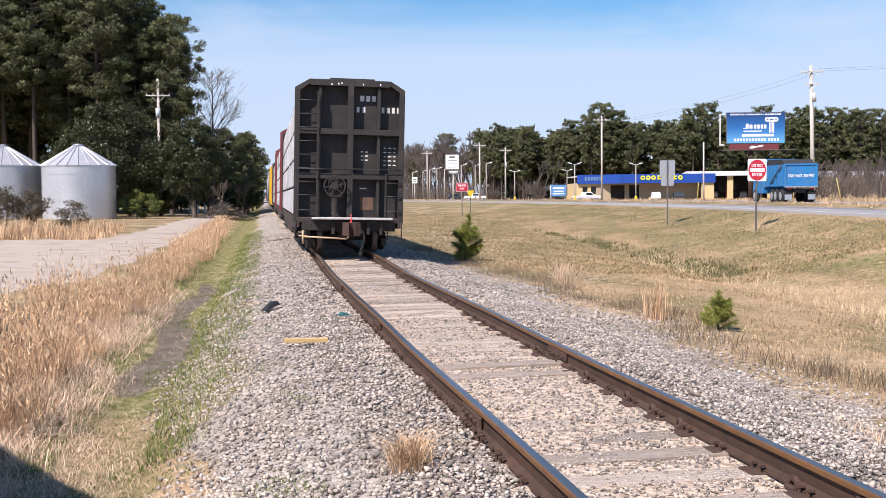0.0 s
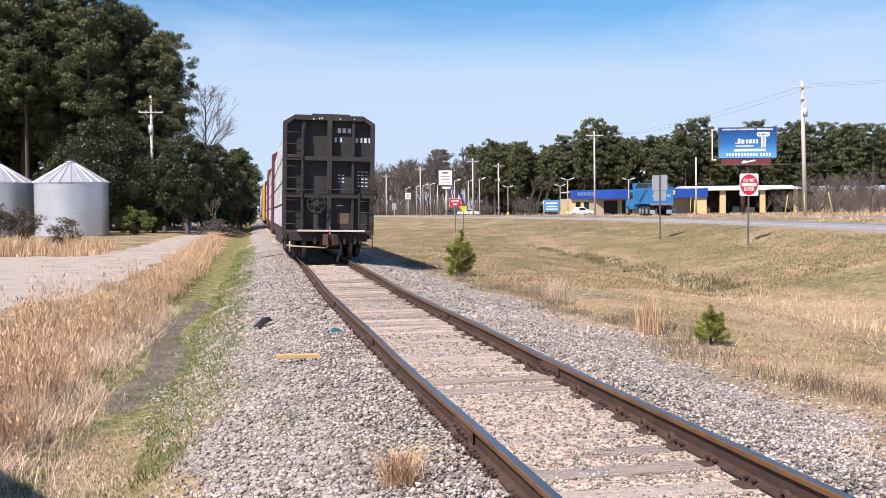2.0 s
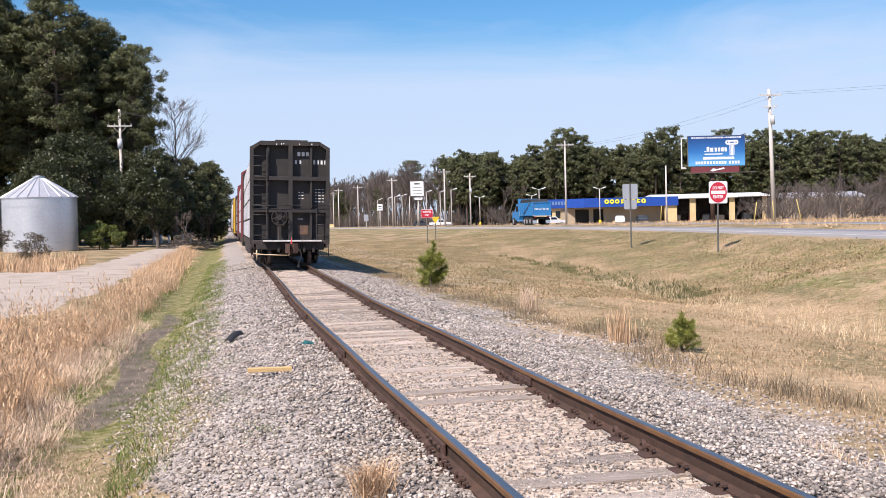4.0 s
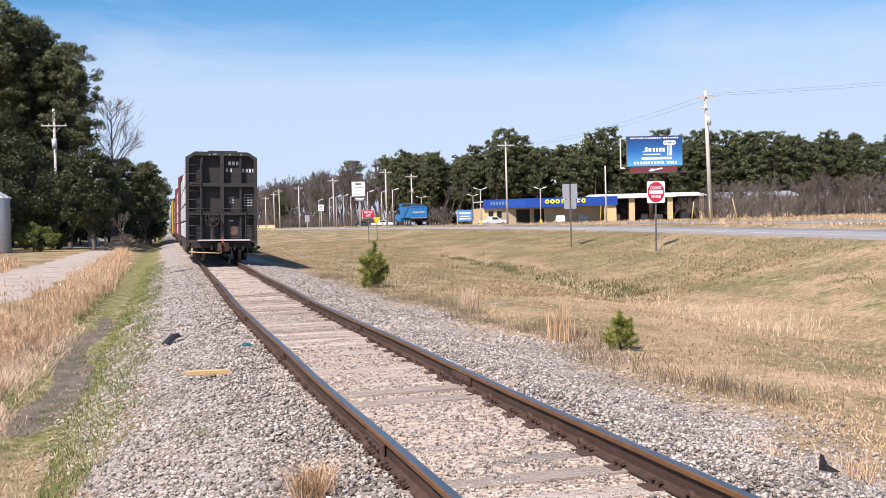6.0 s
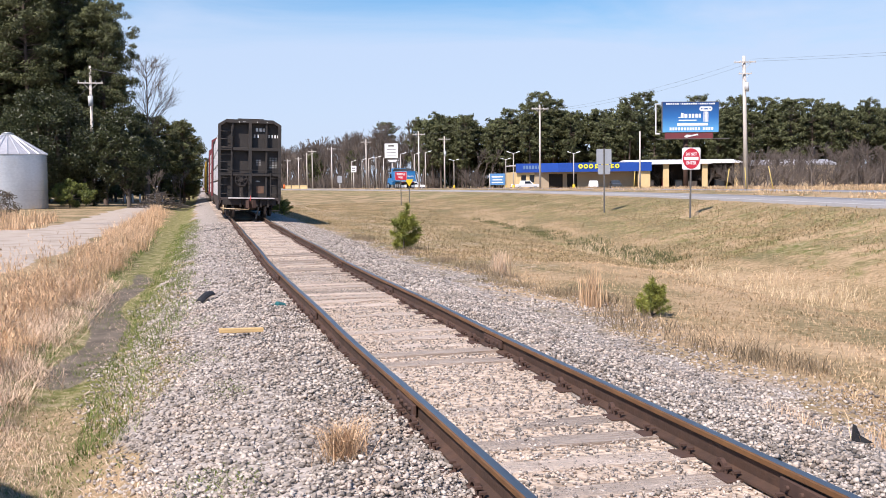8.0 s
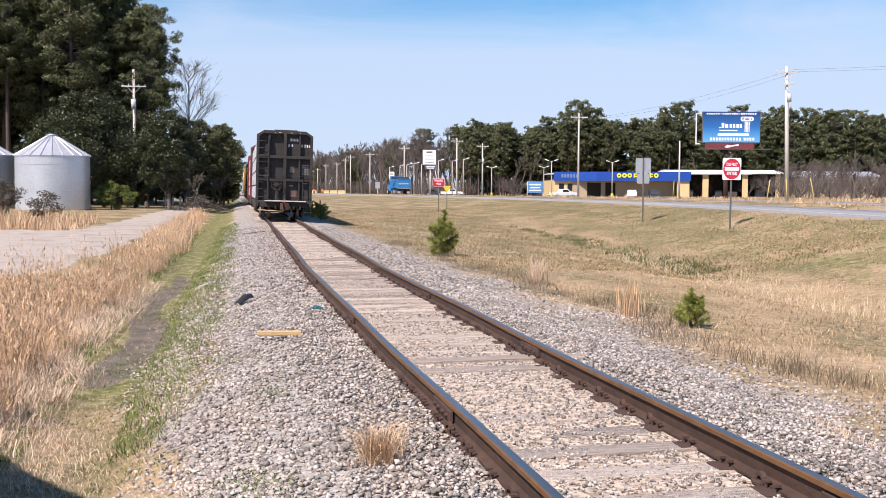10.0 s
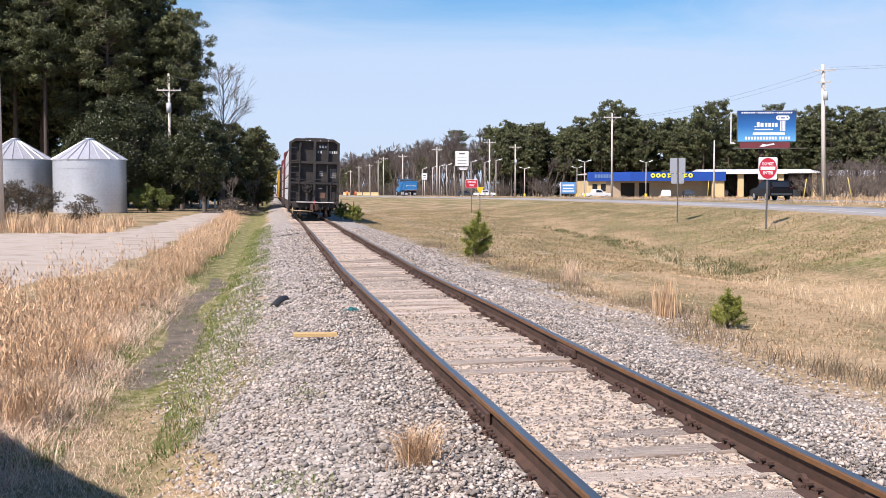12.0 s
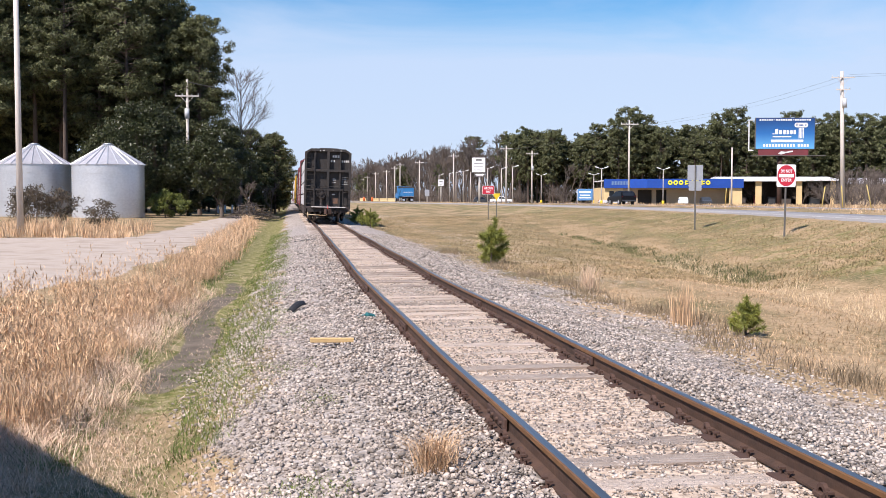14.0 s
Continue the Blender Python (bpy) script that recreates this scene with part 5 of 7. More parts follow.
# ---------------------------------------------------------------- buildings
def tyre_shop():
    yaw = -8.4
    ob = thing("tyre_shop", "low cream tyre shop with a long blue fascia", "shop", pose(66.1, 212.8, spot(80, 205), 0, 0, yaw))
    W, D, H = 28.3, 14.0, 5.45
    lo = 3.7
    # front wall in pieces round its openings
    opens = [(1.1, 2.2, 1.4, 3.0), (2.9, 4.0, 1.4, 3.0), (7.1, 10.1, 0.0, 3.2), (11.0, 13.2, 0.0, 3.2)]
    x = 0.0
    bm = bmesh.new()
    for a, b, z0, z1 in opens:
        box(bm, (x + a) / 2, 0.15, lo / 2, a - x, 0.3, lo)
        if z0 > 0:
            box(bm, (a + b) / 2, 0.15, z0 / 2, b - a, 0.3, z0)
        box(bm, (a + b) / 2, 0.15, (z1 + lo) / 2, b - a, 0.3, lo - z1)
        x = b
    box(bm, (x + 25.6) / 2, 0.15, lo / 2, 25.6 - x, 0.3, lo)
    # cream up to x = 5, beyond it a tan with the shade painted in
    for f in bm.faces:
        f.material_index = 0 if f.calc_center_median().x < 5.0 else 1
    part("front_wall", bm, [M["cream"], M["shade_wall"]], ob)
    bm = bmesh.new()
    box(bm, 26.9, -3.0, lo / 2, 2.6, 0.3, lo)
    part("canopy_pier", bm, M["cream"], ob)
    bm = bmesh.new()
    box(bm, 0.15, D / 2, lo / 2, 0.3, D - 0.6, lo)
    box(bm, W - 0.15, D / 2, lo / 2, 0.3, D - 0.6, lo)
    box(bm, W / 2, D, lo / 2, W, 0.3, lo)
    box(bm, W / 2, D / 2, 0.02, W - 0.6, D - 0.6, 0.04)
    part("side_wall", bm, M["cream"], ob)
    bm = bmesh.new()
    prism(bm, [(0, 0.3), (0, -0.5), (5.0, -0.5), (8.5, -3.4), (W, -3.4), (W, 0.3)], "z", lo, lo + 0.15)
    prism(bm, [(-0.1, -0.45), (-0.1, -0.6), (5.0, -0.6), (8.4, -3.55), (W + 0.1, -3.55), (W + 0.1, -3.4), (8.5, -3.4), (5.05, -0.45)], "z", lo - 0.15, H)
    part("fascia", bm, M["blue_wall"], ob, "deep blue fascia")
    bm = bmesh.new()
    box(bm, W / 2, D / 2, H - 0.3, W, D, 0.2)
    part("roof", bm, M["roof_white"], ob)
    # glass in the windows; the open bays get a sheet coloured as their shade
    for a, b, z0, z1 in opens:
        bm = bmesh.new()
        box(bm, (a + b) / 2, 0.36, (z0 + z1) / 2, b - a, 0.06, z1 - z0)
        part("window" if z0 else "bay_door", bm, M["dark_glass"] if z0 else M["bay_shade"], ob)
    # brand lettering as plain yellow blocks
    x = 12.7
    for k in range(8):
        bm = bmesh.new()
        w = 1.0
        if k == 4:
            prism(bm, [(x - 0.3, 4.0), (x + 0.15, 4.75), (x - 0.1, 4.75), (x + 0.9, 5.35), (x + 0.55, 4.85), (x + 0.8, 4.85)], "y", -3.64, -3.56)
        elif k in (0, 1, 2, 7):
            ring(bm, (x + 0.45, -3.6, 4.68), "y", 0.48, 0.22, 0.08, 12)
        else:
            box(bm, x + 0.3, -3.6, 4.68, 0.26, 0.08, 0.95)
            box(bm, x + 0.55, -3.6, 4.95, 0.6, 0.08, 0.24)
            box(bm, x + 0.55, -3.6, 4.45, 0.6, 0.08, 0.24)
        part("letter_block", bm, M["letter_yellow"], ob)
        x += 1.12
    for k in range(7):
        bm = bmesh.new()
        box(bm, 1.7 + 0.62 * k, -0.62, 4.62, 0.42, 0.05, 0.75)
        part("letter_block", bm, M["letter_blue"], ob)


tyre_shop()


def repair_shed():
    ob = thing("repair_shed", "open-fronted cream repair shed with a white metal roof", "shed", pose(95.3, 219.5, spot(105, 215), 0, 0, -8.4))
    W, D = 25.5, 12.0
    bm = bmesh.new()
    prism(bm, [(-0.6, 5.3), (-0.6, 5.6), (D / 2, 6.3), (D + 0.6, 5.6), (D + 0.6, 5.3)], "x", -0.4, W)
    part("roof", bm, M["roof_white"], ob, "white ribbed metal roof")
    bm = bmesh.new()
    box(bm, 9, -0.66, 5.42, 18.4, 0.1, 0.5)
    part("fascia", bm, M["roof_white"], ob)
    for x, w in ((0.3, 0.8), (8.0, 1.3), (17.0, 1.2), (24.5, 1.0)):
        bm = bmesh.new()
        box(bm, x, 0.2, 2.65, w, 0.4, 5.3)
        part("pier", bm, M["cream"], ob)
    # inner walls take dark brown so the colour supplies the interior's shade
    bm = bmesh.new()
    box(bm, W / 2, D, 2.65, W, 0.3, 5.3)
    box(bm, 0.15, D / 2 + 0.2, 2.65, 0.28, D - 0.6, 5.28)
    box(bm, W - 0.15, D / 2 + 0.2, 2.65, 0.28, D - 0.6, 5.28)
    part("rear_wall", bm, M["steel_brown"], ob, "inner wall coloured dark brown in place of the interior's shade")
    rnd = random.Random(8)
    for k in range(7):
        bm = bmesh.new()
        box(bm, 2 + k * 3.2, 2.5, 0.6 + rnd.uniform(0, .5), rnd.uniform(1, 2.4), 1.2, 1.2 + rnd.uniform(0, 1), 0.1)
        part("stored_crate", bm, M[("car_grey", "tread", "bb_red")[k % 3]], ob)


repair_shed()
ob = thing("farm_shed", "long low metal shed roof behind bare brush", "shed", pose(134, 214, spot(134, 214), 0, 0, -8))
bm = bmesh.new()
prism(bm, [(0, 4.6), (0, 5.0), (5, 6.0), (10, 5.0), (10, 4.6)], "x", -9, 9)
part("roof", bm, M["galv_roof"], ob)
bm = bmesh.new()
box(bm, 0, 5, 2.3, 17.6, 9.6, 4.6)
part("wall", bm, M["shade_wall"], ob)


# ---------------------------------------------------------------- vehicles
def wheel(parent, x, y, r, w, rim="chrome"):
    hub = part("wheel", wheel_mesh(r, w), M["tyre"], parent)
    hub.matrix_basis = pose(x, y, r)
    s = 1 if x > 0 else -1
    bm = bmesh.new()
    ring(bm, (s * (w / 2 + 0.005), 0, 0), "x", r * 0.62, 0.0005, 0.03, 16)
    ring(bm, (s * (w / 2 + 0.02), 0, 0), "x", r * 0.24, 0.0005, 0.05, 10)
    rim_ob = part("rim", bm, M[rim], hub)
    return hub


def wheel_mesh(r, w):
    bm = bmesh.new()
    seg = 20
    prof = [(-w / 2, r * 0.55), (-w / 2, r * 0.93), (-w * 0.36, r), (w * 0.36, r), (w / 2, r * 0.93), (w / 2, r * 0.55)]
    rows = [[bm.verts.new((px, pr * math.cos(k * math.tau / seg), pr * math.sin(k * math.tau / seg))) for px, pr in prof] for k in range(seg)]
    for k in range(seg):
        p, q = rows[k], rows[(k + 1) % seg]
        for j in range(5):
            bm.faces.new((p[j], p[j + 1], q[j + 1], q[j]))
    bmesh.ops.recalc_face_normals(bm, faces=bm.faces)
    return bm


def vehicle(name, label, paint, length, width, side, glass, wheels, r, category="car"):
    """A road vehicle heading along +y, its tail at y = 0. side: outline in y, z; glass: outline of the side windows."""
    ob = thing(name, label, category)
    bm = bmesh.new()
    prism(bm, side, "x", -width / 2, width / 2)
    zmax = max(p[1] for p in side)
    zmin = min(p[1] for p in side)
    for v in bm.verts:                                   # tumblehome
        k = max(0.0, (v.co.z - (zmin + (zmax - zmin) * 0.5)) / (zmax - zmin))
        v.co.x *= 1 - 0.3 * k
    bmesh.ops.bevel(bm, geom=list(bm.edges), offset=0.05, segments=2, affect="EDGES")
    part("body", bm, paint, ob)
    for s in (-1, 1):
        bm = bmesh.new()
        prism(bm, glass, "x", s * (width / 2 - 0.16) - 0.03, s * (width / 2 - 0.16) + 0.10 * 1)
        for v in bm.verts:
            k = max(0.0, (v.co.z - (zmin + (zmax - zmin) * 0.5)) / (zmax - zmin))
            v.co.x = s * (width / 2 + 0.004) * (1 - 0.3 * k) + (0.004 * s if v.co.x * s > width / 2 - 0.1 else -0.04 * s)
        part("side_window", bm, M["dark_glass"], ob)
    for y in wheels:
        for s in (-1, 1):
            wheel(ob, s * (width / 2 - 0.12), y, r, 0.24)
    return ob


def tail_pieces(ob, width, z_lamp, z_glass0, z_glass1, y=0.0, slope=0.0):
    for s in (-1, 1):
        bm = bmesh.new()
        box(bm, s * (width / 2 - 0.14), y - 0.012, z_lamp, 0.16, 0.05, 0.26, 0.01)
        part("tail_lamp", bm, M["lamp_red"], ob, "red tail lamp")
    if z_glass1 > z_glass0:
        bm = bmesh.new()
        prism(bm, [(y - 0.02, z_glass0), (y - 0.02 + slope, z_glass1), (y + 0.03 + slope, z_glass1), (y + 0.03, z_glass0)], "x", -width * 0.36, width * 0.36)
        part("rear_window", bm, M["dark_glass"], ob)
    bm = bmesh.new()
    box(bm, 0, y - 0.03, 0.52, width * 0.92, 0.14, 0.18, 0.03)
    part("bumper", bm, M["car_grey"], ob)
    bm = bmesh.new()
    box(bm, 0, y - 0.015, 0.86, 0.32, 0.02, 0.15)
    part("plate_bar", bm, M["sign_white"], ob)


SUV_SIDE = [(0.0, 0.38), (-0.04, 0.96), (0.10, 1.08), (0.44, 1.56), (0.75, 1.66), (2.3, 1.64), (3.35, 1.10), (4.45, 0.98), (4.72, 0.76), (4.72, 0.38)]
SUV_GLASS = [(0.5, 1.10), (0.78, 1.52), (2.25, 1.54), (3.05, 1.10)]
PICKUP_SIDE = [(0.0, 0.5), (0.0, 1.12), (1.95, 1.12), (2.1, 1.80), (3.5, 1.80), (4.1, 1.16), (5.5, 1.08), (5.7, 0.85), (5.7, 0.5)]
PICKUP_GLASS = [(2.25, 1.2), (2.28, 1.66), (3.4, 1.66), (3.8, 1.2)]
suv = vehicle("suv", "black sport utility vehicle driving along the highway", M["car_black"], 4.72, 1.92, SUV_SIDE, SUV_GLASS, (0.95, 3.75), 0.37)
tail_pieces(suv, 1.92, 0.93, 1.10, 1.52, 0.07, 0.30)
for nm, x, y, yaw, paint, side, glass, wl2, lab in (
        ("pickup_truck", 50.4, 257.6, -98, M["car_white"], PICKUP_SIDE, PICKUP_GLASS, (1.1, 4.6), "white pickup truck parked in the roadside lot"),
        ("pickup_truck", 61.0, 198.6, -80, M["car_white"], PICKUP_SIDE, PICKUP_GLASS, (1.1, 4.6), "white pickup truck parked outside the tyre shop"),
        ("car", 78.6, 200.0, 158, M["car_white"], SUV_SIDE, SUV_GLASS, (0.95, 3.75), "white car parked under the shop canopy"),
        ("car", 82.6, 199.0, 165, M["car_grey"], SUV_SIDE, SUV_GLASS, (0.95, 3.75), "dark car parked under the shop canopy"),
        ("car", 47.0, 262.0, -95, M["car_grey"], SUV_SIDE, SUV_GLASS, (0.95, 3.75), "dark car parked in the roadside lot")):
    ob = vehicle(nm, lab, paint, 5, 1.9, side, glass, wl2, 0.37)
    tail_pieces(ob, 1.9, 0.95, 1.2, 1.2)
    ob.matrix_basis = pose(x, y, spot(x, y), 0, 0, yaw)


def dump_truck():
    ob = thing("dump_truck", "blue dump truck with a black tarp arm driving along the highway", "truck")
    # tail at y = 0, heading +y
    bm = bmesh.new()
    prism(bm, [(0.1, 1.25), (0.0, 2.95), (5.4, 2.95), (5.55, 3.5), (6.2, 3.5), (5.9, 2.3), (5.2, 1.25)], "x", -1.25, 1.25)
    vs = [v for v in bm.verts]
    part("dump_body", bm, M["truck_blue"], ob, "blue steel dump body")
    for k in range(6):
        for s in (-1, 1):
            bm = bmesh.new()
            box(bm, s * 1.28, 0.5 + k * 0.95, 2.1, 0.08, 0.12, 1.6)
            part("side_rib", bm, M["truck_blue"], ob)
    bm = bmesh.new()
    box(bm, 0, -0.05, 2.10, 2.42, 0.12, 1.58, 0.02)
    part("tailgate", bm, M["truck_blue"], ob)
    bm = bmesh.new()
    for z in (1.30, 2.93):
        box(bm, 0, -0.10, z, 2.56, 0.2, 0.12, 0.02)
    for s in (-1, 1):
        box(bm, s * 1.24, -0.10, 2.1, 0.12, 0.16, 1.75, 0.02)
    part("tailgate_frame", bm, M["truck_blue"], ob)
    bm = bmesh.new()
    box(bm, 0, -0.14, 1.22, 2.6, 0.12, 0.12, 0.01)
    part("rear_apron", bm, M["chrome"], ob, "bright metal rear apron")
    text_mesh("wording", "STAY BACK 200 FEET", 0.24, M["sign_white"], ob, pose(0, -0.13, 2.05) @ UPRIGHT, 0.006, width=2.05)
    bm = bmesh.new()
    prism(bm, [(0.3, 2.96), (0.9, 3.35), (4.6, 3.42), (5.4, 2.96)], "x", -1.2, 1.2)
    part("tarp", bm, M["truck_black"], ob, "black load tarp")
    for s in (-1, 1):
        bm = bmesh.new()
        rod(bm, (s * 1.34, 3.6, 1.45), (s * 1.34, 0.6, 2.9), 0.05, seg=6)
        part("tarp_arm", bm, M["tread"], ob)
    bm = bmesh.new()
    box(bm, 0, 4.2, 0.92, 0.9, 8.2, 0.32, 0.02)
    part("chassis", bm, M["iron"], ob)
    bm = bmesh.new()
    prism(bm, [(6.35, 0.7), (6.35, 2.7), (6.6, 2.85), (7.6, 2.8), (8.0, 1.95), (9.3, 1.75), (9.45, 0.7)], "x", -1.1, 1.1)
    bmesh.ops.bevel(bm, geom=list(bm.edges), offset=0.06, segments=2, affect="EDGES")
    part("cab", bm, M["truck_blue"], ob, "blue conventional cab")
    bm = bmesh.new()
    prism(bm, [(6.6, 1.85), (6.65, 2.6), (7.5, 2.55), (7.75, 1.85)], "x", -1.12, 1.12)
    part("cab_window", bm, M["dark_glass"], ob)
    for y, n in ((0.95, 2), (2.3, 2), (3.6, 1), (8.5, 1)):
        for s in (-1, 1):
            wheel(ob, s * 1.05, y, 0.52, 0.5 if n == 2 else 0.32)
    for s in (-1, 1):
        bm = bmesh.new()
        box(bm, s * 0.92, 0.16, 0.55, 0.62, 0.03, 0.72, 0.005)
        part("mud_flap", bm, M["tyre"], ob)
        bm = bmesh.new()
        box(bm, s * 0.92, 0.14, 0.42, 0.58, 0.02, 0.40, 0.005)
        part("flap_plate", bm, M["chrome"], ob, "bright mud-flap plate")
        bm = bmesh.new()
        box(bm, s * 0.9, -0.02, 1.05, 0.3, 0.06, 0.14, 0.01)
        part("tail_lamp", bm, M["lamp_red"], ob)
        bm = bmesh.new()
        rod(bm, (s * 1.0, 6.2, 1.2), (s * 1.0, 6.2, 3.3), 0.08, seg=8)
        part("exhaust_stack", bm, M["chrome"], ob)
    return ob


for k, (x, y, yaw) in enumerate(((21.2, 232, 8), (22.4, 226, 4), (20.6, 246, 10), (18.6, 258, 6))):
    bm = bmesh.new()
    prism(bm, [(-0.30, 0.0), (-0.30, 0.1), (-0.12, 0.35), (-0.08, 0.85), (0.08, 0.85), (0.12, 0.35), (0.30, 0.1), (0.30, 0.0)], "x", -0.8, 0.8)
    tagged(new("road_barrier", mesh_of("road_barrier", bm, M["cream"])), "pale concrete barrier beside the highway", "barrier", group="road barriers").matrix_basis = pose(x, y, 0.8, 0, 0, yaw)
for x, y in ((19.4, 240), (18.4, 252)):
    bm = bmesh.new()
    rod(bm, (0, 0, 0), (0, 0, 0.1), 0.36, 0.34, 12)
    rod(bm, (0, 0, 0.1), (0, 0, 1.05), 0.29, 0.22, 12)
    tagged(new("traffic_barrel", mesh_of("traffic_barrel", bm, M["barrel_orange"])), "orange traffic barrel on the highway median", "barrel", group="traffic barrels").matrix_basis = pose(x, y, 0.8)

truck = dump_truck()
truck.scale = (1, 0.8, 1)


# ---------------------------------------------------------------- lineside scraps
ob = thing("wooden_plank", "short yellow timber plank lying on the ballast", "plank", pose(0.52, 12.45, -0.035, 0, 1.5, 3))
bm = bmesh.new()
box(bm, 0, 0, 0.05, 0.52, 0.09, 0.05, 0.004)
part("board", bm, M["plank"], ob)
bm = bmesh.new()
box(bm, 0.262, 0, 0.05, 0.014, 0.088, 0.048)
part("end_cap", bm, M["rubber"], ob, "dark end of the plank")


def rubber_scrap():
    bm = bmesh.new()
    rows = []
    for k in range(9):
        a = k / 8
        y, z = -0.2 + 0.42 * a, 0.03 + 0.10 * math.sin(a * 2.6)
        rows.append([bm.verts.new((x * (1 - 0.3 * abs(a - 0.5)) + 0.08 * a, y, z + 0.07 * (1 - (x / 0.14) ** 2) + t)) for t in (0.0, 0.035) for x in (-0.14, -0.07, 0.0, 0.07, 0.14)])
    for p, q in zip(rows, rows[1:]):
        for j in range(4):
            bm.faces.new((p[j], p[j + 1], q[j + 1], q[j]))
            bm.faces.new((p[5 + j], q[5 + j], q[6 + j], p[6 + j]))
        bm.faces.new((p[0], q[0], q[5], p[5]))
        bm.faces.new((p[4], p[9], q[9], q[4]))
    for r in (rows[0], rows[-1]):
        bm.faces.new([r[i] for i in (0, 1, 2, 3, 4, 9, 8, 7, 6, 5)])
    bmesh.ops.recalc_face_normals(bm, faces=bm.faces)
    return tagged(new("tyre_scrap", mesh_of("tyre_scrap", bm, M["rubber"])), "curled black tyre tread scrap on the ballast", "scrap")


scrap = rubber_scrap()
scrap.matrix_basis = pose(0.12, 16.8, -0.09, 12, 8, -28)
scrap.scale = (0.46, 0.86, 0.62)
bm = bmesh.new()
rod(bm, (-0.13, 0, 0.02), (0.02, 0.03, 0.05), 0.03, 0.02, 6)
box(bm, 0.06, 0.0, 0.04, 0.16, 0.10, 0.05, 0.012, turn=pose(0, 0, 0, 20, 15, 30))
tagged(new("plastic_scrap", mesh_of("plastic_scrap", bm, M["teal"])), "small dark teal plastic scrap", "scrap").matrix_basis = pose(1.12, 14.9, -0.02)
bm = bmesh.new()
box(bm, 0, 0, 0.05, 0.9, 0.16, 0.09, 0.02)
for v in bm.verts:
    v.co.z += 0.12 * v.co.x
tagged(new("old_tie_piece", mesh_of("old_tie_piece", bm, M["rubber"])), "black broken tie piece on the shoulder", "scrap").matrix_basis = pose(0.72, 43.0, -0.1, 0, 0, 12)
bm = bmesh.new()
prism(bm, [(-0.04, 0.0), (-0.03, 0.13), (0.0, 0.06), (0.04, 0.035), (0.10, 0.0)], "y", -0.03, 0.03)
tagged(new("metal_shard", mesh_of("metal_shard", bm, M["rubber"])), "pointed black metal shard on the ballast", "scrap").matrix_basis = pose(4.66, 6.54, spot(4.66, 6.54, 0.02), 0, 0, -10)

# unseen shed-shaped block, added only to cast the shadow beside the track
ob = thing("trackside_shed", "unseen shed-shaped block added to cast the shadow beside the track", "shed", pose(-3.6, 5.1, spot(-4.5, 6), 0, 0, 33.7))
bm = bmesh.new()
box(bm, -1.6, 0.6, 1.95, 3.0, 5.4, 3.9)
part("wall", bm, M["galv_roof"], ob)
bm = bmesh.new()
prism(bm, [(-3.3, 3.9), (0.0, 3.9), (0.0, 4.02), (-1.6, 4.5), (-3.3, 4.02)], "y", -2.3, 3.5)
part("roof", bm, M["galv"], ob)


# ---------------------------------------------------------------- plants
def rand_dirs(n, rs):
    v = rs.normal(size=(n, 3))
    return v / np.linalg.norm(v, axis=1, keepdims=True)


def leaf_cloud(centres, radii, per, size, rs, flat=0.7, slim=0.28, puff=0.0):
    """Small triangles scattered through clumps, facing out of their clump by puff: verts, faces."""
    c = np.repeat(centres, per, axis=0)
    r = np.repeat(radii, per)
    out = rand_dirs(len(c), rs)
    off = out * (rs.random((len(c), 1)) ** 0.4) * r[:, None]
    off[:, 2] *= flat
    p = c + off
    nrm = rand_dirs(len(c), rs) + puff * out
    d1 = np.cross(nrm, rand_dirs(len(c), rs))
    d1 /= np.linalg.norm(d1, axis=1, keepdims=True) + 1e-9
    d2 = np.cross(d1, nrm)
    d2 /= np.linalg.norm(d2, axis=1, keepdims=True) + 1e-9
    s = (size * rs.uniform(0.6, 1.3, len(c)))[:, None]
    v = np.stack([p - d1 * s * 0.5 - d2 * s * slim, p - d1 * s * 0.5 + d2 * s * slim, p + d1 * s * 0.62], 1).reshape(-1, 3)
    return v, np.arange(len(v)).reshape(-1, 3)


def limb_soup(limbs):
    """limbs: rows of (a, b, ra, rb); three-sided tapered limbs as arrays."""
    vs, fs = [], []
    for a, b, ra, rb in limbs:
        a, b = np.asarray(a, float), np.asarray(b, float)
        d = b - a
        d /= np.linalg.norm(d) + 1e-9
        u = np.cross(d, (0.3, 0.9, 0.2))
        u /= np.linalg.norm(u) + 1e-9
        w = np.cross(d, u)
        k = len(vs)
        n = 5 if ra > 0.08 else 3
        for p, r in ((a, ra), (b, rb)):
            for j in range(n):
                an = j * math.tau / n
                vs.append(p + r * (u * math.cos(an) + w * math.sin(an)))
        for j in range(n):
            fs.append((k + j, k + (j + 1) % n, k + n + (j + 1) % n, k + n + j))
    return np.array(vs), np.array(fs)


def tree_from(name, label, category, limbs, leaf_v, leaf_f, bark, leaf, group):
    tree = thing(name, label, category, group=group)
    v, f = limb_soup(limbs)
    t = new("trunk", soup("trunk", v, f, bark, smooth=True))
    t.parent = tree
    if leaf_v is not None:
        c = new("crown", soup("crown", leaf_v, leaf_f, leaf))
        c.parent = tree
    return tree


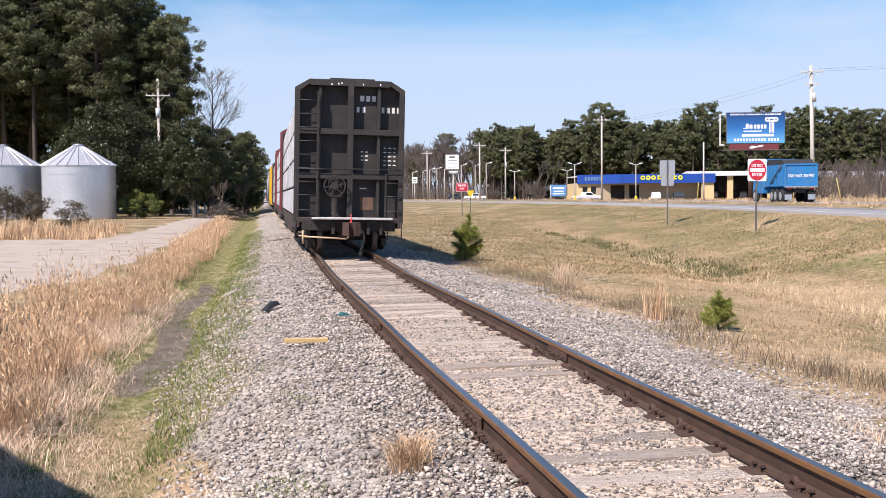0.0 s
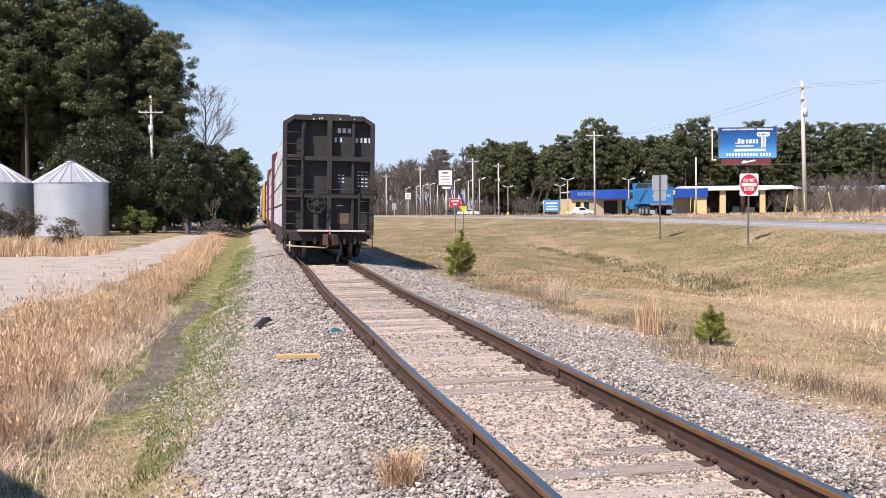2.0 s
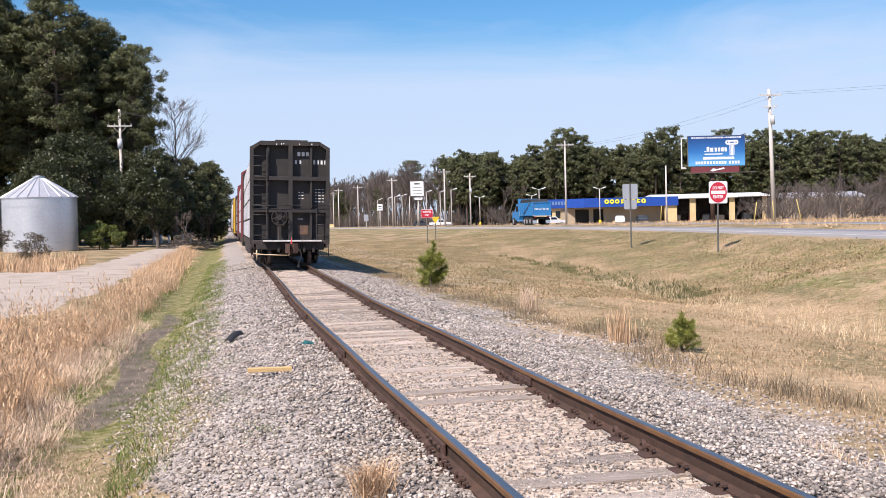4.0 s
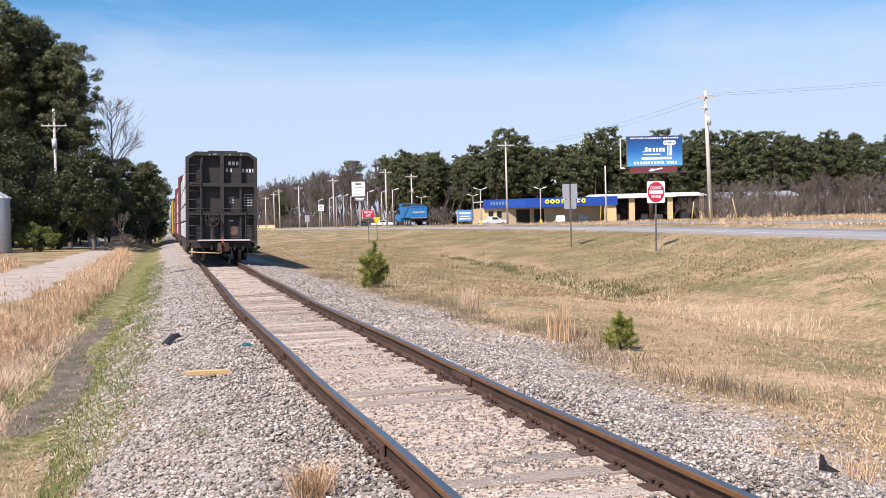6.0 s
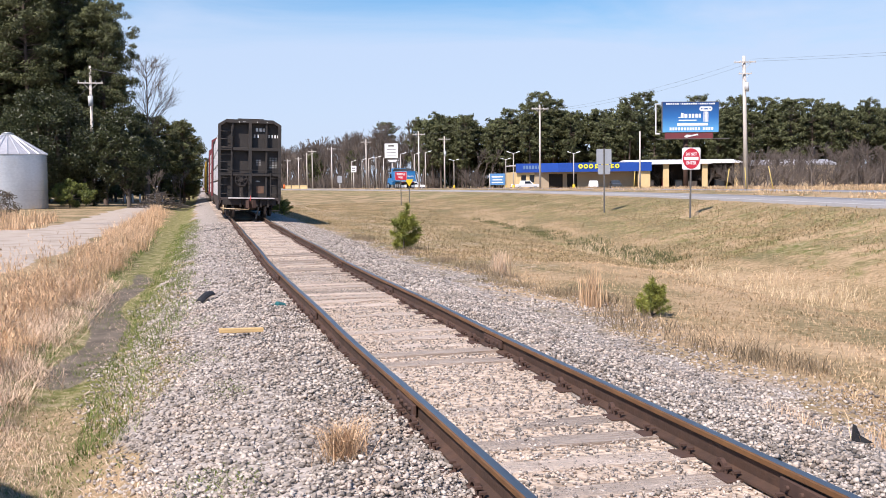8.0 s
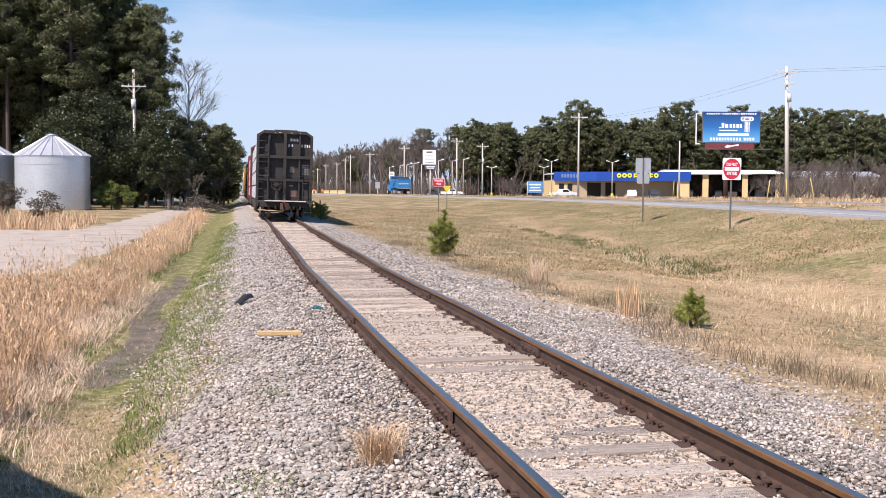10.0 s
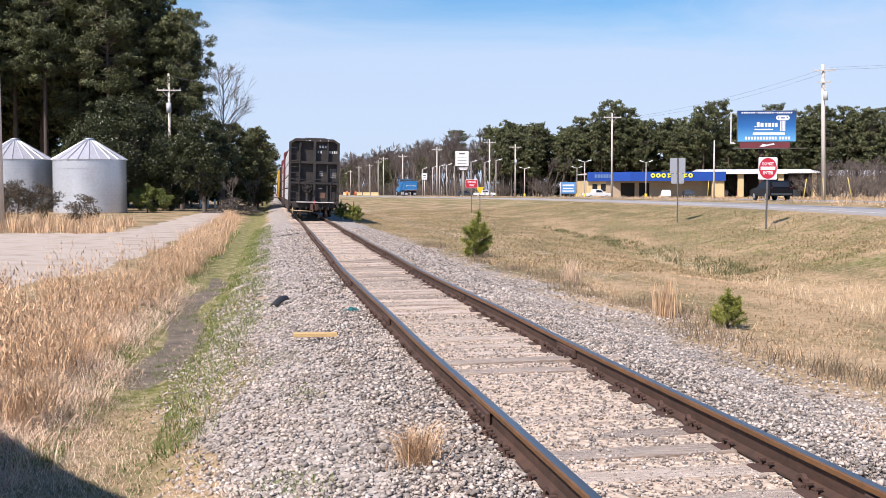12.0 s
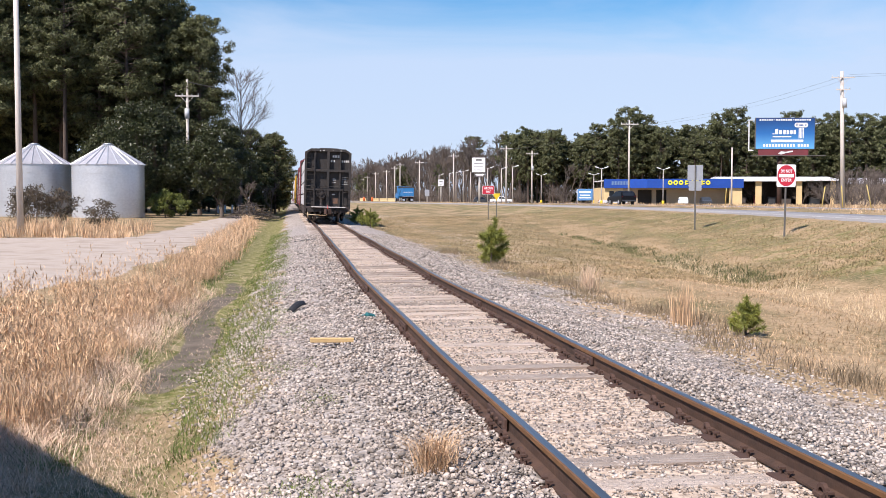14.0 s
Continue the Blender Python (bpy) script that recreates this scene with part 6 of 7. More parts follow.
def pine(seed, h, crown_from, spread, per, size, gap=0.028, leaf="needle", label="tall loblolly pine with a dense dark green crown", group="pine trees"):
    rs = np.random.default_rng(seed)
    limbs, cs, rr = [], [], []
    lean = rs.normal(0, 0.012, 2)
    def at(z):
        return np.array([lean[0] * z, lean[1] * z, z])
    r0 = 0.011 * h + 0.04
    zs = np.linspace(0, h * 0.97, 9)
    for a, b in zip(zs, zs[1:]):
        limbs.append((at(a), at(b), r0 * (1 - a / h) + 0.03, r0 * (1 - b / h) + 0.03))
    z = crown_from * h
    while z < h * 0.985:
        k = (z / h - crown_from) / (1 - crown_from)
        reach = spread * math.sqrt(max(0.03, 1 - ((k - 0.42) / 0.61) ** 2))
        for j in range(rs.integers(3, 6)):
            an = rs.uniform(0, math.tau)
            ln = reach * rs.uniform(0.55, 1.12)
            tip = at(z) + np.array([math.cos(an) * ln, math.sin(an) * ln, ln * rs.uniform(0.0, 0.45)])
            limbs.append((at(z), tip, 0.035 + 0.01 * ln, 0.012))
            for q in (0.62, 1.0):
                cs.append(at(z) * (1 - q) + tip * q + rs.normal(0, 0.22, 3))
                rr.append(spread * rs.uniform(0.13, 0.27))
        z += h * gap * rs.uniform(0.6, 1.3)
    cs.append(at(h * 0.98))
    rr.append(spread * 0.2)
    for j in range(5):                                  # dead stubs under the crown
        zz = rs.uniform(0.4, 1.0) * crown_from * h
        an = rs.uniform(0, math.tau)
        limbs.append((at(zz), at(zz) + np.array([math.cos(an), math.sin(an), 0.1]) * rs.uniform(0.5, 1.6), 0.03, 0.008))
    v, f = leaf_cloud(np.array(cs), np.array(rr), per, size, rs, 0.62, 0.2, 1.3)
    return tree_from("pine_tree", label, "tree", limbs, v, f, M["bark"], M[leaf], group)


def bare_tree(seed, h, spread=0.5, depth=5, label="leafless grey-brown deciduous tree", name="bare_tree", bark="bark_grey", group="bare trees", twig=0.012):
    rs = np.random.default_rng(seed)
    limbs = []
    def grow(p, d, ln, r, lvl):
        q = p + d * ln
        limbs.append((p, q, r, max(twig, r * 0.66)))
        if lvl == 0:
            return
        for k in range(rs.integers(2, 4)):
            nd = d + rand_dirs(1, rs)[0] * spread * rs.uniform(0.6, 1.2) + np.array([0, 0, 0.12])
            nd /= np.linalg.norm(nd)
            grow(p + d * ln * rs.uniform(0.55, 1.0), nd, ln * rs.uniform(0.62, 0.86), max(twig, r * 0.62), lvl - 1)
    grow(np.zeros(3), np.array([rs.normal(0, .05), rs.normal(0, .05), 1.0]), h * 0.26, h * 0.013 + 0.02, depth)
    v, f = limb_soup(limbs)
    return tree_from(name, label, "tree", limbs, None, None, M[bark], None, group)


def leader_tree(seed, h):
    """A slender leafless tree: one straight stem with rising side branches that fork into fine twigs."""
    rs = np.random.default_rng(seed)
    limbs = []
    def grow(p, d, ln, r, lvl):
        limbs.append((p, p + d * ln, r, max(0.007, r * 0.5)))
        for k in range(rs.integers(3, 5) if lvl else 0):
            nd = d + rand_dirs(1, rs)[0] * 0.55 + np.array([0, 0, 0.12])
            grow(p + d * ln * rs.uniform(0.35, 1.0), nd / np.linalg.norm(nd), ln * rs.uniform(0.45, 0.72), max(0.008, r * 0.45), lvl - 1)
    zs = np.linspace(0, h * 0.95, 8)
    for a, b in zip(zs, zs[1:]):
        limbs.append(((0.02 * a, 0, a), (0.02 * b, 0, b), 0.19 * (1 - a / h) + 0.02, 0.19 * (1 - b / h) + 0.02))
    for k in range(26):
        z = h * rs.uniform(0.38, 0.97)
        an = rs.uniform(0, math.tau)
        d = np.array([math.cos(an) * 0.6, math.sin(an) * 0.6, 0.8])
        grow(np.array([0.02 * z, 0, z]), d, h * 0.19 * math.sin(math.pi * min(1, (z / h - 0.22) / 0.8)) + 0.3, 0.045, 3)
    return tree_from("bare_tree", "slender leafless grey tree against the sky", "tree", limbs, None, None, M["bark_grey"], None, "bare trees")


def broadleaf(seed, h, rx, ry, per, size, leaf, label, name="magnolia_tree", clumps=90, low=0.1, group=""):
    rs = np.random.default_rng(seed)
    d = rand_dirs(clumps, rs)
    rad = rs.uniform(0.45, 1.0, clumps) ** 0.5
    zc = (low + 1) / 2 * h
    cs = d * rad[:, None] * np.array([rx, ry, (1 - low) * h / 2]) * 0.9 + np.array([0, 0, zc])
    cs[:, :2] *= np.clip(1.15 - 0.5 * np.maximum(0, (cs[:, 2:3] - zc) / (h - zc)), 0.5, 1.1)
    rr = rs.uniform(0.16, 0.30, clumps) * min(rx, h * 0.6)
    v, f = leaf_cloud(cs, rr, per, size, rs, 0.85, 0.3, 0.6)
    limbs = [((0, 0, 0), (0, 0, h * 0.45), 0.05 * h * 0.45, 0.08)]
    for c in cs[::5]:
        limbs.append(((0, 0, h * rs.uniform(0.1, 0.4)), c, 0.07, 0.015))
    return tree_from(name, label, "tree" if name != "hedge_bush" else "bush", limbs, v, f, M["bark_dark"], M[leaf], group)


def scatter(src, spots, rs, lo=0.9, hi=1.1, fit=None):
    """Put the built things src[i] at spots, as copies after each one's first use; fit(x) scales them along x."""
    used = set()
    for k, (x, y) in enumerate(spots):
        i = int(rs.integers(len(src)))
        s = rs.uniform(lo, hi) * (fit(x) if fit else 1.0)
        m = pose(x, y, spot(x, y, -0.1), 0, 0, rs.uniform(0, 360))
        if i not in used:
            ob = src[i]
            used.add(i)
            ob.matrix_basis = m
        else:
            ob = copy_thing(src[i], m)
        ob.scale = (s * rs.uniform(0.9, 1.1), s * rs.uniform(0.9, 1.1), s)
    for i, ob in enumerate(src):
        if i not in used:
            for o in list(ob.children_recursive) + [ob]:
                bpy.data.objects.remove(o)


rs = np.random.default_rng(11)
# pine stand behind the grain bins
stand = [pine(20 + k, 24.0 + 0.6 * k, (0.42, 0.52, 0.34, 0.47)[k], 3.9, 125, 0.30, 0.0165) for k in range(4)]
stand_far = [pine(30 + k, 24.5, 0.36, 4.2, 34, 0.62, 0.02) for k in range(3)]
spots = [(-9.1, 112.5), (-12.6, 114), (-16.0, 111), (-19.3, 115), (-22.5, 112), (-26.0, 115), (-29.5, 112), (-33.0, 115), (-36.5, 112), (-40, 116), (-44, 113),
         (-10.8, 118), (-14.4, 120), (-17.8, 119), (-21, 121), (-24.6, 120), (-28, 122), (-31.4, 119), (-35, 122), (-39, 121), (-43, 122), (-12.5, 125), (-18, 127), (-23, 128),
         (-30, 129), (-37, 128), (-15, 133), (-26, 135), (-34, 136), (-48, 118), (-47, 127), (-19, 141), (-30, 143), (-40, 140), (-23, 149), (-35, 150), (-45, 148), (-13, 146), (-28, 157), (-40, 158), (-50, 140)]
def edge_height(x):
    """The stand steps down towards the railway."""
    return float(np.interp(x, [-18, -15.5, -12.5, -9.5], [1.0, 0.99, 0.94, 0.86]))


scatter(stand, [p for p in spots if p[1] < 117.5], rs, 0.95, 1.06, edge_height)
scatter(stand_far, [p for p in spots if p[1] >= 117.5], rs, 0.9, 1.03, edge_height)
back = [pine(40 + k, 10.6, 0.08, 2.3, 70, 0.30, 0.045, label="mid-height pine beside the railway line") for k in range(3)]
scatter(back, [(-1.6, 141), (-3.4, 146), (-4.6, 138), (-2.2, 155), (-5.6, 150), (-1.2, 168), (-3.6, 172), (-6.8, 142), (-8.6, 148), (-0.6, 190), (-2.5, 210), (-11, 145), (-13, 128), (-17, 131), (-21, 127), (-25, 131), (-29, 126), (-33, 131), (-37, 126), (-41, 130), (-45, 126), (-50, 130), (-9.5, 131), (-15, 138), (-23, 138), (-31, 139)] + [(-16 - 3.6 * k, 150 + 9 * (k % 2)) for k in range(13)] + [(-20 - 5.2 * k, 120 + 3 * (k % 3)) for k in range(8)], rs, 0.85, 1.05)
scatter([leader_tree(64, 15.6)], [(-5.3, 122.3)], rs, 1.0, 1.0)
scatter([bare_tree(62, 6.5, 0.7, 5), bare_tree(63, 5.5, 0.7, 5)], [(-3.8, 112), (-5.5, 118), (-7.5, 114), (-28, 88), (-31, 92), (-1.8, 120), (-26, 104)], rs, 0.9, 1.1)
broadleaf(71, 9.6, 3.0, 2.8, 260, 0.19, "leaf_dark", "glossy dark evergreen magnolia tree beside the drive", clumps=95, low=0.14).matrix_basis = pose(-6.0, 99.0, spot(-6, 99))
broadleaf(72, 11.3, 5.0, 3.6, 260, 0.20, "leaf_dark", "broad dark evergreen tree behind the grain bins", clumps=150, low=0.06).matrix_basis = pose(-13.8, 103.5, spot(-13, 103))
broadleaf(75, 6.2, 2.3, 2.0, 220, 0.19, "leaf_dark", "dark evergreen shrub tree hiding the foot of the pole", clumps=70, low=0.02).matrix_basis = pose(-9.5, 104.0, spot(-9.5, 104))
broadleaf(73, 6.4, 3.0, 3.0, 200, 0.20, "leaf_dark", "dark evergreen tree at the edge of the pines", clumps=90, low=0.06).matrix_basis = pose(-19.0, 105.5, spot(-19, 105))
broadleaf(74, 2.4, 2.1, 1.5, 220, 0.12, "leaf_bush", "clipped yellow-green hedge bush by the drive", "hedge_bush", 45, 0.0).matrix_basis = pose(-10.6, 94.6, spot(-10.6, 94.6))


def brush_pile(x, y):
    r = np.random.default_rng(5)
    limbs = []
    for k in range(240):
        c = np.array([r.normal(0, 1.3), r.normal(0, 0.8), 0])
        top = max(0.1, 1.5 * math.exp(-(c[0] / 1.6) ** 2)) * r.uniform(0.1, 1.0)
        d = rand_dirs(1, r)[0] * np.array([1, 1, 0.35])
        ln = r.uniform(0.6, 2.0)
        limbs.append((c + [0, 0, top] - d * ln / 2, c + [0, 0, top] + d * ln / 2, r.uniform(0.015, 0.05), 0.01))
    v, f = limb_soup(limbs)
    v[:, 2] = np.maximum(v[:, 2], -0.05)
    tagged(new("brush_pile", soup("brush_pile", v, f, M["bark_dark"])), "heap of cut brown branches beside the track", "brush pile", kind="stuff").matrix_basis = pose(x, y, spot(x, y))


brush_pile(-3.3, 97)
# small gravestone-like white posts past the drive
for k in range(6):
    bm = bmesh.new()
    box(bm, 0, 0, 0.45, 0.22, 0.12, 1.1, 0.03)
    tagged(new("fence_post", mesh_of("fence_post", bm, M["sign_white"])), "low white fence post under the trees", "fence post", group="white fence posts").matrix_basis = pose(-8.2 + 0.85 * k, 128, spot(-6, 128))

# tree belt beyond the highway
belt = [(33.7, 561.9), (44.3, 428.7), (51.0, 346.7), (56.8, 305.3), (64.0, 284.0), (73.8, 272.4), (102.0, 263.2), (129.0, 254.1), (147.6, 241.1), (185, 228)]
pines = [pine(80 + k, 19.6 + 1.6 * (k % 3), 0.36 + 0.07 * (k % 3), 3.7, 26, 0.62, 0.026, label="pine in the tree belt beyond the highway") for k in range(4)]
bares = [bare_tree(90 + k, 17 + k, 0.46, 6, twig=0.036, label="leafless tree in the belt beyond the highway") for k in range(3)]


def thicket(seed):
    """Many leafless stems that rise from one patch of ground."""
    r = np.random.default_rng(seed)
    limbs = []
    def grow(p, d, ln, rad, lvl):
        q = p + d * ln
        limbs.append((p, q, rad, rad * 0.6))
        for k in range(3 if lvl else 0):
            nd = d + rand_dirs(1, r)[0] * 0.65 + np.array([0, 0, 0.1])
            grow(p + d * ln * r.uniform(0.4, 1), nd / np.linalg.norm(nd), ln * r.uniform(0.5, 0.85), rad * 0.6, lvl - 1)
    for k in range(6):
        d = np.array([r.normal(0, 0.75), r.normal(0, 0.75), 1.0])
        grow(np.array([r.normal(0, 0.15), r.normal(0, 0.15), -0.1]), d / np.linalg.norm(d), r.uniform(1.8, 3.0), 0.06, 3)
    return tree_from("bare_shrub", "tangled leafless brown shrub at the edge of the wood", "bush", limbs, None, None, M["bark_grey"], None, "bare shrubs")


shrubs = [thicket(95 + k) for k in range(4)]
bx, by = np.array(belt).T
cum = np.concatenate([[0], np.cumsum(np.hypot(np.diff(bx), np.diff(by)))])
p_sp, b_sp, s_sp = [], [], []
for s in np.arange(0, cum[-1], 3.0):
    x, y = np.interp(s, cum, bx), np.interp(s, cum, by)
    east = x > 63
    for row in range(2):
        q = (x + rs.uniform(-2, 2) + (0.25 if east else 0.9) * row * 5, y + row * 5.5 * (1 if east else 0.4) + rs.uniform(-2, 2))
        u = rs.random()
        if u < (0.70 if east else 0.0):
            p_sp.append(q)
        elif u < (0.80 if east else 0.70):
            b_sp.append(q)
    for k in range(1):
        s_sp.append((x - 1 + rs.uniform(-4, 5), y - 4 + rs.uniform(-4, 6)))
for k in range(46):
    s_sp.append((rs.uniform(100, 165), rs.uniform(178, 226)))
for k in range(14):
    s_sp.append((rs.uniform(84, 120), rs.uniform(168, 182)))
for k in range(26):
    s_sp.append((rs.uniform(108, 158), rs.uniform(186, 203)))
for k in range(30):
    s_sp.append((rs.uniform(118, 180), rs.uniform(205, 236)))
p_sp += [(64.4, 286), (67.5, 290), (58.9, 330), (71, 283)]
scatter(pines, [q for q in p_sp if q[0] < 84], rs, 0.78, 0.95)
scatter([pine(280 + k, 20.0 + 1.8 * k, 0.34 + 0.07 * k, 3.7, 26, 0.62, 0.026, label="tall pine in the tree belt beyond the highway") for k in range(3)], [q for q in p_sp if q[0] >= 84], rs, 0.86, 1.10)
small = [pine(86 + k, 14.5, 0.2, 3.6, 30, 0.6, 0.045, label="small pine among the leafless trees") for k in range(2)]
scatter(small, [(43.6, 400), (45.2, 402), (39.0, 500), (36.0, 520), (41.5, 520), (33.0, 560), (30.0, 600), (52.0, 350)], rs, 0.85, 1.1)
rear = [pine(180 + k, 19.5, 0.25, 4.6, 14, 1.0, 0.034, label="pine deep in the belt beyond the highway") for k in range(3)]
r_sp = []
for s in np.arange(cum[4] - 5, cum[-1], 3.4):
    x, y = np.interp(s, cum, bx), np.interp(s, cum, by)
    r_sp.append((x + 4 + rs.uniform(-2, 2), y + 13 + rs.uniform(-3, 5)))
for s in np.arange(0, cum[4], 5.0):
    x, y = np.interp(s, cum, bx), np.interp(s, cum, by)
    b_sp += [(x + rs.uniform(0, 14), y + rs.uniform(-3, 10)), (x + rs.uniform(6, 24), y + rs.uniform(0, 14))]
    s_sp.append((x + rs.uniform(0, 8), y + rs.uniform(-3, 3)))
scatter(rear, r_sp, rs, 0.85, 1.08)
low = [pine(190 + k, 10.0, 0.02, 4.4, 14, 0.9, 0.06, label="low dark pine at the back of the leafless wood") for k in range(2)]
scatter(low, [(np.interp(s, cum, bx) + 16 + rs.uniform(-3, 6), np.interp(s, cum, by) + 12 + rs.uniform(-3, 6)) for s in np.arange(cum[3], cum[-1], 5.5)], rs, 0.8, 1.15)
scatter(bares, [q for q in b_sp if q[0] > 63], rs, 0.7, 1.05)
bares_west = [bare_tree(190 + k, 19 + k, 0.42, 6, twig=0.04, label="leafless tree of the wood along the highway") for k in range(3)]
scatter(bares_west, [q for q in b_sp if q[0] <= 63], rs, 0.85, 1.25)
scrub = [bare_tree(195 + k, 10 + k, 0.6, 6, twig=0.026, label="leafless scrub tree beside the shed") for k in range(3)]
scatter(scrub, [(rs.uniform(0.56, 0.86) * y, y) for y in rs.uniform(170, 206, 50)], rs, 0.75, 1.15)
s_sp = [q for q in s_sp if q[1] > 210 or q[0] > 0.55 * q[1]]
scatter(shrubs, s_sp, rs, 0.8, 1.45)


def young_pine(seed, h, w, label, long=0.14):
    r = np.random.default_rng(seed)
    limbs, vs, fs = [((0, 0, 0), (0, 0, h * 0.9), 0.03, 0.01)], [], []
    tips = [((0, 0, h * 0.55), (0, 0, h))]
    for k in range(26):
        an, z = r.uniform(0, math.tau), h * r.uniform(0.04, 0.72)
        ln = w * r.uniform(0.4, 1.0) * (1.1 - 0.75 * z / h)
        tips.append(((0, 0, z), (math.cos(an) * ln, math.sin(an) * ln, z + ln * r.uniform(0.35, 0.9))))
    n = 0
    for a, b in tips:
        a, b = np.array(a), np.array(b)
        limbs.append((a, b, 0.014, 0.006))
        d = (b - a) / np.linalg.norm(b - a)
        for j in range(300):
            t = r.uniform(0.2, 1.03)
            p = a + (b - a) * t
            nd = d * r.uniform(0.2, 0.8) + rand_dirs(1, r)[0]
            nd /= np.linalg.norm(nd)
            side = np.cross(nd, rand_dirs(1, r)[0]) * 0.06 * long
            q = p + nd * r.uniform(0.5, 1.0) * long
            vs += [p - side, p + side, q]
            fs.append((n, n + 1, n + 2))
            n += 3
    return tree_from("young_pine", label, "sapling", limbs, np.array(vs), np.array(fs), M["bark_dark"], M["needle_young"], "young pines")


young_pine(1, 0.62, 0.34, "small bright green pine sapling in dry grass", 0.11).matrix_basis = pose(7.06, 15.3, spot(7.06, 15.3, -0.03))
t2 = young_pine(2, 1.45, 0.56, "bushy green pine sapling at the edge of the ballast", 0.24)
t2.matrix_basis = pose(6.28, 32.0, spot(6.28, 32, -0.05), 0, 6, 0)
for k, (x, y, h) in enumerate(((4.9, 62, 1.2), (5.1, 64.5, 0.9), (4.7, 70, 1.3), (4.9, 74, 1.1), (4.8, 67, 0.8))):
    young_pine(5 + k, h, 0.7, "low green shrub along the line").matrix_basis = pose(x, y, spot(x, y, -0.05))


# ---------------------------------------------------------------- grass
def blades(x, y, h, w, bend, rs, base=None, tilt=0.25):
    """Two-part bent blades at the given places: verts, faces (triangles)."""
    n = len(x)
    z = ground_z(x, y) - 0.02 if base is None else base
    an, ln = rs.uniform(0, math.tau, n), rs.uniform(0, math.tau, n)
    sx, sy = np.cos(an) * w / 2, np.sin(an) * w / 2
    b = bend * h * rs.uniform(0.3, 1.6, n)
    dx, dy = np.cos(ln) * b, np.sin(ln) * b
    p = np.stack([np.stack([x - sx, y - sy, z], 1), np.stack([x + sx, y + sy, z], 1),
                  np.stack([x + dx * 0.35 + sx * 0.8, y + dy * 0.35 + sy * 0.8, z + h * 0.58], 1),
                  np.stack([x + dx * 0.35 - sx * 0.8, y + dy * 0.35 - sy * 0.8, z + h * 0.58], 1),
                  np.stack([x + dx, y + dy, z + h * np.maximum(0.3, 1 - 0.35 * bend)], 1)], 1).reshape(-1, 3)
    k = 5 * np.arange(n)[:, None]
    f = np.concatenate([k + [[0, 1, 2]], k + [[0, 2, 3]], k + [[3, 2, 4]]], 0)
    return p, f


def grass(name, label, mat, x, y, h, w, bend, rs):
    v, f = blades(x, y, h, w, bend, rs)
    return tagged(new(name, soup(name, v, f, mat)), label, "grass", kind="stuff")


def tall(n, per, lo, hi, rs):
    """Blade heights that share their clump's vigour."""
    return np.repeat(0.25 + 0.75 * rs.random(n // per) ** 1.6, per) * rs.uniform(lo, hi, n)


def clumped(n_clump, per, xr, yr, sd, rs, keep=None):
    cx, cy = rs.uniform(*xr, n_clump), yr[0] + (yr[1] - yr[0]) * rs.random(n_clump) ** 1.5
    if keep is not None:
        ok = keep(cx, cy)
        cx, cy = cx[ok], cy[ok]
    x = np.repeat(cx, per) + rs.normal(0, sd, len(cx) * per)
    y = np.repeat(cy, per) + rs.normal(0, sd, len(cy) * per)
    return x, y


g = np.random.default_rng(21)


def sedge_zone(x, y):
    d = np.interp(y, [4, 12, 16, 20, 26, 33, 45, 110], [-4.4, -4.4, -4.0, -3.4, -3.1, -3.0, -3.2, -3.6])
    e = np.interp(y, [4, 9, 12, 16, 20, 27, 40, 60, 110], [-2.4, -2.2, -2.15, -2.2, -2.1, -2.0, -1.9, -2.1, -2.7])
    return (x > d) & (x < e)


def plumes(x, y, h, bend, rs, mat, label, count=9, size=0.035):
    """Feathery seed heads along the upper part of leaning stems, with the stems."""
    n = len(x)
    z = ground_z(x, y)
    an = rs.uniform(0, math.tau, n)
    b = bend * h * rs.uniform(0.2, 1.4, n)
    foot, tip = np.stack([x, y, z], 1), np.stack([x + np.cos(an) * b, y + np.sin(an) * b, z + h], 1)
    t = rs.uniform(0.55, 1.0, (n, count))
    p = (foot[:, None] * (1 - t[..., None]) + tip[:, None] * t[..., None]).reshape(-1, 3) + rs.normal(0, 0.008, (n * count, 3))
    d = rand_dirs(n * count, rs) * 0.8 + [0, 0, 0.9]
    w = np.cross(d, rand_dirs(n * count, rs)) * 0.13
    s = (size * rs.uniform(0.5, 1.4, n * count))[:, None]
    v = np.stack([p - w * s, p + w * s, p + d * s], 1).reshape(-1, 3)
    side = np.stack([np.cos(an + 1.57), np.sin(an + 1.57), 0 * an], 1) * size * 0.07
    v2 = np.stack([foot - side, foot + side, tip], 1).reshape(-1, 3)
    v = np.concatenate([v, v2])
    return tagged(new("broomsedge", soup("broomsedge", v, np.arange(len(v)).reshape(-1, 3), mat)), label, "grass", kind="stuff")


x, y = clumped(520, 85, (-5, -1.9), (9.5, 40), 0.12, g, sedge_zone)
grass("broomsedge", "tall tan broomsedge standing along the ditch", M["straw"], x, y, tall(len(x), 85, 0.25, 0.9, g), g.uniform(0.003, 0.0065, len(x)), 0.55, g)
x, y = clumped(300, 36, (-5, -1.9), (9.5, 42), 0.11, g, sedge_zone)
plumes(x, y, tall(len(x), 36, 0.6, 1.15, g), 0.3, g, M["straw"], "feathery seed heads of the broomsedge", 12, 0.045)
x, y = clumped(520, 50, (-4.0, -1.9), (36, 90), 0.16, g, sedge_zone)
grass("broomsedge", "tall tan broomsedge along the drive", M["straw"], x, y, tall(len(x), 50, 0.3, 0.95, g), g.uniform(0.008, 0.02, len(x)), 0.4, g)
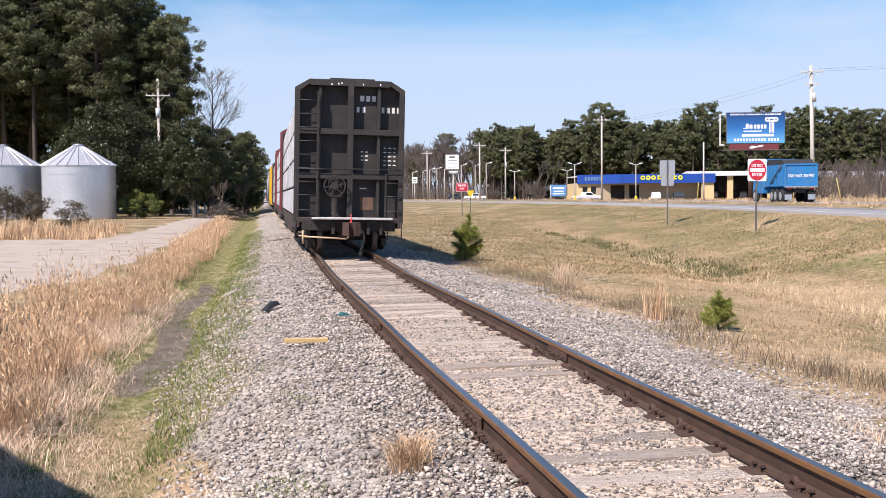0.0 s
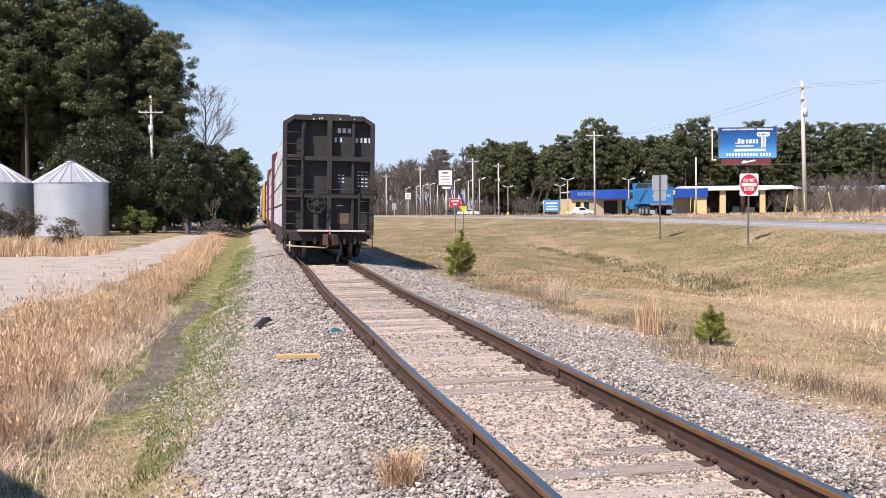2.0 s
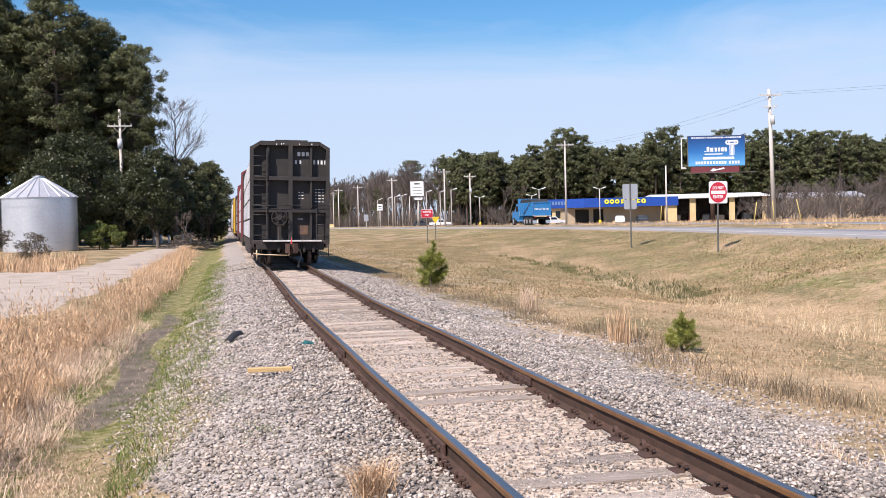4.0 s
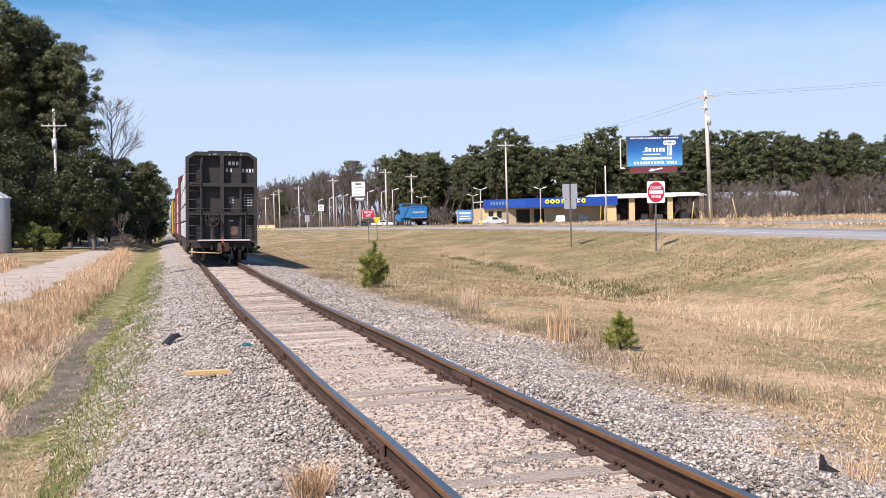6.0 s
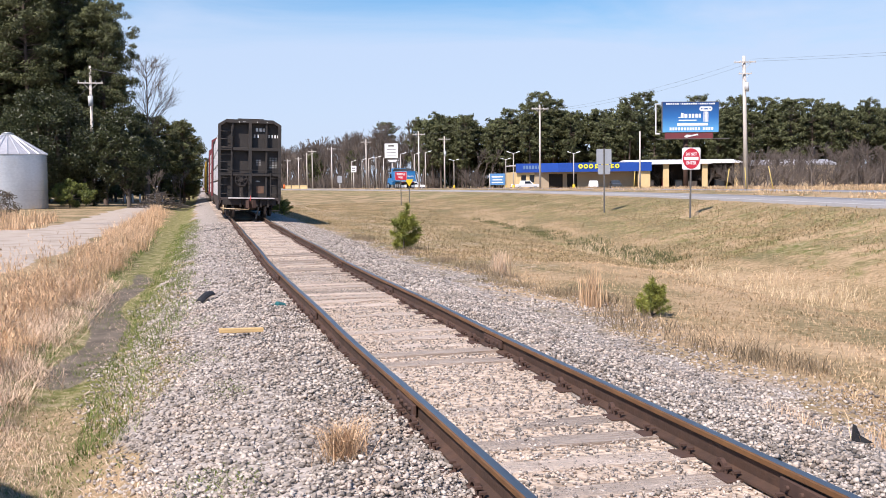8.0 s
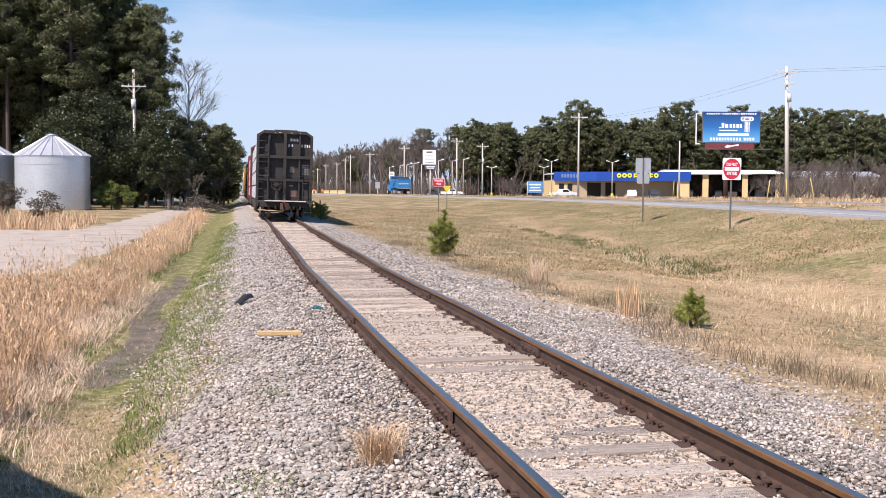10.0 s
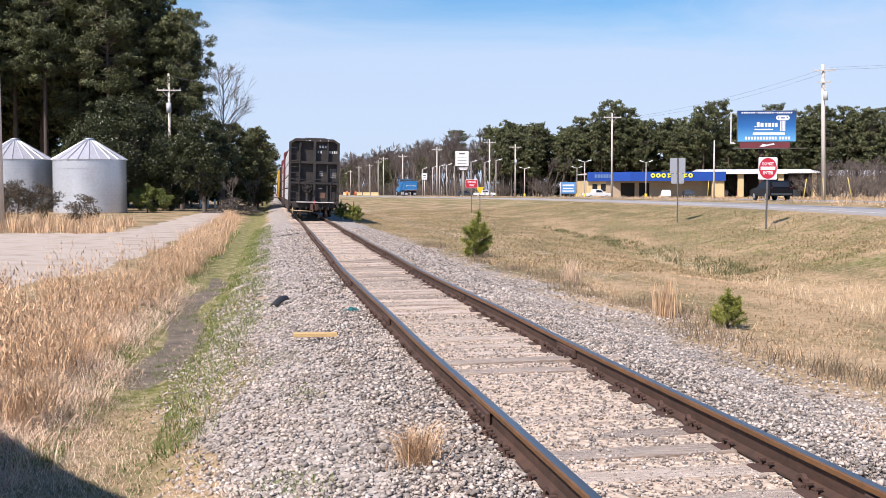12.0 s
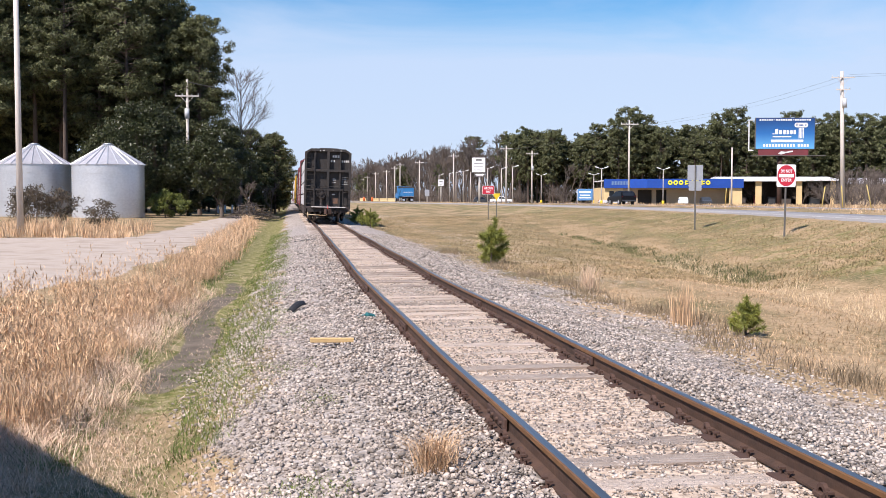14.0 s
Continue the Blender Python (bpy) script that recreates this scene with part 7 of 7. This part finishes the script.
x, y = clumped(1100, 60, (-5.0, -1.6), (5.2, 24), 0.14, g, lambda a, b: sedge_zone(a - 0.35, b))
grass("matted_grass", "matted grey-brown dead grass under the sedge", M["straw_grey"], x, y, g.uniform(0.08, 0.36, len(x)), g.uniform(0.003, 0.008, len(x)), 1.3, g)
x, y = clumped(1500, 30, (-4.5, -0.6), (4.6, 10.5), 0.10, g, lambda a, b: a < np.interp(b, [4.6, 8, 9.5, 10.5], [-0.7, -1.0, -1.3, -1.8]))
grass("dead_turf", "short dead tan turf at the trackside", M["straw_grey"], x, y, g.uniform(0.03, 0.13, len(x)), g.uniform(0.003, 0.007, len(x)), 0.9, g)
x, y = clumped(260, 70, (-26, -7), (46.5, 62), 0.22, g, lambda a, b: (a < -7.2) & (b > 47.5 + 0.2 * (a + 12)))
grass("broomsedge", "tall tan grass in front of the grain bins", M["straw"], x, y, tall(len(x), 70, 0.35, 1.35, g), g.uniform(0.012, 0.03, len(x)), 0.35, g)
x, y = clumped(4200, 26, (-4.6, 0.1), (8.5, 60), 0.10, g, lambda a, b: (a > np.interp(b, [8, 16, 27, 60], [-2.2, -2.3, -2.4, -2.6])) & (a < np.interp(b, [8, 12, 16, 24, 60], [-0.7, -0.4, -0.2, -0.1, 0.1])))
x, y = x[np.abs(x - smooth(track_x, y, 3) + 3.65) > 0.35], y[np.abs(x - smooth(track_x, y, 3) + 3.65) > 0.35]
keep = g.random(len(x)) < 0.75
x, y = x[keep], y[keep]
grass("green_grass", "patchy fresh green grass by the ditch", M["grass_green"], x, y, g.uniform(0.04, 0.16, len(x)), g.uniform(0.004, 0.010, len(x)), 0.6, g)


n = 46000
y = 6.5 + 24 * g.random(n) ** 1.5
x = g.uniform(-3.3, -0.3, n) + 0.25 * np.sin(y * 1.3)
for mat, label, part_of in (("straw_grey", "flattened dead straw litter along the ditch", slice(0, 26000)), ("grass_green", "low green shoots along the ditch", slice(26000, n))):
    a, b = x[part_of], y[part_of]
    if mat == "grass_green":
        keep = (b > 9) & (np.sin(a * 2.3 + b * 0.9) + np.sin(b * 2.1 - a * 1.7) > -0.5)
    else:
        keep = np.abs(a - smooth(track_x, b, 3) + 3.65) > 0.42 * g.random(len(a)) * (b > 11.5)
    a, b = a[keep], b[keep]
    grass("dead_straw" if mat != "grass_green" else "green_grass", label, M[mat], a, b, g.uniform(0.02, 0.09, len(a)), g.uniform(0.004, 0.008, len(a)), 1.6, g)
x, y = clumped(1400, 36, (-1.6, 0.9), (5.0, 24), 0.09, g, lambda a, b: (np.sin(a * 3.1 + b * 1.3) + np.sin(b * 2.3 - a * 2.0) + np.sin(a * 5 + 1) * 0.5 > 0.9) & (a < np.interp(b, [5, 10, 24], [0.9, 0.3, 0.1])))
grass("green_weeds", "small green weeds among the shoulder stones", M["grass_green"], x, y, g.uniform(0.02, 0.075, len(x)), g.uniform(0.004, 0.010, len(x)), 0.9, g)
x, y = clumped(1100, 26, (4.4, 7.4), (8, 44), 0.13, g, lambda a, b: (np.sin(a * 4 + b * 1.1) + np.sin(b * 2.1 - a * 3) > 0.55) & (a - smooth(track_x, b, 3) < gravel_reach(b) + 0.3))
grass("dry_weeds", "thin dry weeds among the far shoulder stones", M["weed"], x, y, g.uniform(0.02, 0.08, len(x)), g.uniform(0.004, 0.010, len(x)), 0.9, g)


def right_zone(x, y):
    return (x - smooth(track_x, y, 3) > gravel_reach(y) - 0.25 + 0.35 * np.sin(y * 0.8) + 0.2 * np.sin(y * 2.1)) & (x < smooth(road_x, y, 10) - 0.6)


x, y = clumped(4400, 24, (4.8, 20), (7.5, 34), 0.2, g, right_zone)
grass("dormant_grass", "short dormant tan grass on the verge", M["grass_tan"], x, y, g.uniform(0.03, 0.12, len(x)), g.uniform(0.005, 0.012, len(x)), 1.1, g)
x, y = clumped(30000, 4, (4.8, 27), (28, 95), 0.3, g, right_zone)
grass("dormant_grass", "dormant olive-tan grass across the wide verge", M["grass_verge"], x, y, g.uniform(0.04, 0.13, len(x)), g.uniform(0.012, 0.026, len(x)), 1.0, g)
x, y = clumped(6500, 4, (12, 27), (20, 90), 0.3, g, lambda a, b: right_zone(a, b) & ((a - 2.2) / (smooth(road_x, b, 10) - 2.2) > 0.8))
grass("green_grass", "thin olive winter grass on the road bank", M["grass_verge"], x, y, g.uniform(0.04, 0.12, len(x)), g.uniform(0.012, 0.03, len(x)), 0.7, g)
x, y = clumped(420, 22, (10.5, 17), (18, 40), 0.16, g, lambda a, b: np.abs((a - 3.5) / (smooth(road_x, b, 10) - 3.5) - 0.60) < 0.05)
grass("reed_grass", "pale standing reed straw along the wet ditch", M["straw_pale"], x, y, tall(len(x), 22, 0.15, 0.6, g), g.uniform(0.005, 0.012, len(x)), 0.6, g)
x, y = clumped(700, 30, (11.5, 17), (30, 70), 0.2, g, lambda a, b: np.abs((a - 3.5) / (smooth(road_x, b, 10) - 3.5) - 0.62) < 0.035)
grass("green_grass", "dark green rushes in the ditch", M["rush"], x, y, g.uniform(0.06, 0.2, len(x)), g.uniform(0.015, 0.03, len(x)), 0.4, g)
x, y = clumped(420, 34, (4.6, 7.8), (10, 40), 0.16, g, lambda a, b: np.abs(a - smooth(track_x, b, 3) - gravel_reach(b) + 0.1 - 0.4 * np.sin(b * 0.8)) < 0.4)
grass("dry_weeds", "brown dry weeds edging the ballast", M["weed"], x, y, g.uniform(0.08, 0.32, len(x)), g.uniform(0.004, 0.012, len(x)), 0.5, g)
x, y = clumped(900, 16, (44, 140), (98, 190), 0.6, g, lambda a, b: (a > smooth(road_x, b, 10) + 21))
grass("roadside_grass", "tall tan grass beyond the highway", M["grass_tan"], x, y, g.uniform(0.2, 0.7, len(x)), g.uniform(0.04, 0.08, len(x)), 0.4, g)
x, y = clumped(1500, 20, (20, 60), (30, 190), 0.5, g, lambda a, b: (a > smooth(road_x, b, 10) + 5.1) & (a < smooth(road_x, b, 10) + 11.2))
grass("median_grass", "short tan grass on the highway median", M["grass_tan"], x, y, g.uniform(0.06, 0.2, len(x)), g.uniform(0.03, 0.06, len(x)), 0.5, g)


def tuft(x, y, n, h, sd, mat, label, bend=0.25, w=0.008):
    r = np.random.default_rng(int(abs(x * 100 + y * 10)))
    v, f = blades(x + r.normal(0, sd, n), y + r.normal(0, sd, n), r.uniform(0.45, 1.0, n) * h, np.full(n, w), bend, r)
    tagged(new("grass_tuft", soup("grass_tuft", v, f, M[mat])), label, "grass tuft", kind="stuff")


tuft(0.92, 6.5, 520, 0.40, 0.06, "straw", "dry straw tuft growing in the ballast", 0.7, 0.004)
for x, y, n, h in ((6.54, 18.3, 260, 0.26), (6.85, 17.4, 200, 0.22), (6.64, 22.2, 220, 0.24), (6.2, 26.5, 240, 0.3), (6.35, 20.0, 160, 0.2), (6.0, 29.5, 220, 0.3), (6.9, 13.6, 160, 0.16)):
    tuft(x, y, n, h, 0.24, "weed", "low brown dry weed tuft edging the ballast", 0.8, 0.006)
tuft(6.5, 16.5, 170, 0.85, 0.10, "straw", "upright tan broomsedge tuft", 0.12, 0.009)
tuft(6.75, 22.8, 150, 0.85, 0.10, "straw_grey", "grey-brown leaning grass tuft", 0.3, 0.010)
tuft(5.0, 6.6, 120, 0.32, 0.12, "straw", "pale dry tuft on the ballast shoulder", 0.5, 0.006)
tuft(4.55, 7.0, 60, 0.16, 0.10, "straw", "low dry tuft on the ballast shoulder", 0.6, 0.005)
tuft(4.75, 7.6, 80, 0.2, 0.16, "straw_grey", "low dead tuft on the ballast shoulder", 0.6, 0.005)
for k, (x, y) in enumerate(((-13.6, 60), (-12.6, 61), (-14.6, 61.5), (-10.6, 62.5), (-17.5, 62))):
    ob = bare_tree(130 + k, 3.4 if k < 3 else 2.0, 0.8, 5, "leafless brown weed bush in front of the grain bins", "weed_bush", "bark_dark", "weed bushes", 0.012)
    ob.matrix_basis = pose(x, y, spot(x, y, -0.1))
    r = np.random.default_rng(k)
    c = rand_dirs(40, r) * np.array([1.1, 1.1, 1.1]) * r.uniform(0.4, 1, (40, 1)) + [0, 0, 1.4 if k < 3 else 0.8]
    v, f = leaf_cloud(c, np.full(40, 0.35), 40, 0.12, r)
    lf = new("leaves", soup("leaves", v, f, M["weed_dark"]))
    lf.parent = ob


# ---------------------------------------------------------------- ballast stones
def stones(name, label, n, xr, yr, size, rs, keep, lift, lump=1.0):
    """Angular stones, eight corners each, joined into one."""
    x, y = rs.uniform(*xr, n), yr[0] + (yr[1] - yr[0]) * rs.random(n) ** lump
    ok = keep(x, y)
    x, y = x[ok], y[ok]
    n = len(x)
    cube = np.array([(-1, -1, -1), (1, -1, -1), (1, 1, -1), (-1, 1, -1), (-1, -1, 1), (1, -1, 1), (1, 1, 1), (-1, 1, 1)], float)
    tri = np.array([(0, 2, 1), (0, 3, 2), (4, 5, 6), (4, 6, 7), (0, 1, 5), (0, 5, 4), (1, 2, 6), (1, 6, 5), (2, 3, 7), (2, 7, 6), (3, 0, 4), (3, 4, 7)])
    s = rs.uniform(*size, n)
    v = cube[None] * 0.5 * (0.48 + 0.6 * rs.random((n, 8, 3))) * (s[:, None] * rs.uniform(0.45, 1.1, (n, 3)))[:, None, :]
    q = rs.normal(size=(n, 4))
    q /= np.linalg.norm(q, axis=1, keepdims=True)
    a, b, c, d = q.T
    rot = np.stack([1 - 2 * (c * c + d * d), 2 * (b * c - d * a), 2 * (b * d + c * a), 2 * (b * c + d * a), 1 - 2 * (b * b + d * d), 2 * (c * d - b * a),
                    2 * (b * d - c * a), 2 * (c * d + b * a), 1 - 2 * (b * b + c * c)], 1).reshape(n, 3, 3)
    v = np.einsum("nij,nkj->nki", rot, v)
    v[:, :, 2] *= 0.72
    hump = np.interp(np.abs(x - smooth(track_x, y, 3)), [0.7, 0.85, 1.35, 1.7], [0, 1, 1, 0])
    z = ground_z(x, y) + lift + 0.02 * hump + s * rs.uniform(-0.28, 0.42, n)
    v += np.stack([x, y, z], 1)[:, None, :]
    f = (tri[None] + 8 * np.arange(n)[:, None, None]).reshape(-1, 3)
    tagged(new(name, soup(name, v.reshape(-1, 3), f, M["stone"])), label, "ballast", kind="stuff")


def shoulder(x, y):
    u = x - smooth(track_x, y, 3)
    wob = 0.3 * np.sin(y * 0.9) + 0.15 * np.sin(y * 2.3)
    ragged = g.random(x.shape)
    left = np.interp(y, [4.5, 7, 9, 11, 30], [-2.6, -2.85, -3.0, -3.2, -2.7]) - 0.5 * ragged + 0.2
    return (u > left + wob * 0.4) & (u < gravel_reach(y) - 0.4 + wob + 0.8 * ragged ** 2) & ((u < 2.7 + wob) | (g.random(x.shape) < 0.42)) & (np.abs(np.abs(u) - 0.7525) > 0.10)


def between(x, y):
    u = x - smooth(track_x, y, 3)
    return (np.abs(u) < 0.66)


stones("ballast", "grey crushed-stone ballast of the near track shoulders", 100000, (-1.4, 7.2), (4.4, 17), (0.013, 0.047), g,
       lambda a, b: shoulder(a, b) & ~between(a, b), 0.0, 1.35)
stones("ballast", "grey crushed-stone ballast further along the shoulders", 36000, (-1.2, 7.2), (16, 50), (0.024, 0.066), g,
       lambda a, b: shoulder(a, b) & ~between(a, b), 0.0, 1.5)
stones("ballast", "fine crushed stone and grit between the rails", 26000, (1.2, 3.4), (4.2, 20), (0.007, 0.030), g, between, 0.006, 1.3)
stones("ballast", "crushed stone between the rails further along", 8000, (1.2, 3.4), (19, 55), (0.012, 0.036), g, between, 0.004, 1.5)


def train_rows(lead):
    """Poses of a car whose near end runs lead metres ahead of the last car's end."""
    rows = []
    for t, y in TRAIN_Y:
        y0 = y + lead
        x0, x1 = float(smooth(track_x, y0 + 1.6, 3)), float(smooth(track_x, y0 + 20, 3))
        rows.append((t, pose(x0 + 0.05, y0, 0.01, 0, 1.8, -math.degrees(math.atan2(x1 - x0, 18.4)))))
    return rows


TRAIN_Y = [(0.0, 28.0), (1.5, 32.2), (5.0, 41.8), (6.5, 46.0), (7.5, 48.8), (11.0, 58.5), (12.5, 62.8), (14.0, 66.8)]


TRUCK_Y = [(0.0, 74.9), (0.5, 82.1), (1.0, 89.2), (1.5, 96.1), (2.0, 103), (4.5, 135.5), (5.0, 141.5), (6.0, 153), (7.0, 163), (8.0, 172.5), (10.5, 201), (12.5, 217.5), (14.0, 229.7)]
SUV_Y = [(0.0, -158.0), (5.0, -58.0), (10.0, 41.5), (11.0, 61.5), (11.5, 71.0), (12.0, 80.2), (12.5, 91.0), (13.0, 102.0), (13.5, 112.0), (14.0, 121.2)]


def lane_rows(rows, off, z):
    """Poses along a lane of the far carriageway."""
    out = []
    for t, y in rows:
        x0, x1 = float(smooth(road_x, y, 10)), float(smooth(road_x, y + 6, 10))
        out.append((t, pose(x0 + off, y, z, 0, 0, -math.degrees(math.atan2(x1 - x0, 6)) - float(np.interp(y, [60, 80, 130], [4, 4, 0])))))
    return out


def motions():
    walk(truck, lane_rows(TRUCK_Y, 14.0, 0.866))
    walk(suv, lane_rows(SUV_Y, 14.0, 0.866))
    for k, car in enumerate(TRAIN):
        walk(car, train_rows(CAR_PITCH * k))


motions()
